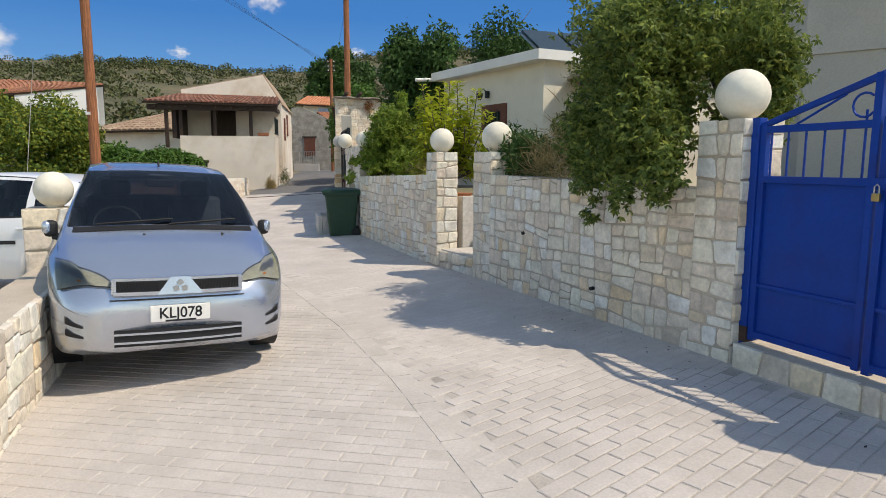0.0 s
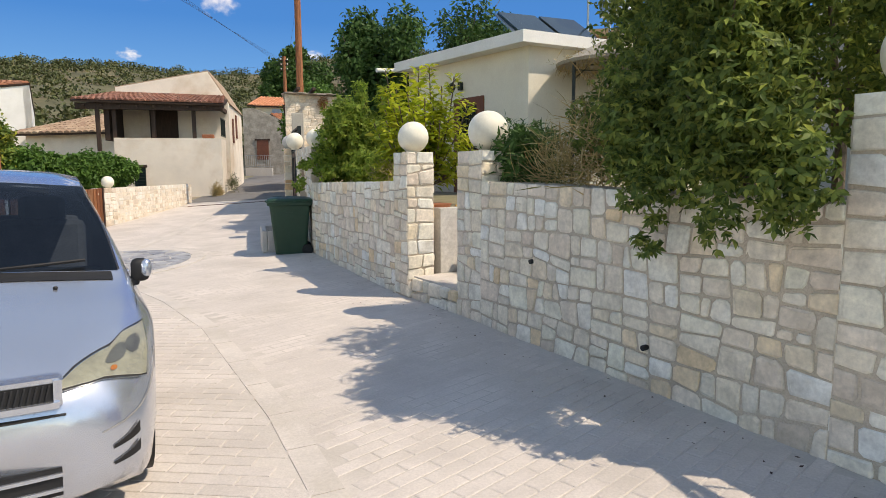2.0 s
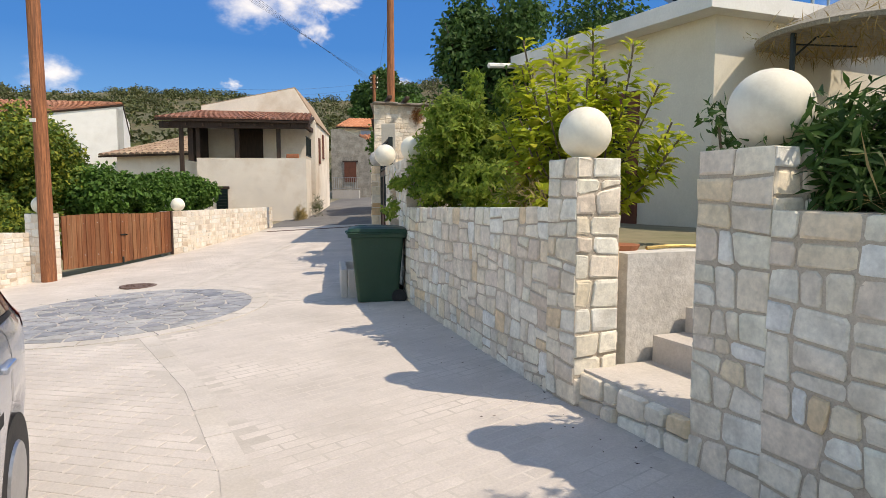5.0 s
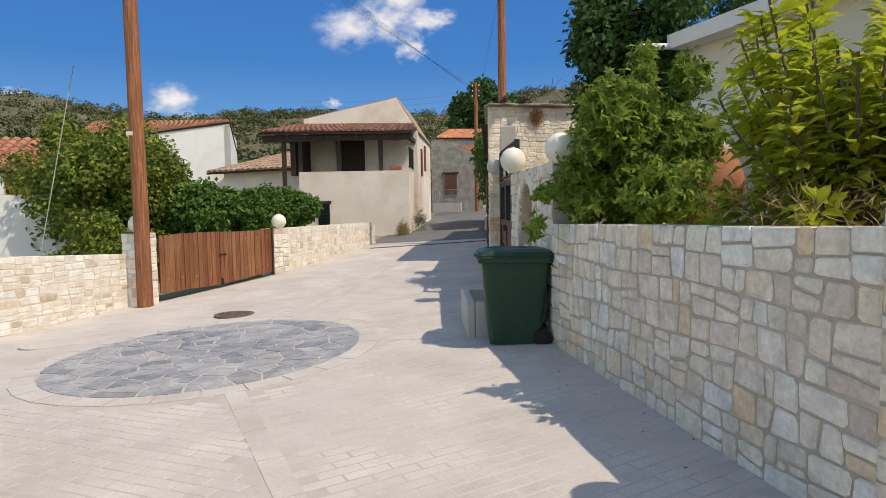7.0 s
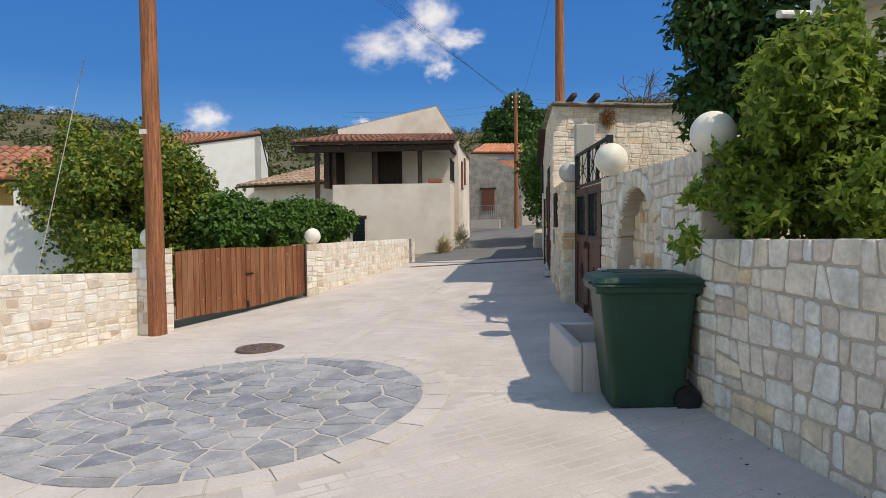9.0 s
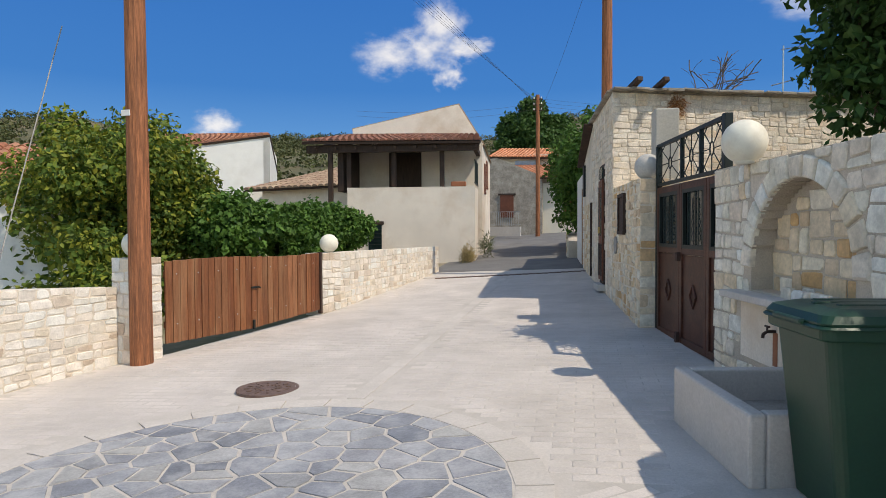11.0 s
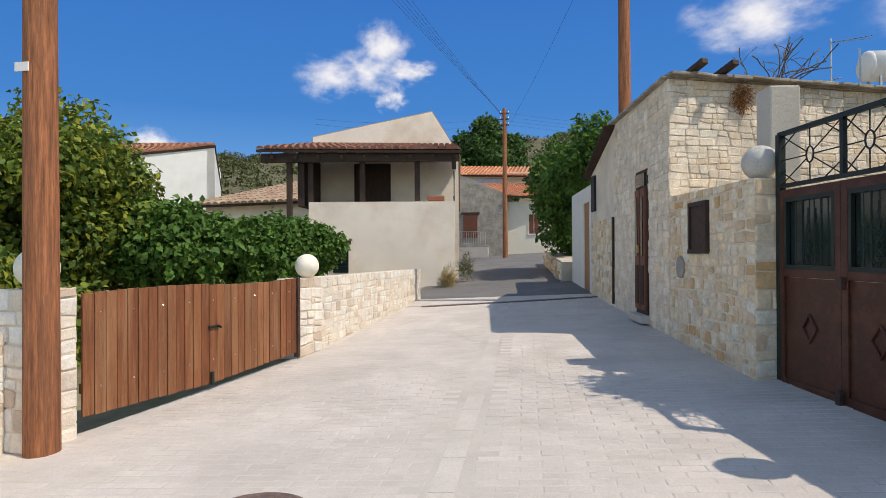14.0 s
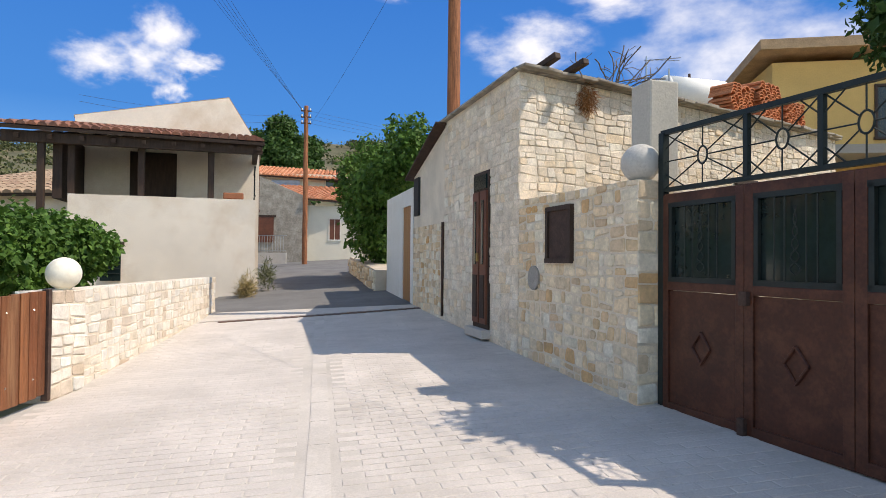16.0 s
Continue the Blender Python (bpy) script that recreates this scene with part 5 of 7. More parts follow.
def white_house():
    """The flat-roofed house above the garden wall."""
    u, n = Vector((-0.525, 0.851)), Vector((-0.851, -0.525))
    v = Vector((0.90, 0.436))
    rz = math.degrees(math.atan2(u.y, u.x))
    c = Vector((2.05, 13.10))
    e = [c, c + u * 3.9, c + u * 3.9 + v * 6, c + v * 6]
    h = part("white_house", prism([tuple(p) for p in e], 0.9, 3.66), M_CREAM)
    tagged(h, "cream flat-roofed house with white fascia above the garden", "house")
    o = [c + n * 0.32 - u * 0.2, c + u * 4.0 + n * 0.32, c + u * 4.0 + v * 6.2, c - u * 0.3 + v * 6.2]
    part("roof_slab", prism([tuple(p) for p in o], 3.66, 3.86), M_WHITE, h, "white painted concrete roof slab")

    def at(s, z, d=0.0):
        p = c + u * s + n * d
        return (p.x, p.y, z)
    dr = part("door", bx(at(1.69, 1.97, 0.0), (0.94, 0.08, 1.90), rz=rz), M_SHUTTER, h, "brown timber door with an iron grille")
    part("door_glass", bx(at(1.69, 2.2, 0.045), (0.55, 0.03, 1.1), rz=rz), M_PANE, dr)
    for k in range(5):
        s = 1.47 + 0.11 * k
        part("grille_bar", cy(at(s, 1.7, 0.075), at(s, 2.8, 0.075), 0.008, seg=5), M_IRON, dr)
    for k in range(4):
        zc = 1.85 + 0.27 * k
        part("grille_scroll", tube([at(1.69 + 0.13 * math.cos(j * 0.5), zc + 0.11 * math.sin(j * 0.5), 0.08) for j in range(14)], 0.007, 5), M_IRON, dr)
    lp = part("wall_lamp", bx(at(1.92, 3.16, 0.05), (0.09, 0.08, 0.16), rz=rz, bevel=0.01), M_IRON, h)
    part("lamp_arm", tube([at(1.92, 3.2, 0.05), at(1.92, 3.28, 0.16), at(1.92, 3.2, 0.26)], 0.012), M_IRON, lp)
    bm = lathe([(0.03, -0.12), (0.07, -0.04), (0.085, 0.02), (0.03, 0.06)], 12)
    bmesh.ops.translate(bm, verts=bm.verts, vec=at(1.92, 3.14, 0.26))
    part("shade", bm, M_IRON, lp)
    part("spout", cy(at(3.95, 3.70, 0.25), at(3.95, 3.66, 0.80), 0.045, seg=10), M_WHITE, h, "white plastic roof spout")
    ac = part("air_conditioner", bx(at(3.2, 2.55, 0.17), (0.66, 0.30, 0.60), rz=rz, bevel=0.02), M_WHITE)
    tagged(ac, "white air conditioner unit on the house wall", "air conditioner")
    part("bracket", bx(at(3.2, 2.235, 0.16), (0.8, 0.32, 0.03), rz=rz), M_STEEL, ac)
    # solar collector on the roof
    sp = thing("solar_collector", (3.0, 15.2, 3.86), 20, "tilted dark solar water heater panel", "solar panel")
    for k in range(2):
        part("panel", bx((-0.5 + 1.0 * k, 0, 0.45), (0.9, 1.7, 0.07), rx=32), M_PANE, sp)
        part("panel_frame", bx((-0.5 + 1.0 * k, 0.02, 0.41), (0.96, 1.76, 0.05), rx=32), M_STEEL, sp)
        part("leg", cy((-0.5 + k, 0.7, 0), (-0.5 + k, 0.7, 0.85), 0.02), M_STEEL, sp)
    tw = thing("tank_tower", (4.5, 15.6, 3.86), 10, "white water tank on a steel frame tower", "water tank")
    for x in (-0.5, 0.5):
        for y in (-0.5, 0.5):
            part("leg", cy((x, y, 0), (x, y, 2.3), 0.025, seg=6), M_STEEL, tw)
    for z in (0.8, 1.5, 2.0):
        part("brace", cy((-0.5, -0.5, z), (0.5, -0.5, z + 0.3), 0.012, seg=5), M_STEEL, tw)
    part("cistern", cy((0, 0, 0.9), (0, 0, 2.2), 0.42, seg=24), M_STEEL, tw)


white_house()


def grey_house():
    h = part("grey_house", prism([(5.1, 9.0), (5.1, 9.9), (9.5, 14.0), (13, 9.0), (11.0, 4.5)], 0.2, 5.2), M_CONCWALL)
    tagged(h, "tall unpainted grey rendered house", "house")
    part("string_course", prism([(5.07, 8.98), (5.07, 9.9), (5.3, 9.9), (11.0, 4.48)], 3.10, 3.2), M_CONCWALL, h)
    part("eave", prism([(5.9, 7.6), (6.8, 9.2), (12, 6), (11.2, 3.6)], 4.0, 4.15), M_RUST, h)


grey_house()


def ochre_house():
    h = thing("ochre_house", (5.6, 27.0, 0.5), -18, "ochre two-storey house with a dark roof edge", "house")
    part("wall", bx((3.5, 4, 2.9), (9.0, 7.0, 5.9)), M_OCHRE, h)
    part("roof", bx((3.5, 4, 6.0), (9.8, 7.8, 0.25), rx=-3), M_EAVE, h, "pale timber roof edge")
    part("balcony", bx((2.0, -0.3, 3.4), (6.0, 1.6, 0.2)), M_GREYBLOCK, h)
    window_unit(h, (1.8, 0.49, 3.9), 0, 0.9, 1.3, M_DARKWOOD, M_PANE)
    far = thing("ochre_cottage", (-16.5, 24.0, 0.0), 30, "ochre cottage with a red tile roof and pale posts", "house")
    part("wall", bx((-3.5, 2, 1.4), (7.0, 4.0, 2.9)), M_OCHRE, far)
    tiled_roof(far, (-7.5, -1.0, 2.7), (0.4, -1.0, 2.7), (-7.5, 2.2, 3.9), (0.4, 2.2, 3.9), 8, 26)
    for k in range(4):
        part("post", bx((-6.8 + 2.2 * k, -0.8, 1.3), (0.14, 0.14, 2.8)), M_WHITE, far)
    w = part("yard_wall", bx((-15.6, 18.8, 0.75), (5.0, 0.25, 2.3), rz=22), M_WHITE)
    tagged(w, "plain white painted yard wall", "wall", kind="structure")


ochre_house()


# ---------------------------------------------------------------- hills
def hill_z(x, y):
    d = math.hypot(x, y)
    az = math.degrees(math.atan2(-x, y))
    rise = max(0.0, d - 70)
    ridge = float(np.interp(az, (-60, -20, -1, 3, 8, 11, 17, 21, 25, 30, 33, 37, 39, 42, 45, 50, 95), (0.13, 0.155, 0.176, 0.174, 0.160, 0.136, 0.135, 0.143, 0.146, 0.141, 0.134, 0.131, 0.134, 0.141, 0.148, 0.143, 0.12)))
    prof = min(1.0, rise / 300.0)
    return prof ** 1.15 * ridge * 370 + noise.noise(Vector((x, y, 0)) / 60) * 2.5 * prof + noise.noise(Vector((x, y, 3)) / 18) * 1.6 * prof


def hills():
    v, f = [], []
    na, nd = 150, 34
    for i in range(na + 1):
        az = math.radians(lerp(-60, 95, i / na))
        for j in range(nd + 1):
            d = lerp(72, 520, (j / nd) ** 1.3)
            x, y = -math.sin(az) * d, math.cos(az) * d
            v.append((x, y, 0.9 + hill_z(x, y) - max(0, d - 390) * 0.25))
    for i in range(na):
        for j in range(nd):
            k = i * (nd + 1) + j
            f.append((k, k + 1, k + nd + 2, k + nd + 1))
    M_HILL = shade("hillside_soil", (0.115, 0.108, 0.052), 0.95, var=0.35, scale=0.06, fine=0.7, bump=0.0, stain=(0.21, 0.155, 0.085), stain_amt=0.8, stain_scale=0.05)
    tagged(raw("hillside", v, f, M_HILL, smooth=True), "scrub-covered dry hillside behind the village", "hill", kind="structure")
    rng = random.Random(77)
    blobs = []
    while len(blobs) < 3000:
        az = math.radians(rng.uniform(-45, 80))
        d = 72 + 320 * rng.random() ** 0.75
        x, y = -math.sin(az) * d, math.cos(az) * d
        if noise.noise(Vector((x, y, 7)) / 25) + rng.uniform(-0.35, 0.5) < 0:
            continue
        r = rng.uniform(0.7, 1.8) * (1.0 + d / 420)
        blobs.append(((x, y, 0.9 + hill_z(x, y) + r * 0.35), (r, r, r * rng.uniform(0.6, 0.95))))
    leaves("hill_scrub", blobs, 130000, 0.95, L_SCRUB, None, 9, 0.1, 0.75, 0.75, kind="stuff")
    tagged(bpy.data.objects["hill_scrub"], "olive-green scrub and small trees on the hill", "shrubs")


hills()


def backdrop():
    """Deep blue sky behind the hills, paler towards the ridge, and its fair-weather clouds."""
    v, f = [], []
    R, na, ne = 1500.0, 40, 16
    for i in range(na + 1):
        az = math.radians(lerp(-58, 66, i / na))
        for j in range(ne + 1):
            el = math.radians(lerp(-2, 34, j / ne))
            v.append((-math.sin(az) * R * math.cos(el), math.cos(az) * R * math.cos(el), R * math.sin(el)))
    for i in range(na):
        for j in range(ne):
            k = i * (ne + 1) + j
            f.append((k, k + 1, k + ne + 2, k + ne + 1))
    m = bpy.data.materials.new("blue_sky")
    m.use_nodes = True
    N, L = m.node_tree.nodes, m.node_tree.links
    N.remove(N["Principled BSDF"])
    tc, sep = N.new("ShaderNodeTexCoord"), N.new("ShaderNodeSeparateXYZ")
    L.new(tc.outputs["Object"], sep.inputs[0])
    mr = N.new("ShaderNodeMapRange")
    mr.inputs["From Max"].default_value = 800.0
    L.new(sep.outputs["Z"], mr.inputs["Value"])
    r = N.new("ShaderNodeValToRGB")
    e = r.color_ramp.elements
    e.new(0.45)
    e[0].position, e[0].color = 0.10, (0.115, 0.305, 0.60, 1)
    e[1].position, e[1].color = 0.40, (0.032, 0.157, 0.46, 1)
    e[2].position, e[2].color = 0.90, (0.012, 0.097, 0.385, 1)
    L.new(mr.outputs[0], r.inputs[0])
    em = N.new("ShaderNodeEmission")
    em.inputs[1].default_value = 0.91
    L.new(r.outputs[0], em.inputs[0])
    L.new(em.outputs[0], N["Material Output"].inputs[0])
    tagged(raw("backdrop", v, f, m, smooth=True), "clear deep blue sky over the hills", "sky", kind="structure")

    cm = bpy.data.materials.new("cloud")
    cm.use_nodes = True
    N, L = cm.node_tree.nodes, cm.node_tree.links
    N.remove(N["Principled BSDF"])
    tc = N.new("ShaderNodeTexCoord")
    inf = N.new("ShaderNodeObjectInfo")
    mp = N.new("ShaderNodeVectorMath")
    mp.operation = "ADD"
    L.new(tc.outputs["Object"], mp.inputs[0])
    sc = N.new("ShaderNodeVectorMath")
    sc.operation = "SCALE"
    sc.inputs[0].default_value = (37.0, 11.0, 5.0)
    L.new(inf.outputs["Random"], sc.inputs["Scale"])
    L.new(sc.outputs[0], mp.inputs[1])
    ns = N.new("ShaderNodeTexNoise")
    ns.inputs["Scale"].default_value, ns.inputs["Detail"].default_value, ns.inputs["Roughness"].default_value = 1.6, 6.0, 0.55
    L.new(mp.outputs[0], ns.inputs["Vector"])
    ln = N.new("ShaderNodeVectorMath")
    ln.operation = "LENGTH"
    L.new(tc.outputs["Object"], ln.inputs[0])

    def calc(op, a, b):
        x = N.new("ShaderNodeMath")
        x.operation = op
        for k, val in enumerate((a, b)):
            if hasattr(val, "is_linked"):
                L.new(val, x.inputs[k])
            else:
                x.inputs[k].default_value = val
        return x.outputs[0]
    fall = calc("SUBTRACT", 1.0, ln.outputs["Value"])
    den = calc("ADD", ns.outputs["Fac"], calc("MULTIPLY", fall, 0.5))
    rr = N.new("ShaderNodeMapRange")
    rr.interpolation_type = "SMOOTHSTEP"
    rr.inputs["From Min"].default_value, rr.inputs["From Max"].default_value, rr.inputs["To Max"].default_value = 0.54, 1.12, 0.86
    L.new(den, rr.inputs["Value"])
    edge = calc("MINIMUM", calc("MULTIPLY", fall, 5.0), 1.0)
    alpha = calc("MULTIPLY", rr.outputs[0], calc("MAXIMUM", edge, 0.0))
    em, tr, mx = N.new("ShaderNodeEmission"), N.new("ShaderNodeBsdfTransparent"), N.new("ShaderNodeMixShader")
    em.inputs[0].default_value, em.inputs[1].default_value = (0.64, 0.66, 0.70, 1), 0.95
    L.new(alpha, mx.inputs[0])
    L.new(tr.outputs[0], mx.inputs[1])
    L.new(em.outputs[0], mx.inputs[2])
    L.new(mx.outputs[0], N["Material Output"].inputs[0])
    for az, el, w, h in ((20.2, 15.3, 6.0, 3.2), (15.7, 17.5, 5.4, 4.0), (17.0, 15.7, 6.4, 3.2), (13.2, 15.9, 4.2, 1.9), (15.2, 13.7, 3.0, 2.2), (35.1, 8.8, 4.4, 2.4), (22.1, 9.0, 1.6, 0.8), (7.6, 9.6, 1.6, 0.8), (-16.0, 18.6, 10.0, 4.6), (-33.0, 17.5, 17.0, 9.0), (-24.0, 22.5, 11.0, 4.0), (-4.0, 23.8, 7.0, 2.6), (46.0, 8.5, 2.4, 1.2)):
        d = 1400.0
        a, b = math.radians(az), math.radians(el)
        p = Vector((-math.sin(a) * math.cos(b), math.cos(a) * math.cos(b), math.sin(b))) * d
        bm = bmesh.new()
        bmesh.ops.create_circle(bm, cap_ends=True, segments=40, radius=1.0)
        ob = part("cloud", bm, cm)
        ob.matrix_basis = look(p, (0, 0, 0)) @ Matrix.Diagonal((d * math.radians(w) * 0.62, d * math.radians(h) * 0.75, 1, 1))
        tagged(ob, "soft white fair-weather cloud in the sky", "cloud", "clouds", "structure")


backdrop()


def tree(name, root, blobs, n, size, mat, label, seed, r0=0.09, droop=0.3, shell=0.5, aspect=0.45, category="tree", trunk=M_BARK, tips=None, spray=1):
    t = thing(name, (0, 0, 0), 0, label, category)
    part("trunk", limbs(root, [b[0] for b in blobs][: (tips or 8)], r0, seed), trunk, t)
    leaves("crown", blobs, n, size, mat, t, seed, droop, shell, aspect, spray=spray)
    return t


def blob_set(c, r, k, seed, small=0.45):
    """Clumps scattered in an ellipsoid, so that the outline is uneven."""
    rng = random.Random(seed)
    out = [(c, tuple(x * 0.62 for x in r))]
    for _ in range(k):
        d = Vector((rng.gauss(0, 1), rng.gauss(0, 1), rng.gauss(0, 1))).normalized()
        s = rng.uniform(0.5, 0.85)
        q = rng.uniform(0.7, 1.2) * small
        out.append(((c[0] + d.x * r[0] * s, c[1] + d.y * r[1] * s, c[2] + d.z * r[2] * s), (r[0] * q, r[1] * q, r[2] * q)))
    return out


# shrubs over the garden wall
sh = blob_set((1.75, 5.85, 2.25), (0.6, 0.95, 0.85), 18, 3, 0.36) + blob_set((2.15, 5.9, 2.75), (0.75, 1.1, 0.75), 10, 4, 0.4) + [((1.95, 7.1, 2.5), (0.5, 0.6, 0.6)), ((1.8, 6.8, 3.0), (0.5, 0.6, 0.5)), ((1.55, 7.2, 1.9), (0.3, 0.4, 0.4)), ((1.75, 5.15, 1.75), (0.3, 0.34, 0.3)), ((1.58, 5.35, 1.62), (0.22, 0.28, 0.24)), ((1.55, 5.75, 1.6), (0.26, 0.5, 0.28)), ((1.5, 6.3, 1.65), (0.26, 0.3, 0.26)), ((1.72, 4.98, 1.45), (0.14, 0.16, 0.2)), ((1.47, 5.08, 1.28), (0.1, 0.12, 0.16)), ((1.32, 5.8, 1.4), (0.13, 0.16, 0.14)), ((1.38, 5.8, 1.07), (0.08, 0.1, 0.08)), ((1.42, 5.8, 1.3), (0.06, 0.07, 0.16)), ((1.75, 4.85, 1.5), (0.16, 0.2, 0.26)), ((1.85, 4.98, 1.6), (0.1, 0.12, 0.16))]
tree("shrub", (2.3, 6.0, 1.1), sh, 64000, 0.056, L_SHRUB, "large green pinnate-leaved shrub hanging over the wall", 61, 0.05, 0.8, 0.4, 0.42, "shrub", spray=5)
sh2 = blob_set((2.95, 6.5, 2.8), (0.75, 0.9, 0.95), 12, 5, 0.36) + blob_set((2.75, 5.5, 2.2), (0.5, 0.5, 0.8), 8, 6, 0.4)
tree("shrub", (2.9, 6.2, 1.1), sh2, 22000, 0.056, L_SHRUB, "tall straggling green shrub behind the gate", 62, 0.05, 0.4, 0.4, 0.40, "shrub", spray=7)
sh3 = blob_set((1.1, 8.2, 1.62), (0.5, 0.55, 0.4), 9, 7, 0.45)
tree("oleander", (1.2, 8.2, 1.1), sh3, 3500, 0.11, L_DARK, "dark narrow-leaved oleander beside the pier", 63, 0.03, 0.2, 0.3, 0.22, "shrub")
# lemon tree
def shoot_tree(name, root, tips, per, size, material, label, seed, category="tree"):
    """A young tree of long whippy shoots, with leaves set along each of them."""
    rng = random.Random(seed)
    t = thing(name, (0, 0, 0), 0, label, category)
    root = Vector(root)
    fork = root + Vector((0.02, 0.0, 0.28))
    bm = tube([root, root.lerp(fork, 0.5) + Vector((0.015, 0.01, 0)), fork], 0.03, 7)
    part("trunk", bm, M_BARK, t)
    pos, fw, nor, size_ = [], [], [], []
    for tip in tips:
        tip = Vector(tip)
        bow = Vector((rng.uniform(-0.1, 0.1), rng.uniform(-0.1, 0.1), 0.0)) + (tip - fork) * 0.17
        pts = []
        for k in range(9):
            f = k / 8
            p = fork.lerp(tip, f) + Vector((bow.x, bow.y, -0.12 * (tip - fork).length)) * (4 * f * (1 - f)) * 0.5
            pts.append(p)
        part("branch", tube(pts, 0.009, 5), M_BARK, t)
        length = (tip - fork).length
        for k in range(int(per * length)):
            f = 0.22 + 0.8 * rng.random() ** 0.8
            q = min(f, 0.999) * 8
            a = pts[int(q)].lerp(pts[min(int(q) + 1, 8)], q - int(q))
            d = (pts[min(int(q) + 1, 8)] - pts[max(int(q) - 1, 0)]).normalized()
            side = d.orthogonal().normalized()
            side.rotate(Matrix.Rotation(rng.uniform(0, 6.2832), 3, d))
            way = (side * 0.8 + d * rng.uniform(0.2, 1.0) + Vector((0, 0, rng.uniform(-0.35, 0.25)))).normalized()
            face = (d * 0.9 - side * 0.4 + Vector((0, 0, 0.5)) + Vector((rng.gauss(0, 0.4), rng.gauss(0, 0.4), rng.gauss(0, 0.3)))).normalized()
            pos.append(a + side * rng.uniform(0.0, 0.05))
            fw.append(way)
            nor.append(face)
            size_.append(size * rng.uniform(0.6, 1.25) * (1.0 if f < 0.9 else 0.75))
    leaf_mesh("crown", np.array(pos), np.array(fw), np.array(nor), np.array(size_), 0.46, material, t)
    return t


rng_l = random.Random(64)
lemon_tips = [(-0.39, 11.1, 2.92), (-0.10, 11.3, 2.90), (0.22, 10.9, 2.95), (0.56, 10.8, 2.80), (0.42, 11.4, 2.75), (0.74, 10.6, 2.42), (0.92, 10.5, 1.98), (0.78, 10.9, 1.72), (-0.48, 11.3, 2.58), (-0.42, 11.1, 1.58),
              (-0.40, 11.5, 2.25), (0.0, 11.6, 2.6), (0.15, 10.7, 2.5), (-0.2, 10.8, 2.4), (-0.35, 10.75, 1.9), (0.35, 10.7, 2.2), (0.1, 11.8, 3.05), (-0.25, 11.9, 2.8), (0.55, 11.3, 2.3), (-0.40, 11.0, 1.75), (-0.5, 11.6, 1.6)]
lemon_tips += [(x + rng_l.uniform(-0.16, 0.16), y + rng_l.uniform(-0.2, 0.2), z - rng_l.uniform(0.1, 0.45)) for x, y, z in lemon_tips]
shoot_tree("lemon_tree", (0.15, 11.0, 1.0), lemon_tips, 80, 0.15, L_LEMON, "yellow-green lemon tree in the garden", 64)
# bush over the second wall
bb = blob_set((-1.0, 13.65, 2.05), (0.82, 0.8, 0.8), 24, 10, 0.33) + [((-1.5, 13.2, 1.5), (0.2, 0.24, 0.2)), ((-0.75, 12.9, 1.6), (0.4, 0.45, 0.35)), ((-1.42, 12.98, 2.12), (0.2, 0.18, 0.22)), ((-1.15, 12.95, 2.35), (0.26, 0.22, 0.3)), ((-1.86, 13.1, 1.62), (0.12, 0.1, 0.1)), ((-1.95, 13.05, 1.3), (0.1, 0.1, 0.13)), ((-0.9, 13.4, 2.85), (0.14, 0.14, 0.25)), ((-0.45, 13.5, 2.75), (0.2, 0.2, 0.2))]
tree("garden_bush", (-0.8, 13.8, 1.0), bb, 30000, 0.075, L_BUSH, "bright green leafy bush over the garden wall", 65, 0.05, 0.5, 0.45, 0.45, "shrub", spray=6)
dk = blob_set((-0.6, 17.0, 3.5), (1.4, 1.15, 1.75), 30, 11, 0.30)
tree("citrus_tree", (-0.5, 17.0, 1.0), dk, 17000, 0.13, L_DARK, "dense dark green citrus tree beside the house", 66, 0.1, 0.3, 0.5, 0.5)
dk2 = blob_set((2.2, 20.5, 4.9), (1.6, 1.3, 1.5), 16, 12, 0.34)
tree("citrus_tree", (2.0, 20.5, 1.0), dk2, 7000, 0.13, L_DARK, "dark green tree behind the house", 67, 0.1, 0.3, 0.5, 0.5)
# west side
tl = blob_set((-12.7, 20.2, 1.75), (2.0, 2.3, 1.95), 40, 13, 0.30) + blob_set((-14.2, 20.6, 2.55), (1.3, 1.3, 1.35), 12, 16, 0.36) + blob_set((-11.3, 18.2, 0.6), (0.9, 1.4, 0.9), 10, 15, 0.4)
tree("mulberry_tree", (-12.4, 19.6, -0.3), tl, 46000, 0.12, L_YELLOW, "broad green tree with yellowing leaves behind the wall", 68, 0.1, 0.35, 0.5, 0.6)
hd = []
for k in range(16):
    f = k / 15
    hd += blob_set((lerp(-10.9, -10.55, f), lerp(20.3, 26.1, f), 1.35 + 0.1 * math.sin(f * 9)), (0.75, 0.55, 0.72), 5, 20 + k, 0.45)
t_h = thing("vine_pergola", (0, 0, 0), 0, "leafy vine covering a pergola behind the plank gate", "hedge")
leaves("vine", hd, 46000, 0.11, L_HEDGE, t_h, 69, 0.5, 0.5, 0.75)
for y in (21.0, 23.2, 25.4):
    part("post", cy((-10.3, y, -0.2), (-10.3, y, 1.3), 0.04, seg=8), M_STEEL, t_h)
tr = blob_set((-4.75, 33.4, 3.2), (1.15, 2.4, 2.4), 26, 40, 0.36) + blob_set((-4.1, 31.0, 4.3), (0.9, 1.3, 1.2), 12, 41, 0.36)
tree("vine_tree", (-4.2, 33.0, 0.4), tr, 20000, 0.15, L_HEDGE, "green vine-hung tree beside the lane", 70, 0.12, 0.4, 0.5, 0.6)
ct = blob_set((-12.5, 78, 11.0), (4.5, 4.5, 4.6), 26, 42, 0.34)
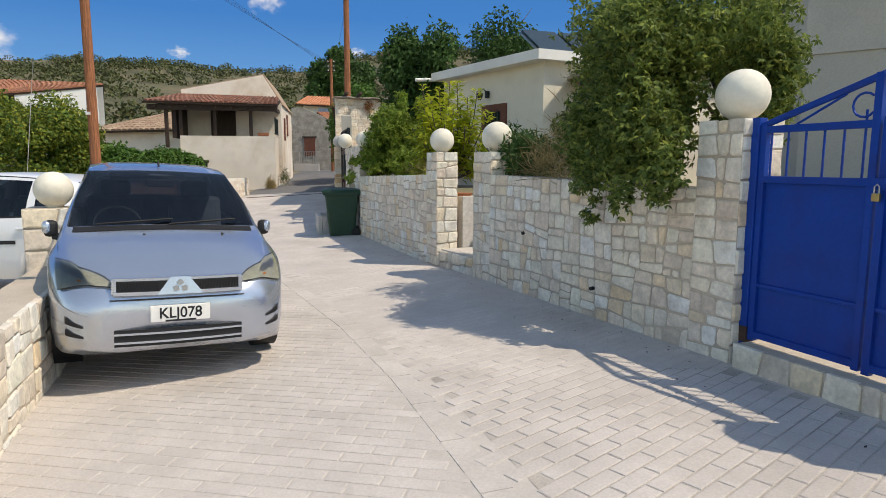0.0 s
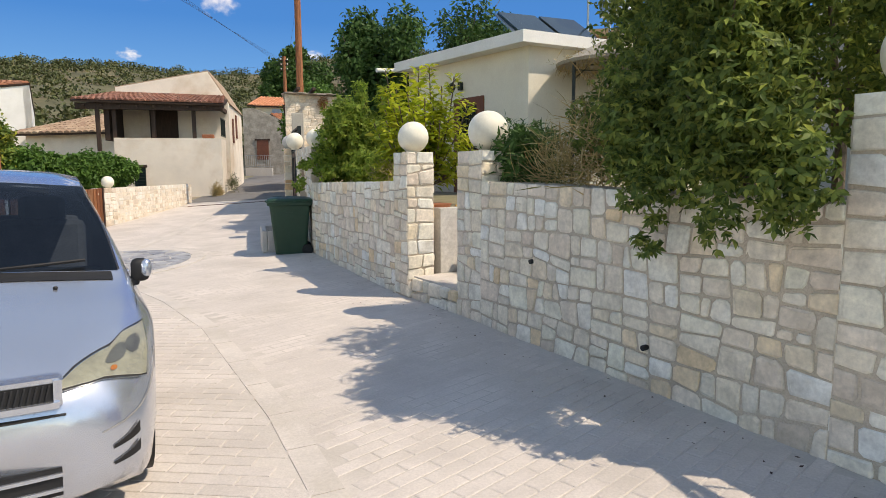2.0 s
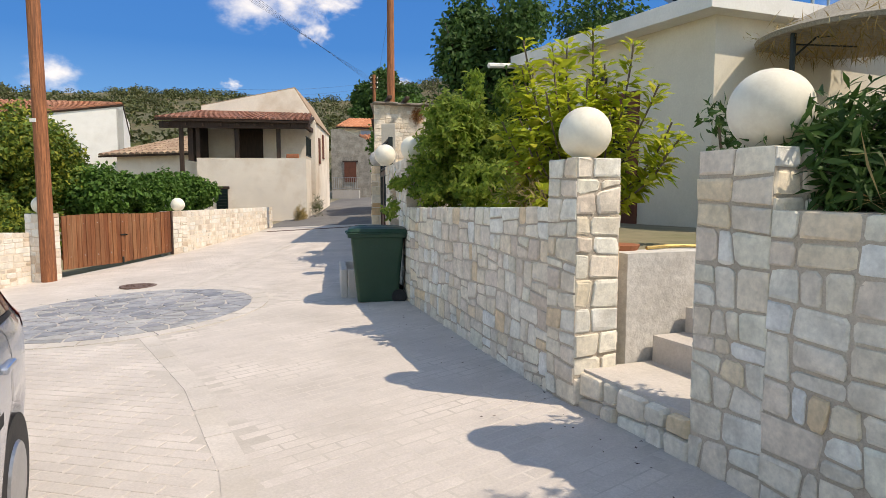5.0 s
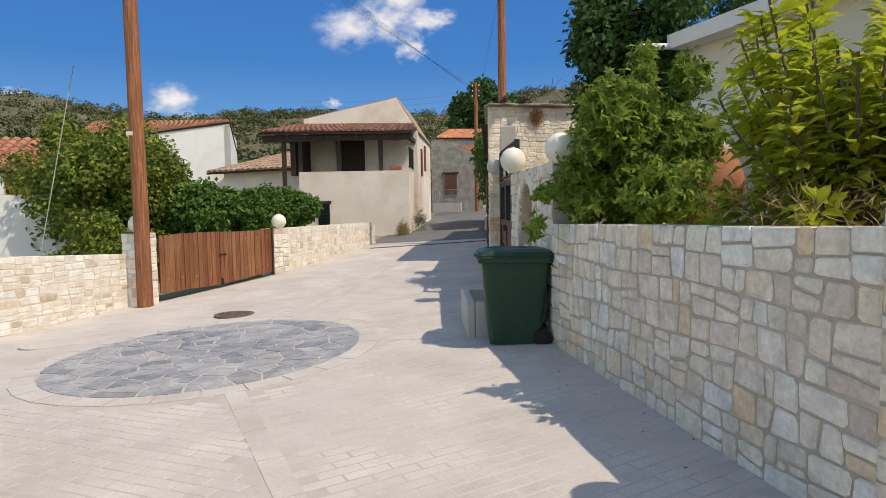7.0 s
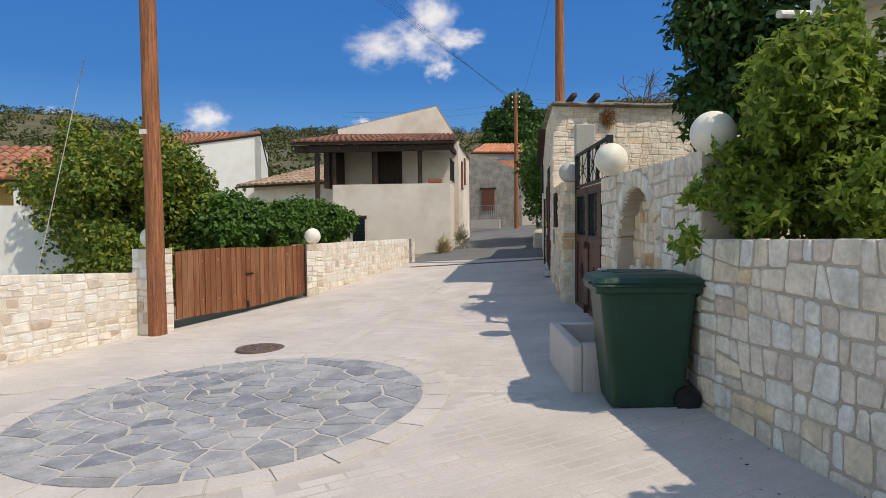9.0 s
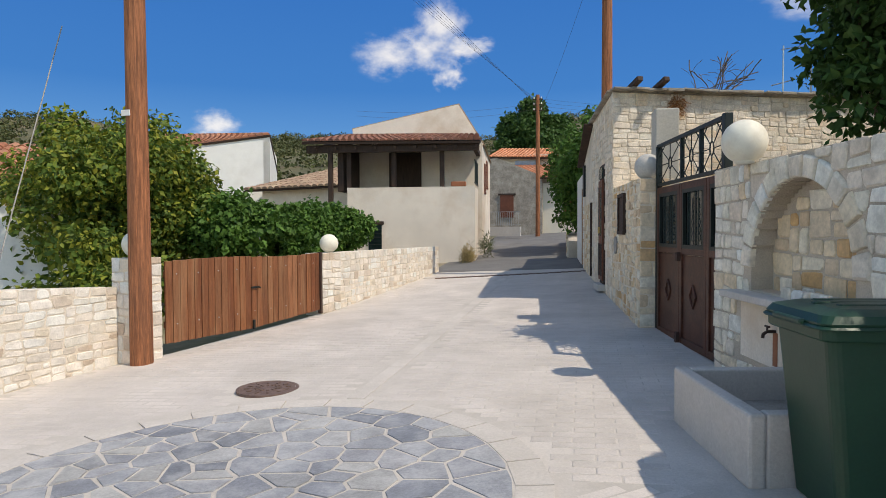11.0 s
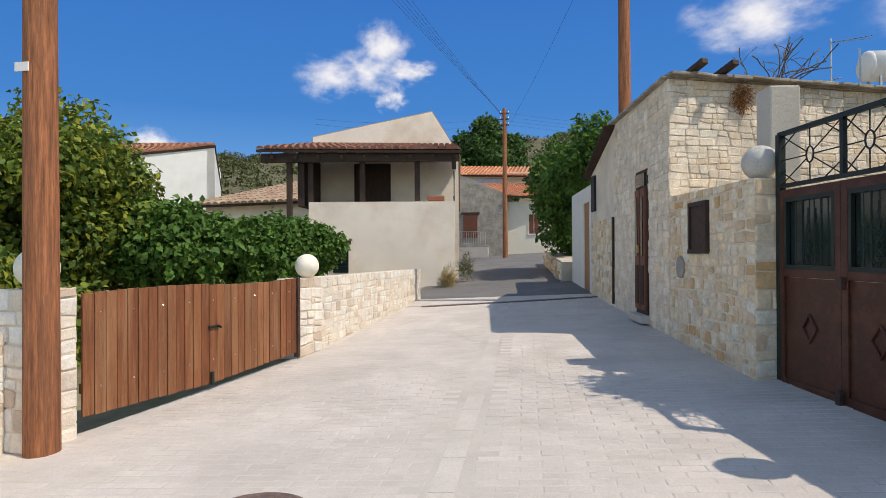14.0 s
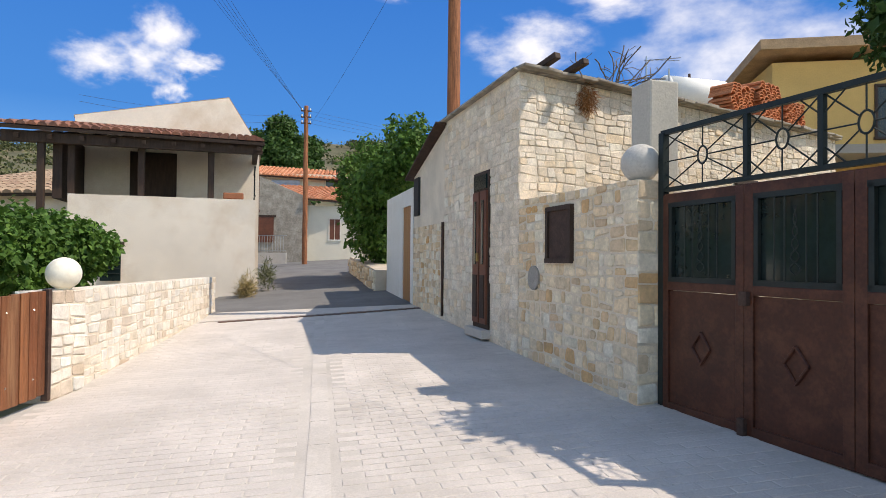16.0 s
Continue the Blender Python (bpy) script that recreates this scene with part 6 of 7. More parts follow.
tree("carob_tree", (-12.5, 78, 2.0), ct, 36000, 0.42, L_DARK, "round dark green carob tree on the slope", 71, 0.4, 0.2, 0.6, 0.6)


# ---------------------------------------------------------------- poles and wires
def pole(at, top, r0, r1, label, cross=0):
    p = thing("utility_pole", at, 0, label, "pole", "wooden utility poles")
    part("shaft", cy((0, 0, -0.3), (top[0], top[1], top[2] - at[2]), r0, r1, 20), M_POLE, p)
    z = top[2] - at[2]
    for k in range(cross):
        part("insulator_arm", bx((top[0], top[1] - 0.05, z - 0.25 - 0.3 * k), (0.5, 0.06, 0.06)), M_DARKWOOD, p)
        for s in (-0.2, 0.2):
            part("insulator", cy((top[0] + s, top[1] - 0.05, z - 0.22 - 0.3 * k), (top[0] + s, top[1] - 0.05, z - 0.12 - 0.3 * k), 0.03, seg=8), M_WHITE, p)
    return p


p1 = pole((-9.09, 16.44, -0.22), (-0.02, 0.0, 8.2), 0.135, 0.105, "tall red-brown wooden utility pole beside the lane")
part("number_plate", bx((-0.05, -0.135, 3.05), (0.12, 0.012, 0.07)), M_WHITE, p1, "small white tag")
p2 = pole((-3.74, 24.95, 0.4), (0.0, 0.0, 9.3), 0.14, 0.10, "tall wooden utility pole behind the stone house")
p3 = pole((-7.75, 44.6, 1.1), (0.0, 0.0, 8.75), 0.13, 0.10, "wooden utility pole with insulators beside the grey house", 3)


def cable(a, b, sag, name="overhead_cable", r=0.0045):
    a, b = Vector(a), Vector(b)
    pts = [a.lerp(b, k / 14) - Vector((0, 0, sag * 4 * (k / 14) * (1 - k / 14))) for k in range(15)]
    return tagged(part(name, tube(pts, r, 5), M_CABLE), "thin black overhead cable between poles", "cable", "overhead cables")


for k in range(5):
    cable((-7.95 + 0.1 * k, 44.55, 8.6 - 0.16 * k), (-13.4 + 0.35 * k, 4.0, 10.2 + 0.1 * k), 0.3)
cable((-7.75, 44.5, 8.3), (-14.0, 34.5, 6.4), 0.25)
cable((-7.75, 44.5, 8.0), (-14.0, 34.5, 6.2), 0.3)
cable((-7.7, 44.5, 7.6), (-3.57, 25.3, 9.0), 0.3)
for k in range(4):
    cable((-7.6, 44.5, 8.5 - 0.2 * k), (10.0, 60.0, 9.6 - 0.2 * k), 0.3)
cable((-3.55, 25.25, 9.1), (1.5, 14.0, 8.0), 0.3)


# ---------------------------------------------------------------- wheeled bin
def loft(rings, closed=True, caps=True):
    """A skin over rings of equal point counts."""
    bm = bmesh.new()
    vs = [[bm.verts.new(p) for p in r] for r in rings]
    n = len(rings[0])
    for a, b in zip(vs[:-1], vs[1:]):
        for k in range(n if closed else n - 1):
            bm.faces.new((a[k], a[(k + 1) % n], b[(k + 1) % n], b[k]))
    if caps:
        bm.faces.new(vs[0][::-1])
        bm.faces.new(vs[-1])
    return bm


def rrect(hx, hy, z, r, cx=0.0, k=4):
    pts = []
    for sx, sy, a0 in ((1, 1, 0), (-1, 1, 90), (-1, -1, 180), (1, -1, 270)):
        for i in range(k + 1):
            a = math.radians(a0 + 90 * i / k)
            pts.append((cx + sx * (hx - r) + r * math.cos(a), sy * (hy - r) + r * math.sin(a), z))
    return pts


def wheelie_bin():
    b = thing("wheelie_bin", (-2.235, 13.60, -0.01), 11, "dark green plastic wheelie bin, closed, against the wall", "bin")
    part("body", loft([rrect(0.27, 0.235, 0.03, 0.04), rrect(0.29, 0.245, 0.2, 0.05), rrect(0.355, 0.28, 0.90, 0.05), rrect(0.365, 0.285, 0.93, 0.05)]), M_GREEN, b, smooth=False)
    part("rim", loft([rrect(0.385, 0.305, 0.90, 0.05), rrect(0.395, 0.315, 0.91, 0.05), rrect(0.395, 0.315, 0.955, 0.05), rrect(0.38, 0.30, 0.96, 0.05)]), M_GREEN, b)
    ld = part("lid", loft([rrect(0.40, 0.32, 0.962, 0.06), rrect(0.405, 0.325, 0.985, 0.06), rrect(0.385, 0.305, 1.02, 0.07), rrect(0.30, 0.235, 1.045, 0.08), rrect(0.14, 0.1, 1.055, 0.08)]), M_GREEN, b, "green domed lid")
    for y in (-0.12, 0.0, 0.12):
        part("lid_ridge", bx((-0.05, y, 1.046), (0.5 - abs(y), 0.045, 0.022), bevel=0.008), M_GREEN, ld)
    part("lid_lip", loft([rrect(0.41, 0.33, 0.952, 0.06), rrect(0.418, 0.338, 0.962, 0.06), rrect(0.41, 0.33, 0.972, 0.06)]), M_GREEN, ld)
    part("lid_grip", bx((-0.405, 0, 0.975), (0.05, 0.30, 0.025), bevel=0.01), M_GREEN, ld)
    for y in (-0.2, 0.2):
        part("bracket", bx((0.39, y, 0.99), (0.14, 0.05, 0.05), bevel=0.01), M_GREEN, b)
    part("handle", cy((0.43, -0.25, 1.0), (0.43, 0.25, 1.0), 0.018, seg=10), M_GREEN, b)
    for y in (-0.255, 0.255):
        w = part("wheel", cy((0.29, y - 0.025, 0.10), (0.29, y + 0.025, 0.10), 0.10, seg=24), M_BLACK, b, "black rubber wheel")
        part("hub", cy((0.29, y - 0.03, 0.10), (0.29, y + 0.03, 0.10), 0.04, seg=14), M_DARK, w)
    part("axle", cy((0.29, -0.25, 0.10), (0.29, 0.25, 0.10), 0.012, seg=8), M_STEEL, b)
    part("embossed_plate", bx((-0.02, -0.272, 0.80), (0.13, 0.008, 0.05), bevel=0.003, rx=-4), M_GREEN, b)


wheelie_bin()


# ---------------------------------------------------------------- parked cars
def curve(xs_, ys_):
    def f(s):
        if s <= xs_[0]:
            return ys_[0]
        if s >= xs_[-1]:
            return ys_[-1]
        k = max(i for i in range(len(xs_)) if xs_[i] <= s)
        k = min(k, len(xs_) - 2)
        h = xs_[k + 1] - xs_[k]
        t = (s - xs_[k]) / h

        def m(i):
            if i == 0 or i == len(xs_) - 1:
                j = min(i, len(xs_) - 2)
                return (ys_[j + 1] - ys_[j]) / (xs_[j + 1] - xs_[j])
            d0, d1 = (ys_[i] - ys_[i - 1]) / (xs_[i] - xs_[i - 1]), (ys_[i + 1] - ys_[i]) / (xs_[i + 1] - xs_[i])
            return 0.0 if d0 * d1 <= 0 else 2 * d0 * d1 / (d0 + d1)
        return ((2 * t ** 3 - 3 * t ** 2 + 1) * ys_[k] + (t ** 3 - 2 * t ** 2 + t) * h * m(k) + (-2 * t ** 3 + 3 * t ** 2) * ys_[k + 1] + (t ** 3 - t ** 2) * h * m(k + 1))
    return f


C_TOP = curve([0.0, 0.03, 0.12, 0.35, 0.65, 0.93, 1.0, 1.3, 1.72, 1.95, 2.4, 3.0, 3.45, 3.7, 3.87], [0.58, 0.66, 0.735, 0.83, 0.915, 0.985, 1.01, 1.24, 1.475, 1.52, 1.545, 1.52, 1.44, 1.15, 0.70])
C_BELT = curve([0.0, 0.12, 0.45, 0.95, 2.0, 3.2, 3.7, 3.87], [0.54, 0.62, 0.77, 0.90, 0.95, 1.0, 0.98, 0.65])
C_WIDE = curve([0.0, 0.03, 0.10, 0.25, 0.5, 0.8, 3.2, 3.6, 3.8, 3.87], [0.48, 0.60, 0.70, 0.775, 0.825, 0.845, 0.845, 0.80, 0.70, 0.60])
C_ROOF = curve([0.0, 0.12, 0.5, 0.95, 1.3, 1.72, 3.2, 3.6, 3.87], [0.40, 0.55, 0.66, 0.72, 0.665, 0.575, 0.56, 0.52, 0.45])
AXLES, R_ARCH = (0.78, 3.28), 0.345


def car_bottom(s):
    z = 0.20 if 0.12 < s < 3.75 else 0.24
    for a in AXLES:
        if abs(s - a) < R_ARCH:
            z = max(z, 0.27 + math.sqrt(R_ARCH ** 2 - (s - a) ** 2))
    return z


def car_ring(s):
    """Half section of the body at s metres behind the front bumper: points (x, z) from the floor to the roof's middle."""
    w, top, belt, rf, zb = C_WIDE(s), C_TOP(s), C_BELT(s), C_ROOF(s), car_bottom(s)
    belt = min(belt, top - 0.02)
    zb = min(zb, belt - 0.08)
    mid = lerp(zb, belt, 0.5)
    edge = top - (0.05 if s > 1.72 else 0.03)
    edge = max(edge, belt + 0.008)
    return [(0, zb), (w * 0.8, zb), (w * 0.975, zb + 0.03), (w, lerp(zb, mid, 0.7)), (w * 0.998, lerp(mid, belt, 0.5)), (w * 0.975, belt - 0.035), (w * 0.94, belt),
            (lerp(w * 0.94, rf + 0.03, 0.5) + 0.008, lerp(belt, edge, 0.5)), (rf + 0.03, lerp(belt, edge, 0.93)), (rf, edge + 0.012), (rf * 0.75, top - 0.012), (rf * 0.4, top - 0.003), (0, top)]


def car_pt(s, q, side=1, lift=0.0):
    r = car_ring(s)
    k = min(int(q), len(r) - 2)
    f = q - k
    x, z = lerp(r[k][0], r[k + 1][0], f), lerp(r[k][1], r[k + 1][1], f)
    tx, tz = r[k + 1][0] - r[k][0], r[k + 1][1] - r[k][1]
    ln = math.hypot(tx, tz) or 1
    ny = -0.8 if s < 0.3 else (-0.25 if s < 1.75 else 0.0)
    return (side * (x + lift * tz / ln), s + ny * lift, z - lift * tx / ln)


def car_patch(s_of, q_of, nu, nv, side, lift):
    """A skin lifted off the body: s_of(u, v), q_of(u, v) name the place for u, v from 0 to 1."""
    bm = bmesh.new()
    g = [[bm.verts.new(car_pt(s_of(i / nu, j / nv), q_of(i / nu, j / nv), side, lift)) for j in range(nv + 1)] for i in range(nu + 1)]
    for i in range(nu):
        for j in range(nv):
            bm.faces.new((g[i][j], g[i + 1][j], g[i + 1][j + 1], g[i][j + 1]))
    return bm


def parked_car(front, rz, paint, label, plate=True, lift=0.045):
    c = thing("parked_car", (front[0], front[1], ground_z(front[0], front[1] + 1) + lift), rz, label, "car", "parked cars")
    ss = sorted({0.0, 0.015, 0.03, 0.06, 0.1, 0.15, 0.2, 0.27, 0.35, *[0.42 + 0.0515 * k for k in range(67)], 3.87, 0.95, 1.0, 1.72})
    rings = [car_ring(s) for s in ss]
    n = len(rings[0])
    paint_bm, glass = bmesh.new(), {}
    grid = {}

    def vert(bm, i, j, sd, key):
        k = (key, i, j, sd if rings[i][j][0] > 1e-6 else 1)
        if k not in grid:
            x, z = rings[i][j]
            grid[k] = bm.verts.new((k[3] * x, ss[i], z))
        return grid[k]

    def pane_of(s, j):
        if j >= 9 and 1.02 < s < 1.70:
            return "windscreen"
        if j >= 10 and 3.48 < s < 3.70:
            return "rear_window"
        if j in (6, 7) and s > 1.28:
            if 1.42 < s < 2.22:
                return "front_side_window"
            if 2.32 < s < 3.02:
                return "rear_side_window"
            if 3.12 < s < 3.38:
                return "quarter_window"
        return None
    for i in range(len(ss) - 1):
        sm = (ss[i] + ss[i + 1]) / 2
        for j in range(n - 1):
            p = pane_of(sm, j)
            for sd in (1, -1):
                key = p if p in (None, "windscreen", "rear_window") else (p, sd)
                bm = paint_bm if p is None else glass.setdefault(key, bmesh.new())
                vs = []
                for a, b in ((i, j), (i + 1, j), (i + 1, j + 1), (i, j + 1)):
                    v = vert(bm, a, b, sd, key)
                    if v not in vs:
                        vs.append(v)
                if len(vs) >= 3:
                    try:
                        bm.faces.new(vs)
                    except ValueError:
                        pass
    front_ring = [grid[(None, 0, j, sd if rings[0][j][0] > 1e-6 else 1)] for sd in (1, -1) for j in (range(n) if sd == 1 else range(n - 2, 0, -1))]
    paint_bm.faces.new(front_ring)
    back_ring = [grid[(None, len(ss) - 1, j, sd if rings[-1][j][0] > 1e-6 else 1)] for sd in (1, -1) for j in (range(n) if sd == 1 else range(n - 2, 0, -1))]
    paint_bm.faces.new(back_ring)
    part("body", paint_bm, paint, c, smooth=True)
    for key, bm in glass.items():
        ob = part(key if isinstance(key, str) else key[0], bm, M_GLASS, c, smooth=True)
        ob.visible_shadow = False
    part("underbody", bx((0, 1.95, 0.36), (1.30, 3.4, 0.28)), M_DARK, c)
    # wheels
    for y in AXLES:
        for sd in (1, -1):
            wh = part("wheel", cy((sd * 0.63, y, 0.29), (sd * 0.815, y, 0.29), 0.292, seg=36), M_BLACK, c, "black rubber tyre", smooth=False)
            part("rim", cy((sd * 0.80, y, 0.29), (sd * 0.826, y, 0.29), 0.19, 0.17, 24), M_STEEL, wh, "silver wheel cover")
    # lamps
    for sd in (1, -1):
        def lamp_s(u, v):
            return lerp(lerp(0.05, 0.24, u), lerp(0.10, 0.58, u ** 0.8), v)

        def lamp_q(u, v):
            return lerp(lerp(9.95, 5.2, u ** 0.8), lerp(9.75, 6.3, u ** 1.15), v)
        lamp = part("headlight", car_patch(lamp_s, lamp_q, 18, 12, sd, 0.016), M_LENS, c, "cloudy clear headlight", smooth=True)
        part("lamp_housing", car_patch(lamp_s, lamp_q, 18, 12, sd, 0.007), M_LAMPBOX, lamp)
        part("lamp_gap", car_patch(lambda u, v: lamp_s(u, 1.0) + 0.007 * v, lambda u, v: lamp_q(u, 1.0) + 0.05 * v, 18, 1, sd, 0.012), M_DARK, lamp)
        part("lamp_gap", car_patch(lambda u, v: lamp_s(u, 0.0) - 0.006 * v, lambda u, v: lamp_q(u, 0.0) - 0.05 * v, 18, 1, sd, 0.012), M_DARK, lamp)
        for u0, v0, r, mt in ((0.42, 0.55, 0.16, M_STEEL), (0.70, 0.62, 0.13, M_STEEL), (0.42, 0.18, 0.04, M_AMBER)):
            part("reflector", car_patch(lambda u, v: lamp_s(u0 + r * u * math.cos(6.2832 * v), v0 + 1.5 * r * u * math.sin(6.2832 * v)), lambda u, v: lamp_q(u0 + r * u * math.cos(6.2832 * v), v0 + 1.5 * r * u * math.sin(6.2832 * v)), 3, 18, sd, 0.011), mt, lamp)
    # grille, emblem and slots
    def front_y(x, z):
        """Where the nose is, x from the middle and z up."""
        ax = abs(x)
        base = 0.0 + 0.16 * ax ** 2 + (0.55 * max(0, ax - 0.5) ** 2)
        return base + max(0.0, z - 0.60) * 0.35 - 0.02
    def bar(name, x0, x1, z, h, mat_, d=0.02, parent=None, lab=""):
        k = 10
        pts = [lerp(x0, x1, i / k) for i in range(k + 1)]
        rings_ = [[(x, front_y(x, z) - d, z - h / 2), (x, front_y(x, z) + 0.05, z - h / 2), (x, front_y(x, z) + 0.05, z + h / 2), (x, front_y(x, z) - d, z + h / 2)] for x in pts]
        return part(name, loft(rings_), mat_, parent or c, lab)
    gr = bar("grille", -0.40, 0.40, 0.690, 0.075, M_BLACK, 0.022, None, "black grille with a bright surround")
    bar("surround", -0.42, 0.42, 0.735, 0.022, paint, 0.034, gr)
    bar("surround", -0.42, 0.42, 0.645, 0.024, paint, 0.034, gr)
    for sd in (1, -1):
        bar("surround", sd * 0.40, sd * 0.43, 0.69, 0.10, paint, 0.032, gr)
        for k in range(13):
            part("grille_slat", bx((sd * (0.14 + 0.02 * k), front_y(0.14 + 0.02 * k, 0.69) - 0.026, 0.69), (0.006, 0.012, 0.065), ry=sd * 14), M_DARK, gr)
    em = part("emblem", loft([[(-0.06, -0.012 + k, 0.755), (0.06, -0.012 + k, 0.755), (0.15, -0.03 + k, 0.635), (-0.15, -0.03 + k, 0.635)] for k in (-0.018, 0.05)]), paint, c, "bright emblem on a tapered nose plate")
    for ang in (90, 210, 330):
        a = math.radians(ang)
        part("emblem_piece", bx((0.032 * math.cos(a), -0.045, 0.69 + 0.028 * math.sin(a)), (0.034, 0.012, 0.034), ry=45 + (0 if ang == 90 else 30)), M_STEEL, em)
    lg = bar("lower_grille", -0.42, 0.42, 0.335, 0.115, M_BLACK, 0.012, None, "black lower grille")
    for z in (0.305, 0.365):
        bar("grille_bar", -0.42, 0.42, z, 0.014, paint, 0.024, lg)
    for sd in (1, -1):
        for q0 in (2.95, 3.5):
            part("fog_slot", car_patch(lambda u, v: lerp(0.03, 0.11, u), lambda u, v: q0 + lerp(0.0, 0.12 + 0.22 * u, v), 8, 3, sd, 0.005), M_BLACK, c)
    # bumper crease and bonnet gap
    for sd in (1, -1):
        part("bonnet_gap", car_patch(lambda u, v: lerp(0.055, 0.075, u) + 0.006 * v, lambda u, v: lerp(11.2, 10.35, u), 6, 1, sd, 0.004), M_DARK, c)
        part("fender_gap", car_patch(lambda u, v: lerp(0.68, 0.99, u), lambda u, v: lerp(6.9, 7.3, u) + 0.06 * v, 8, 1, sd, 0.003), M_DARK, c)
        part("bumper_line", car_patch(lambda u, v: lerp(0.02, 0.62, u), lambda u, v: lerp(4.42, 4.5, v) - 0.2 * u, 16, 1, sd, 0.004), M_LINE, c)
    bar("bumper_crease", -0.44, 0.44, 0.600, 0.005, M_DARK, 0.012)
    if plate:
        pl = part("number_plate", bx((0.0, -0.035, 0.50), (0.39, 0.016, 0.115), bevel=0.004), M_WHITE, c, "white number plate")
        cu = bpy.data.curves.new("plate_text", "FONT")
        cu.body, cu.size, cu.align_x, cu.align_y, cu.extrude, cu.offset = "KLJ078", 0.105, "CENTER", "CENTER", 0.001, 0.0015
        tx = new("plate_letters", cu)
        dg = bpy.context.evaluated_depsgraph_get()
        me = bpy.data.meshes.new_from_object(tx.evaluated_get(dg))
        bpy.data.objects.remove(tx)
        me.materials.clear()
        me.materials.append(M_BLACK)
        me.transform(Matrix.Diagonal((0.93, 1, 1, 1)))
        lt = new("plate_letters", me)
        lt.parent = pl
        lt.matrix_basis = pose(0, -0.0445, 0.50, 90, 0, 0)
        part("plate_clip", bx((0, -0.043, 0.449), (0.2, 0.008, 0.012)), M_BLACK, pl)
    # mirrors, wipers, aerial, handles
    for sd in (1, -1):
        mr = part("mirror", bx((sd * 0.845, 1.24, 0.985), (0.10, 0.08, 0.135), bevel=0.033), M_BLACK, c, "black mirror housing with a silver cap", smooth=True)
        part("mirror_cap", bx((sd * 0.872, 1.237, 0.995), (0.065, 0.092, 0.108), bevel=0.03), paint, mr, "silver mirror cap", smooth=True)
        part("mirror_glass", bx((sd * 0.845, 1.282, 0.985), (0.08, 0.01, 0.10), bevel=0.004), M_STEEL, mr)
        part("mirror_arm", bx((sd * 0.81, 1.25, 0.92), (0.06, 0.06, 0.05), bevel=0.012), M_BLACK, mr)
        for y in (2.12, 3.0):
            part("door_handle", bx((sd * 0.85, y, 0.86), (0.03, 0.16, 0.03), bevel=0.01), paint, c)
        for y in (1.32, 2.27, 3.08):
            part("door_gap", car_patch(lambda u, v: y + 0.006 * u, lambda u, v: lerp(2.3, 6.0, v), 1, 12, sd, 0.002), M_BLACK, c)
        part("sill_trim", car_patch(lambda u, v: lerp(1.2, 2.9, u), lambda u, v: lerp(3.6, 3.75, v), 12, 1, sd, 0.006), M_DARK, c)
        part("window_seal", car_patch(lambda u, v: lerp(1.25, 3.4, u), lambda u, v: lerp(5.9, 6.08, v), 24, 1, sd, 0.004), M_BLACK, c)
        part("roof_rail", car_patch(lambda u, v: lerp(1.05, 3.3, u), lambda u, v: lerp(8.72, 8.95, v), 24, 1, sd, 0.003), M_BLACK, c)
        part("tail_light", car_patch(lambda u, v: lerp(3.55, 3.8, u), lambda u, v: lerp(4.6, 7.5, v), 6, 6, sd, 0.006), shade("tail_lamp", (0.35, 0.02, 0.02), 0.2), c, "red tail lamp")
    part("cowl", car_patch(lambda u, v: lerp(0.955, 1.03, u), lambda u, v: lerp(9.2, 12.0, v), 2, 8, 1, 0.004), M_BLACK, c)
    part("cowl", car_patch(lambda u, v: lerp(0.955, 1.03, u), lambda u, v: lerp(9.2, 12.0, v), 2, 8, -1, 0.004), M_BLACK, c)
    for x0, x1 in ((-0.52, 0.05), (0.02, 0.56)):
        part("wiper", tube([(x0, 1.02, 1.035), (lerp(x0, x1, 0.5), 1.03, 1.055), (x1, 1.06, 1.075)], 0.009, 6), M_BLACK, c)
    part("aerial", cy((0, 1.80, 1.51), (0, 1.84, 1.56), 0.01, 0.006, 8), M_BLACK, c)
    for x in (-0.18, 0.42):
        part("washer_jet", ball(bmesh.new(), (x, 0.86, 0.965), 0.012, (1, 1, 0.7), 8, 6), M_BLACK, c)
    # cabin
    part("dashboard", bx((0, 1.25, 0.92), (1.35, 0.5, 0.14), bevel=0.04), M_DARK, c)
    for x in (-0.36, 0.36):
        st = part("seat", bx((x, 2.15, 0.85), (0.5, 0.16, 0.75), rx=-14, bevel=0.05), M_SEAT, c, "dark fabric front seat")
        part("headrest", bx((x, 2.27, 1.28), (0.27, 0.1, 0.18), rx=-10, bevel=0.04), M_SEAT, st)
    part("rear_seat", bx((0, 3.0, 0.85), (1.2, 0.16, 0.7), rx=-14, bevel=0.05), M_SEAT, c)
    ring = [(-0.36 + 0.19 * math.cos(k * 0.33), 1.52 + 0.07 * math.sin(k * 0.33), 0.98 + 0.16 * math.sin(k * 0.33)) for k in range(20)]
    part("steering_wheel", tube(ring, 0.016, 8), M_BLACK, c)
    part("rear_mirror", bx((0, 1.62, 1.36), (0.24, 0.03, 0.07), bevel=0.012), M_DARK, c)
    return c


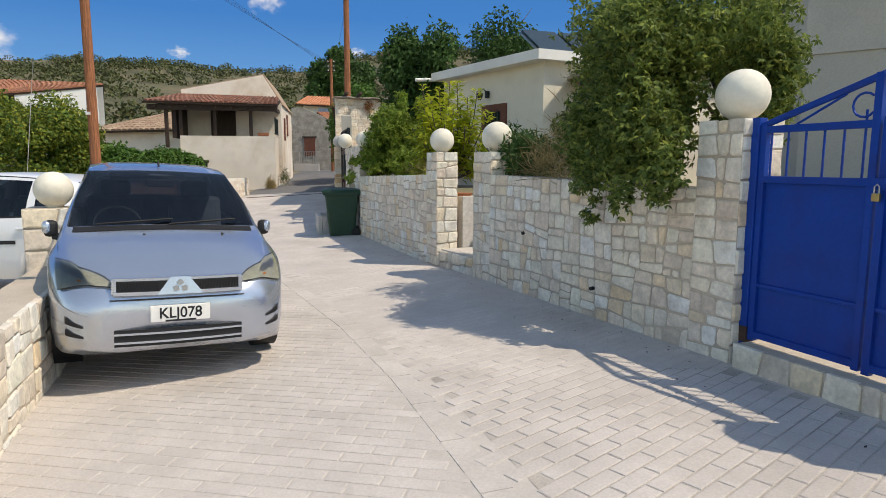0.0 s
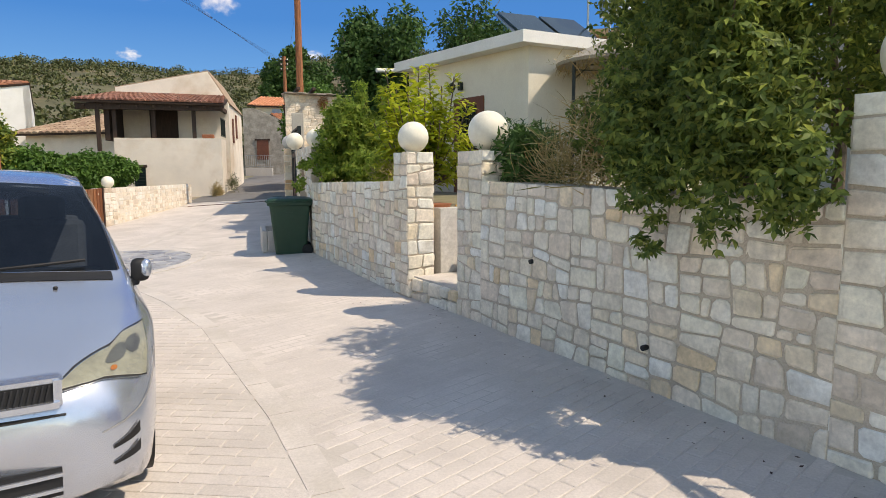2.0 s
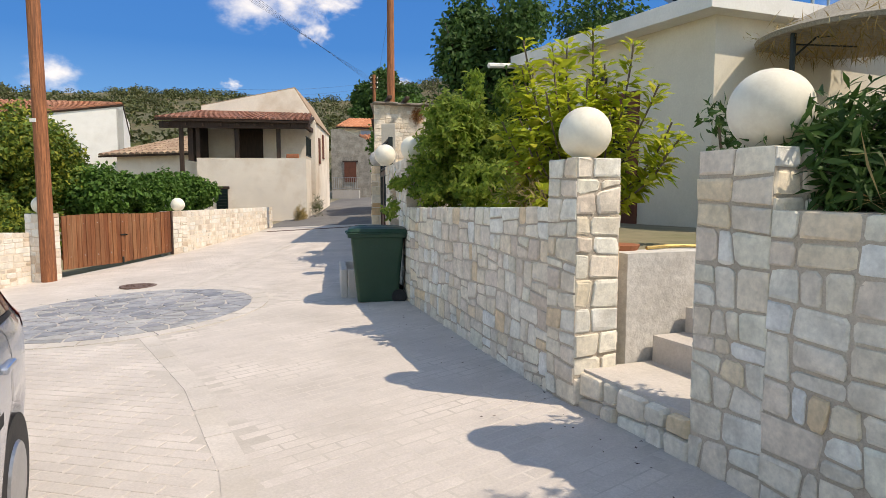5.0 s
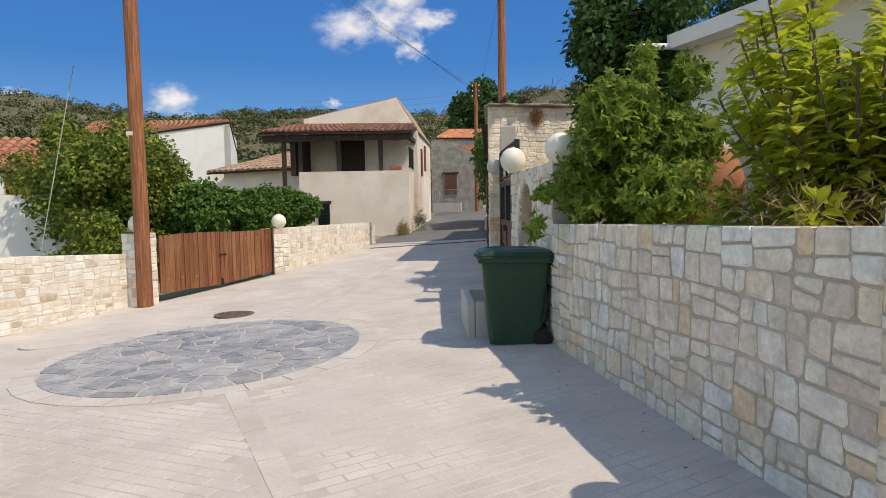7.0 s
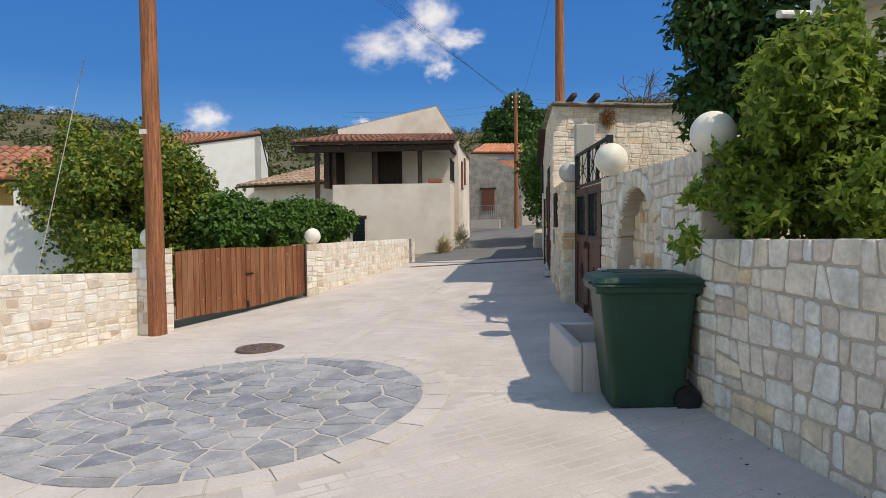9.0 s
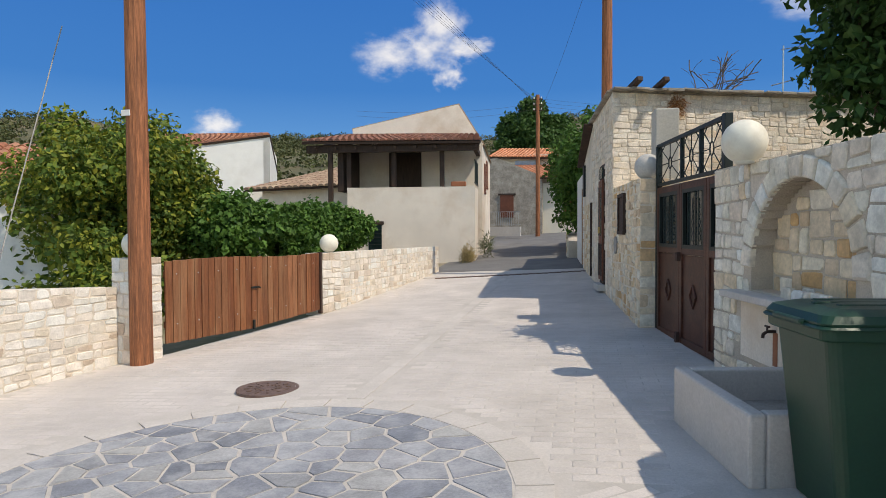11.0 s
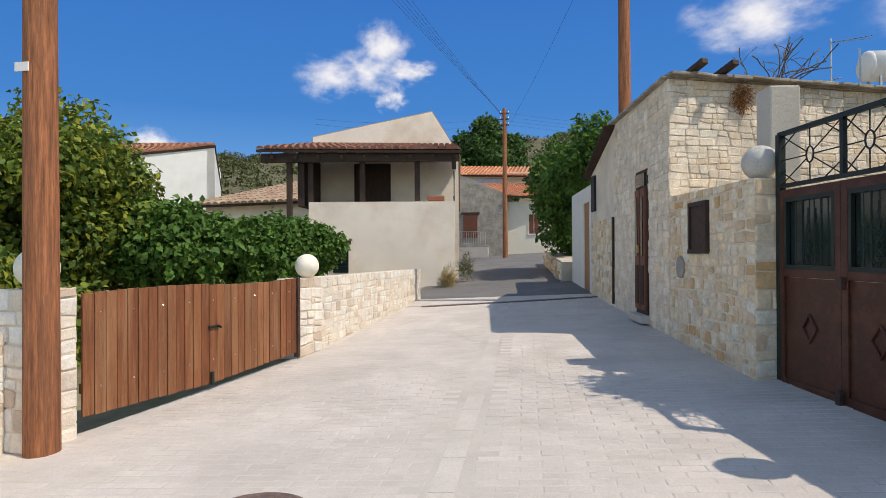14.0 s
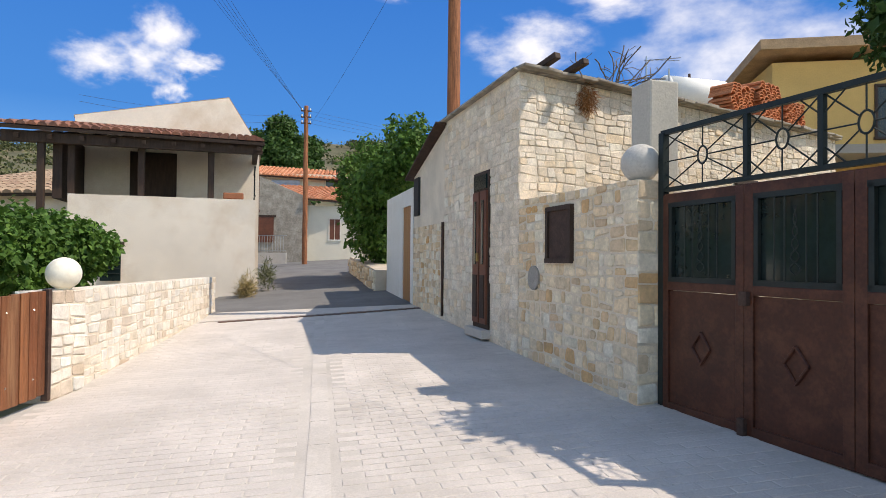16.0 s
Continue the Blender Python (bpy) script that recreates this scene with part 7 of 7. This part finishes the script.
M_SILVER = shade("silver_blue_car_paint", (0.50, 0.54, 0.61), 0.27, metal=0.75, var=0.05, scale=2, fine=200, bump=0.0, coat=0.8, stain=(0.46, 0.46, 0.46), stain_amt=0.2, stain_scale=1.5)
M_CARWHITE = shade("white_car_paint", (0.78, 0.78, 0.77), 0.3, var=0.03, scale=2, bump=0.0, coat=0.6)
silver_car = parked_car((-1.895, 4.15), 28.0, M_SILVER, "silver-blue small hatchback parked by the low wall")
silver_car.matrix_basis = silver_car.matrix_basis @ pose(0, 0, 0.015, 0, 2.0, 0)
parked_car((-8.1, 8.6), -95, M_CARWHITE, "white hatchback parked behind the low wall", False, 0.18)


# ---------------------------------------------------------------- small things
def roof_clutter():
    # stacked roof tiles on the old house
    rng = random.Random(111)
    for cx, w, rows_ in ((0.75, 0.7, 11), (1.5, 0.75, 14), (2.25, 0.6, 10)):
        st = thing("tile_stack", (cx, 21.0 + 0.453 * (cx + 3.57) + 0.3, 3.78), 24 + rng.uniform(-8, 8), "stack of orange terracotta roof tiles on the roof", "tiles", "stacked roof tiles")
        for k in range(rows_):
            for j in range(4):
                bm = bmesh.new()
                x = -w / 2 + w * (j + 0.5) / 4 + rng.uniform(-0.06, 0.06)
                for a in range(5):
                    t0, t1 = math.pi * a / 5, math.pi * (a + 1) / 5
                    r = w / 8
                    vs = [bm.verts.new((x + r * math.cos(t), y, k * 0.048 + r * 0.8 * math.sin(t) * 0.9 + rng.uniform(0, 0.004))) for t in (t0, t1) for y in (-0.2, 0.2)]
                    bm.faces.new((vs[0], vs[1], vs[3], vs[2]))
                bmesh.ops.remove_doubles(bm, verts=bm.verts, dist=0.005)
                bmesh.ops.solidify(bm, geom=bm.faces[:], thickness=0.014)
                part("roof_tile", bm, M_NEWTILE, st)
    # water cylinder
    h = thing("water_heater", (2.1, 26.8, 3.72), 8, "white horizontal hot water cylinder on the roof", "water tank")
    bm = bmesh.new()
    cyl(bm, (-0.75, 0, 1.5), (0.75, 0, 1.5), 0.32, seg=28)
    ball(bm, (-0.75, 0, 1.5), 0.32, (0.4, 1, 1), 24, 14)
    ball(bm, (0.75, 0, 1.5), 0.32, (0.4, 1, 1), 24, 14)
    part("cylinder", bm, M_WHITE, h, smooth=True)
    for x in (-0.6, 0.6):
        for y in (-0.2, 0.2):
            part("leg", bx((x, y, 0.63), (0.04, 0.04, 1.28)), M_STEEL, h)
    part("pipe", cy((-0.1, 0, 1.78), (-0.1, 0, 1.92), 0.03, seg=10), M_RUST, h)
    # television aerial
    a = thing("roof_aerial", (-0.27, 24.3, 3.6), 0, "thin metal television aerial on the roof", "aerial")
    part("mast", cy((0, 0, 0), (0, 0, 1.52), 0.015, seg=6), M_STEEL, a)
    part("boom", cy((-0.04, 0, 1.44), (0.62, -0.1, 1.50), 0.008, seg=5), M_STEEL, a)
    part("cross_arm", cy((-0.22, -0.05, 0.72), (0.2, 0.1, 0.84), 0.012, seg=5), M_STEEL, a)
    for k in range(7):
        part("element", cy((0.04 + 0.09 * k, -0.12, 1.44), (0.04 + 0.09 * k, 0.08, 1.46 + 0.006 * k), 0.005, seg=4), M_STEEL, a)
    part("post", cy((0.56, 0.2, 0), (0.55, 0.2, 1.38), 0.02, seg=6), M_STEEL, a)
    # bare branches
    b = thing("dry_branches", (0, 0, 0), 0, "tangle of bare dry branches on the stone house roof", "branches")
    rng = random.Random(113)
    for k in range(13):
        p = Vector((-1.85 + rng.uniform(-0.3, 0.3), 22.35 + rng.uniform(-0.2, 0.3), 3.70))
        d = Vector((rng.uniform(-0.5, 0.9), rng.uniform(-0.3, 0.3), rng.uniform(0.6, 1.1))).normalized()
        pts = [p]
        for s in range(7):
            d = (d + Vector((rng.uniform(-0.45, 0.45), rng.uniform(-0.4, 0.4), rng.uniform(-0.3, 0.3)))).normalized()
            pts.append(pts[-1] + d * 0.13)
        part("branch", tube(pts, 0.009, 5), M_BARK, b)
        for s in (2, 4, 5):
            e = pts[s] + Vector((rng.uniform(-0.25, 0.25), rng.uniform(-0.2, 0.2), rng.uniform(0.0, 0.25)))
            part("twig", tube([pts[s], pts[s].lerp(e, 0.5) + Vector((0, 0, 0.03)), e], 0.005, 4), M_BARK, b)
    # straw of an old nest below the beams
    n = leaves("straw_tuft", [((-2.56, 21.43, 3.52), (0.14, 0.06, 0.2))], 700, 0.14, L_NEST, None, 115, 0.9, 0.2, 0.06)
    tagged(n, "tuft of dry straw under the roof edge", "straw")


roof_clutter()


def south_windows():
    """Openings in the south face of the old house, seen over the gate."""
    for x, w, h, z in ((0.8, 0.38, 0.75, 1.85), (3.0, 0.4, 0.5, 2.2)):
        y = 21.0 + 0.453 * (x + 3.57) - 0.035
        d = thing("window_2", (x, y, z), 24, "small dark window in the rubble wall", "window", kind="structure")
        part("pane", bx((0, 0.0, h / 2), (w, 0.03, h)), M_DARK, d)
        part("lintel", bx((0, -0.012, h + 0.06), (w + 0.2, 0.06, 0.1), bevel=0.01), M_DARKWOOD, d)
        part("frame", bx((-w / 2, -0.01, h / 2), (0.05, 0.05, h)), M_PALE, d)
        part("frame", bx((w / 2, -0.01, h / 2), (0.05, 0.05, h)), M_PALE, d)


south_windows()


def garden_things():
    # big jar laid on its side, half covered by a cloth
    j = thing("terracotta_jar", (-0.27, 14.0, 1.05), 0, "large terracotta storage jar under a printed cloth", "jar")
    bm = lathe([(0.10, 0.0), (0.26, 0.06), (0.43, 0.28), (0.48, 0.5), (0.43, 0.75), (0.30, 0.95), (0.20, 1.03), (0.23, 1.09), (0.18, 1.09)], 32)
    bmesh.ops.transform(bm, matrix=pose(0.35, -0.1, 0.40, 0, -62, 15), verts=bm.verts)
    part("vessel", bm, M_TERRA, j, smooth=True)
    v, f = [], []
    for a in range(13):
        for b in range(29):
            u, t = a / 12, 2 * math.pi * b / 28
            th = u * (1.3 + 0.22 * math.sin(3 * t + 0.6) + 0.1 * math.sin(5 * t))
            r = 0.53 + 0.018 * math.sin(6 * t) * u + 0.012 * math.sin(11 * t + 3 * u)
            v.append((r * math.sin(th) * math.cos(t), r * math.sin(th) * math.sin(t), r * math.cos(th)))
    for a in range(12):
        for b in range(28):
            f.append((a * 29 + b, a * 29 + b + 1, (a + 1) * 29 + b + 1, (a + 1) * 29 + b))
    cl = raw("cloth", v, f, M_CLOTH, j, smooth=True)
    cl.matrix_basis = pose(-0.10, -0.1, 0.64, 24, -30, 0)
    tagged(cl, "brown and grey printed cloth")
    so = cl.modifiers.new("thick", "SOLIDIFY")
    so.thickness = 0.012
    # flower pots behind the wall
    r = 0.17
    p = part("flower_pot", lathe([(r * 0.7, 0.0), (r * 0.95, 0.2), (r * 1.08, 0.2), (r * 1.08, 0.25), (r * 0.9, 0.25), (r * 0.85, 0.2)], 24), M_TERRA)
    p.matrix_basis = pose(-0.05, 11.3, 1.06)
    tagged(p, "terracotta flower pot under the lemon tree", "flower pot")
    pl = part("drip_tray", cy((0.28, 9.95, 1.06), (0.28, 9.95, 1.10), 0.16, 0.18, 24), M_TERRA)
    tagged(pl, "shallow terracotta dish on the retaining wall", "dish")
    # dry grass behind the near wall
    g = leaves("dry_grass", [((1.55, 7.1, 1.65), (0.5, 0.5, 0.5)), ((1.3, 7.6, 1.5), (0.35, 0.4, 0.3)), ((2.1, 6.9, 1.9), (0.4, 0.4, 0.6))], 2600, 0.26, L_DRY, None, 121, -0.9, 0.1, 0.035, "stuff")
    tagged(g, "tall dry straw-coloured grass behind the wall", "grass")
    g = leaves("lemon_undergrowth", [((-0.1, 11.2, 1.45), (0.5, 0.9, 0.18))], 1200, 0.15, L_DRY, None, 122, -0.4, 0.1, 0.06, "stuff")
    tagged(g, "dry weeds under the lemon tree", "grass")
    # thatched sunshade
    u = thing("thatched_parasol", (3.08, 12.62, 1.05), 20, "grey reed thatched parasol on a dark metal frame", "parasol")
    part("pole", cy((-0.42, 0, 0), (-0.42, 0, 2.3), 0.03, seg=8), M_IRON, u)
    part("brace", tube([(-0.42, 0, 1.95), (-0.1, 0, 2.2), (0.5, 0, 2.27)], 0.012, 6), M_IRON, u)
    part("brace", tube([(-0.42, 0, 2.1), (0.6, 0.1, 2.16)], 0.010, 6), M_IRON, u)
    bm = lathe([(1.15, 2.22), (1.17, 2.27), (0.8, 2.45), (0.4, 2.63), (0.05, 2.78)], 36)
    bmesh.ops.translate(bm, verts=bm.verts, vec=(0.62, 0, 0))
    part("thatch", bm, M_THATCH, u)
    leaves("fringe", [((0.62, 0, 2.26), (1.14, 1.14, 0.05))], 2200, 0.2, L_DRY, u, 123, 0.5, 0.7, 0.05)
    # slim plant beside the pier
    t = thing("slender_shrub", (0, 0, 0), 0, "slender dark green shrub beside the house", "shrub")
    part("stem", tube([(1.35, 10.5, 1.05), (1.30, 10.45, 1.5), (1.18, 10.35, 1.9), (1.14, 10.3, 2.1)], 0.012, 6), M_BARK, t)
    leaves("foliage", [((1.12, 10.3, 2.1), (0.16, 0.16, 0.14)), ((1.32, 10.35, 2.0), (0.14, 0.14, 0.16)), ((1.24, 10.3, 1.85), (0.14, 0.14, 0.1))], 160, 0.10, L_DARK, t, 124, 0.2, 0.2, 0.35)
    # garden hose on the retaining wall
    pts = [(0.5 + 0.16 * k, 9.9 + 0.06 * k + 0.03 * math.sin(k * 1.3), 1.075 + 0.01 * math.sin(k)) for k in range(12)]
    tagged(part("garden_hose", tube(pts, 0.014, 6), M_BRASS), "yellow garden hose lying on the terrace edge", "hose")


garden_things()


def lane_details():
    # weeds at the foot of the veranda house
    for c, r, m_, lab, sd in (((-8.12, 29.6, 0.62), (0.20, 0.22, 0.32), L_DRY, "dry brown weeds at the foot of the house wall", 131), ((-7.85, 31.2, 0.85), (0.2, 0.24, 0.42), L_SCRUB, "grey-green weed at the foot of the house wall", 132), ((-8.2, 30.1, 0.5), (0.14, 0.3, 0.16), L_DRY, "dry brown weeds at the foot of the house wall", 133)):
        tagged(leaves("weed", [(c, r)], 520, 0.2, m_, None, sd, -0.7, 0.05, 0.07), lab, "weed", "weeds by the house")
    # rubble bank under the vine tree
    b = part("stone_bank", prism([(-4.95, 29.6), (-5.6, 37.5), (-3.0, 37.5), (-3.5, 29.6)], 0.0, lambda x, y: 1.05 + 0.045 * (y - 29)), M_MORTAR)
    tagged(b, "low ochre rubble bank beside the asphalt lane", "wall", kind="structure")
    stone_face(b, (-4.95, 29.6), (-5.6, 37.5), lambda f: 0.4 + 0.3 * f, lambda f: 1.05 + 0.3 * f, (-1, -0.1), M_WARM, random.Random(134), rows=(0.14, 0.28), lens=(0.25, 0.55), proud=0.05, rough=0.05)
    # stay wire of the pole
    tagged(part("stay_wire", tube([(-10.32, 15.2, -0.3), (-10.94, 17.0, 3.83), (-11.0, 17.2, 4.3)], 0.008, 6), M_LINE), "galvanised stay wire anchored behind the wall", "wire")
    # weep holes in the garden walls
    for x, y, z in ((1.52, 6.05, 0.32), (-0.45, 10.35, 0.16), (0.95, 7.25, 0.75)):
        d = Vector((-0.912, -0.41))
        q = Vector((WALL_X(y) + 0.02, y))
        bm = cy((q.x, q.y, z), (q.x + d.x * 0.05, q.y + d.y * 0.05, z - 0.005), 0.02, seg=14)
        tagged(part("drain_pipe", bm, M_BLACK), "short dark drain pipe in the rubble wall", "pipe", "wall drain pipes")
    # dead leaves along the wall
    rng = random.Random(135)
    v, f = [], []
    for k in range(130):
        y = rng.uniform(2.0, 13.2)
        x = WALL_X(y) - abs(rng.gauss(0, 0.35)) - 0.06
        z = ground_z(x, y) + 0.008
        a, s = rng.uniform(0, 6.28), rng.uniform(0.006, 0.017)
        b0 = len(v)
        for i in range(4):
            t = a + i * math.pi / 2
            rr = s * (1.0 if i % 2 == 0 else 0.5)
            v.append((x + rr * math.cos(t), y + rr * math.sin(t), z + rng.uniform(0, 0.008)))
        f.append((b0, b0 + 1, b0 + 2, b0 + 3))
    tagged(raw("dead_leaves", v, f, M_RUST), "scattered small dead leaves along the wall foot", "leaves", kind="stuff")


lane_details()


# ---------------------------------------------------------------- paving
strip_slabs(STRIP, 0.17, 0.004)
strip_slabs(STRIP2, 0.16, 0.003)


def slate_circle():
    cx, cy_, r = CIRCLE
    base = part("slate_circle", prism([(cx + (r + 0.02) * math.cos(k * math.pi / 32), cy_ + (r + 0.02) * math.sin(k * math.pi / 32)) for k in range(64)], lambda x, y: ground_z(x, y) - 0.03, lambda x, y: ground_z(x, y) + 0.0), M_BED)
    tagged(base, "round panel of blue-grey crazy-paved slate in the lane", "paving", kind="structure")
    rng = random.Random(91)
    seeds = []
    tries = 0
    while len(seeds) < 150 and tries < 9000:
        tries += 1
        a, d = rng.uniform(0, 2 * math.pi), r * math.sqrt(rng.random()) * 0.985
        p = (cx + d * math.cos(a), cy_ + d * math.sin(a))
        need = rng.choice((0.12, 0.16, 0.22, 0.30))
        if all(math.hypot((p[0] - q[0]) * 0.7, p[1] - q[1]) > need for q in seeds):
            seeds.append(p)
    hub = [(cx + r * math.cos(k * math.pi / 24), cy_ + r * math.sin(k * math.pi / 24)) for k in range(48)]
    for p in seeds:
        poly = hub
        for q in sorted(seeds, key=lambda q: math.hypot(q[0] - p[0], q[1] - p[1]))[1:18]:
            mx, my = (p[0] + q[0]) / 2, (p[1] + q[1]) / 2
            d = math.hypot(q[0] - p[0], q[1] - p[1])
            nx, ny = (q[0] - p[0]) / d, (q[1] - p[1]) / d
            poly = cut_poly(poly, mx - nx * 0.012, my - ny * 0.012, nx, ny)
            if len(poly) < 3:
                break
        if len(poly) < 3:
            continue
        mx, my = sum(q[0] for q in poly) / len(poly), sum(q[1] for q in poly) / len(poly)
        ring = [(q[0] + rng.uniform(-0.006, 0.006), q[1] + rng.uniform(-0.006, 0.006)) for q in poly]
        v = [(x, y, ground_z(x, y) - 0.01) for x, y in ring] + [(lerp(x, mx, 0.02), lerp(y, my, 0.02), ground_z(x, y) + 0.006 + rng.uniform(0, 0.002)) for x, y in ring]
        n = len(ring)
        f = [(k, (k + 1) % n, n + (k + 1) % n, n + k) for k in range(n)] + [tuple(range(n, 2 * n))]
        raw("slate", v, f, M_SLATE, base)
    rim = 30
    for k in range(rim):
        a0, a1 = 2 * math.pi * k / rim + 0.004, 2 * math.pi * (k + 1) / rim - 0.004
        pts = [(cx + d * math.cos(a), cy_ + d * math.sin(a)) for d, a in ((r + 0.02, a0), (r + 0.24, a0), (r + 0.24, a1), (r + 0.02, a1))]
        part("rim_slab", prism(pts, lambda x, y: ground_z(x, y) - 0.03, lambda x, y: ground_z(x, y) + 0.004), M_CONC, base)


slate_circle()


def covers():
    def disc(name, x, y, r, mat_, label, ribs):
        z = ground_z(x, y)
        c = part(name, lathe([(r, -0.02), (r, 0.006), (r * 0.9, 0.008), (r * 0.88, 0.004), (0.02, 0.005)], 40), mat_)
        c.matrix_basis = pose(x, y, z + 0.004)
        tagged(c, label, "manhole cover")
        for k in range(ribs):
            a = 2 * math.pi * k / ribs
            for d in (0.35, 0.65):
                part("rib", bx((r * d * math.cos(a), r * d * math.sin(a), 0.009), (0.05, 0.02, 0.008), rz=math.degrees(a)), mat_, c)
    disc("manhole_cover", -6.75, 15.45, 0.30, M_CAST, "dark cast iron manhole cover in the lane", 12)
    disc("manhole_cover", -8.42, 13.65, 0.33, M_CONC, "pale concrete-filled manhole cover in the lane", 0)


covers()


def drain():
    d = thing("road_drain", (0, 0, 0), 0, "dark slotted iron drain across the lane", "drain")
    a, b = Vector((-7.95, 25.35)), Vector((-4.2, 25.75))
    n = 24
    u = (b - a).normalized()
    rz = math.degrees(math.atan2(u.y, u.x))
    for k in range(n):
        p = a.lerp(b, (k + 0.5) / n)
        part("grating", bx((p.x, p.y, ground_z(p.x, p.y) + 0.004), ((b - a).length / n - 0.006, 0.13, 0.02), rz=rz), M_CAST if k % 1 == 0 else M_DARK, d)
    c = part("concrete_threshold", prism([(-8.3, 25.45), (-4.25, 25.85), (-4.28, 26.3), (-8.35, 26.75)], lambda x, y: ground_z(x, y) - 0.05, lambda x, y: ground_z(x, y) + 0.008), M_CONC)
    tagged(c, "pale concrete threshold between paving and asphalt", "road", kind="structure")


drain()


def pavers():
    """Rectangular pavers in running bond: one lay along the east wall, another on the west of the gutter."""
    rng = random.Random(101)
    W_, H_ = 0.29, 0.105
    many_v, many_f = [], []
    shared = 0

    def paver_verts(x, y, ang, w, h, lift, ox=0.0, oy=0.0, oz=0.0):
        ca, sa = math.cos(ang), math.sin(ang)
        v = []
        for inset, dz in ((0.0, -0.012), (0.003, lift - 0.002), (0.008, lift)):
            for sx, sy in ((-1, -1), (1, -1), (1, 1), (-1, 1)):
                lx, ly = sx * (w / 2 - inset), sy * (h / 2 - inset)
                px, py = x + lx * ca - ly * sa, y + lx * sa + ly * ca
                v.append((px - ox, py - oy, ground_z(px, py) + dz - oz))
        return v
    faces = [(0, 1, 5, 4), (1, 2, 6, 5), (2, 3, 7, 6), (3, 0, 4, 7), (4, 5, 9, 8), (5, 6, 10, 9), (6, 7, 11, 10), (7, 4, 8, 11), (8, 9, 10, 11)]
    for zone, ang, x0, x1, y0, y1 in (("east", math.radians(41), -6, 6, -3, 14), ("west", math.radians(-12), -7, 2, -3, 13), ("north", math.radians(3), -10, -2.4, 13.5, 25.5)):
        ca, sa = math.cos(ang), math.sin(ang)
        ccx, ccy = (x0 + x1) / 2, (y0 + y1) / 2
        for r in range(-120, 120):
            for q in range(-56, 56):
                lx, ly = (q + (0.5 if r % 2 else 0.0)) * W_ + rng.uniform(-0.004, 0.004), r * H_
                x, y = ccx + lx * ca - ly * sa, ccy + lx * sa + ly * ca
                if not (x0 < x < x1 and y0 < y < y1):
                    continue
                if x > WALL_X(y) - 0.10 or x < LEFT_X(y) + 0.1:
                    continue
                east = x > strip_x(y) if y < 11.8 else x > -4.62 - (y - 11.8) * 0.35
                if zone == "east" and (not east or y > 13.6 or near_line(x, y, STRIP) < 0.15):
                    continue
                if zone == "west" and (east or y > 12.4 or near_line(x, y, STRIP) < 0.15):
                    continue
                if zone == "north" and (y < 13.7 or near_line(x, y, STRIP2) < 0.2 or (y < 15.5 and x > -3.2)):
                    continue
                if math.hypot(x - CIRCLE[0], y - CIRCLE[1]) < CIRCLE[2] + 0.36 or math.hypot(x + 6.75, y - 15.45) < 0.42:
                    continue
                worn = noise.noise(Vector((x * 0.3, y * 0.3, 4.0))) * 0.6 + noise.noise(Vector((x * 1.1, y * 1.1, 9.0))) * 0.25
                worn += {"east": -0.05 - 0.6 * min(1.0, max(0.0, 4.9 - y)) + 0.24 * min(4.0, max(0.0, y - 3.6)) * (1 if x < WALL_X(y) - 0.7 else 0.45), "west": 0.12, "north": 0.22}[zone]
                lift = lerp(0.0015, -0.0052, min(1.0, max(0.0, worn + 0.45))) + rng.uniform(-0.0006, 0.0008)
                if zone == "east" and y < 4.7:
                    lift = max(lift, -0.0028)
                near = zone == "east" and 0.4 < x and 2.2 < y < 6.4 and shared < 300
                gap = lerp(0.007, 0.003, min(1.0, max(0.0, worn + 0.5)))
                w, h = W_ - gap - rng.uniform(0, 0.003), H_ - gap - rng.uniform(0, 0.002)
                if near:
                    shared += 1
                    raw("paver", paver_verts(x, y, ang, w, h, lift), faces, M_PAVER, road)
                else:
                    b = len(many_v)
                    many_v += paver_verts(x, y, ang, w, h, lift)
                    many_f += [tuple(b + i for i in f) for f in faces]
    tagged(raw("pavers", many_v, many_f, M_PAVERS, road), kind="stuff")


sheet("joint_sand", lambda y: strip_x(y) + 0.2, lambda y: WALL_X(y) - 0.05, shade("joint_sand", (0.46, 0.415, 0.365), 0.95, var=0.25, scale=2, fine=60, bump=0.4), -0.0042, 0.6, 4.4, 0.3, "grey sand in the joints of the near pavers", "sand", n=14)
pavers()
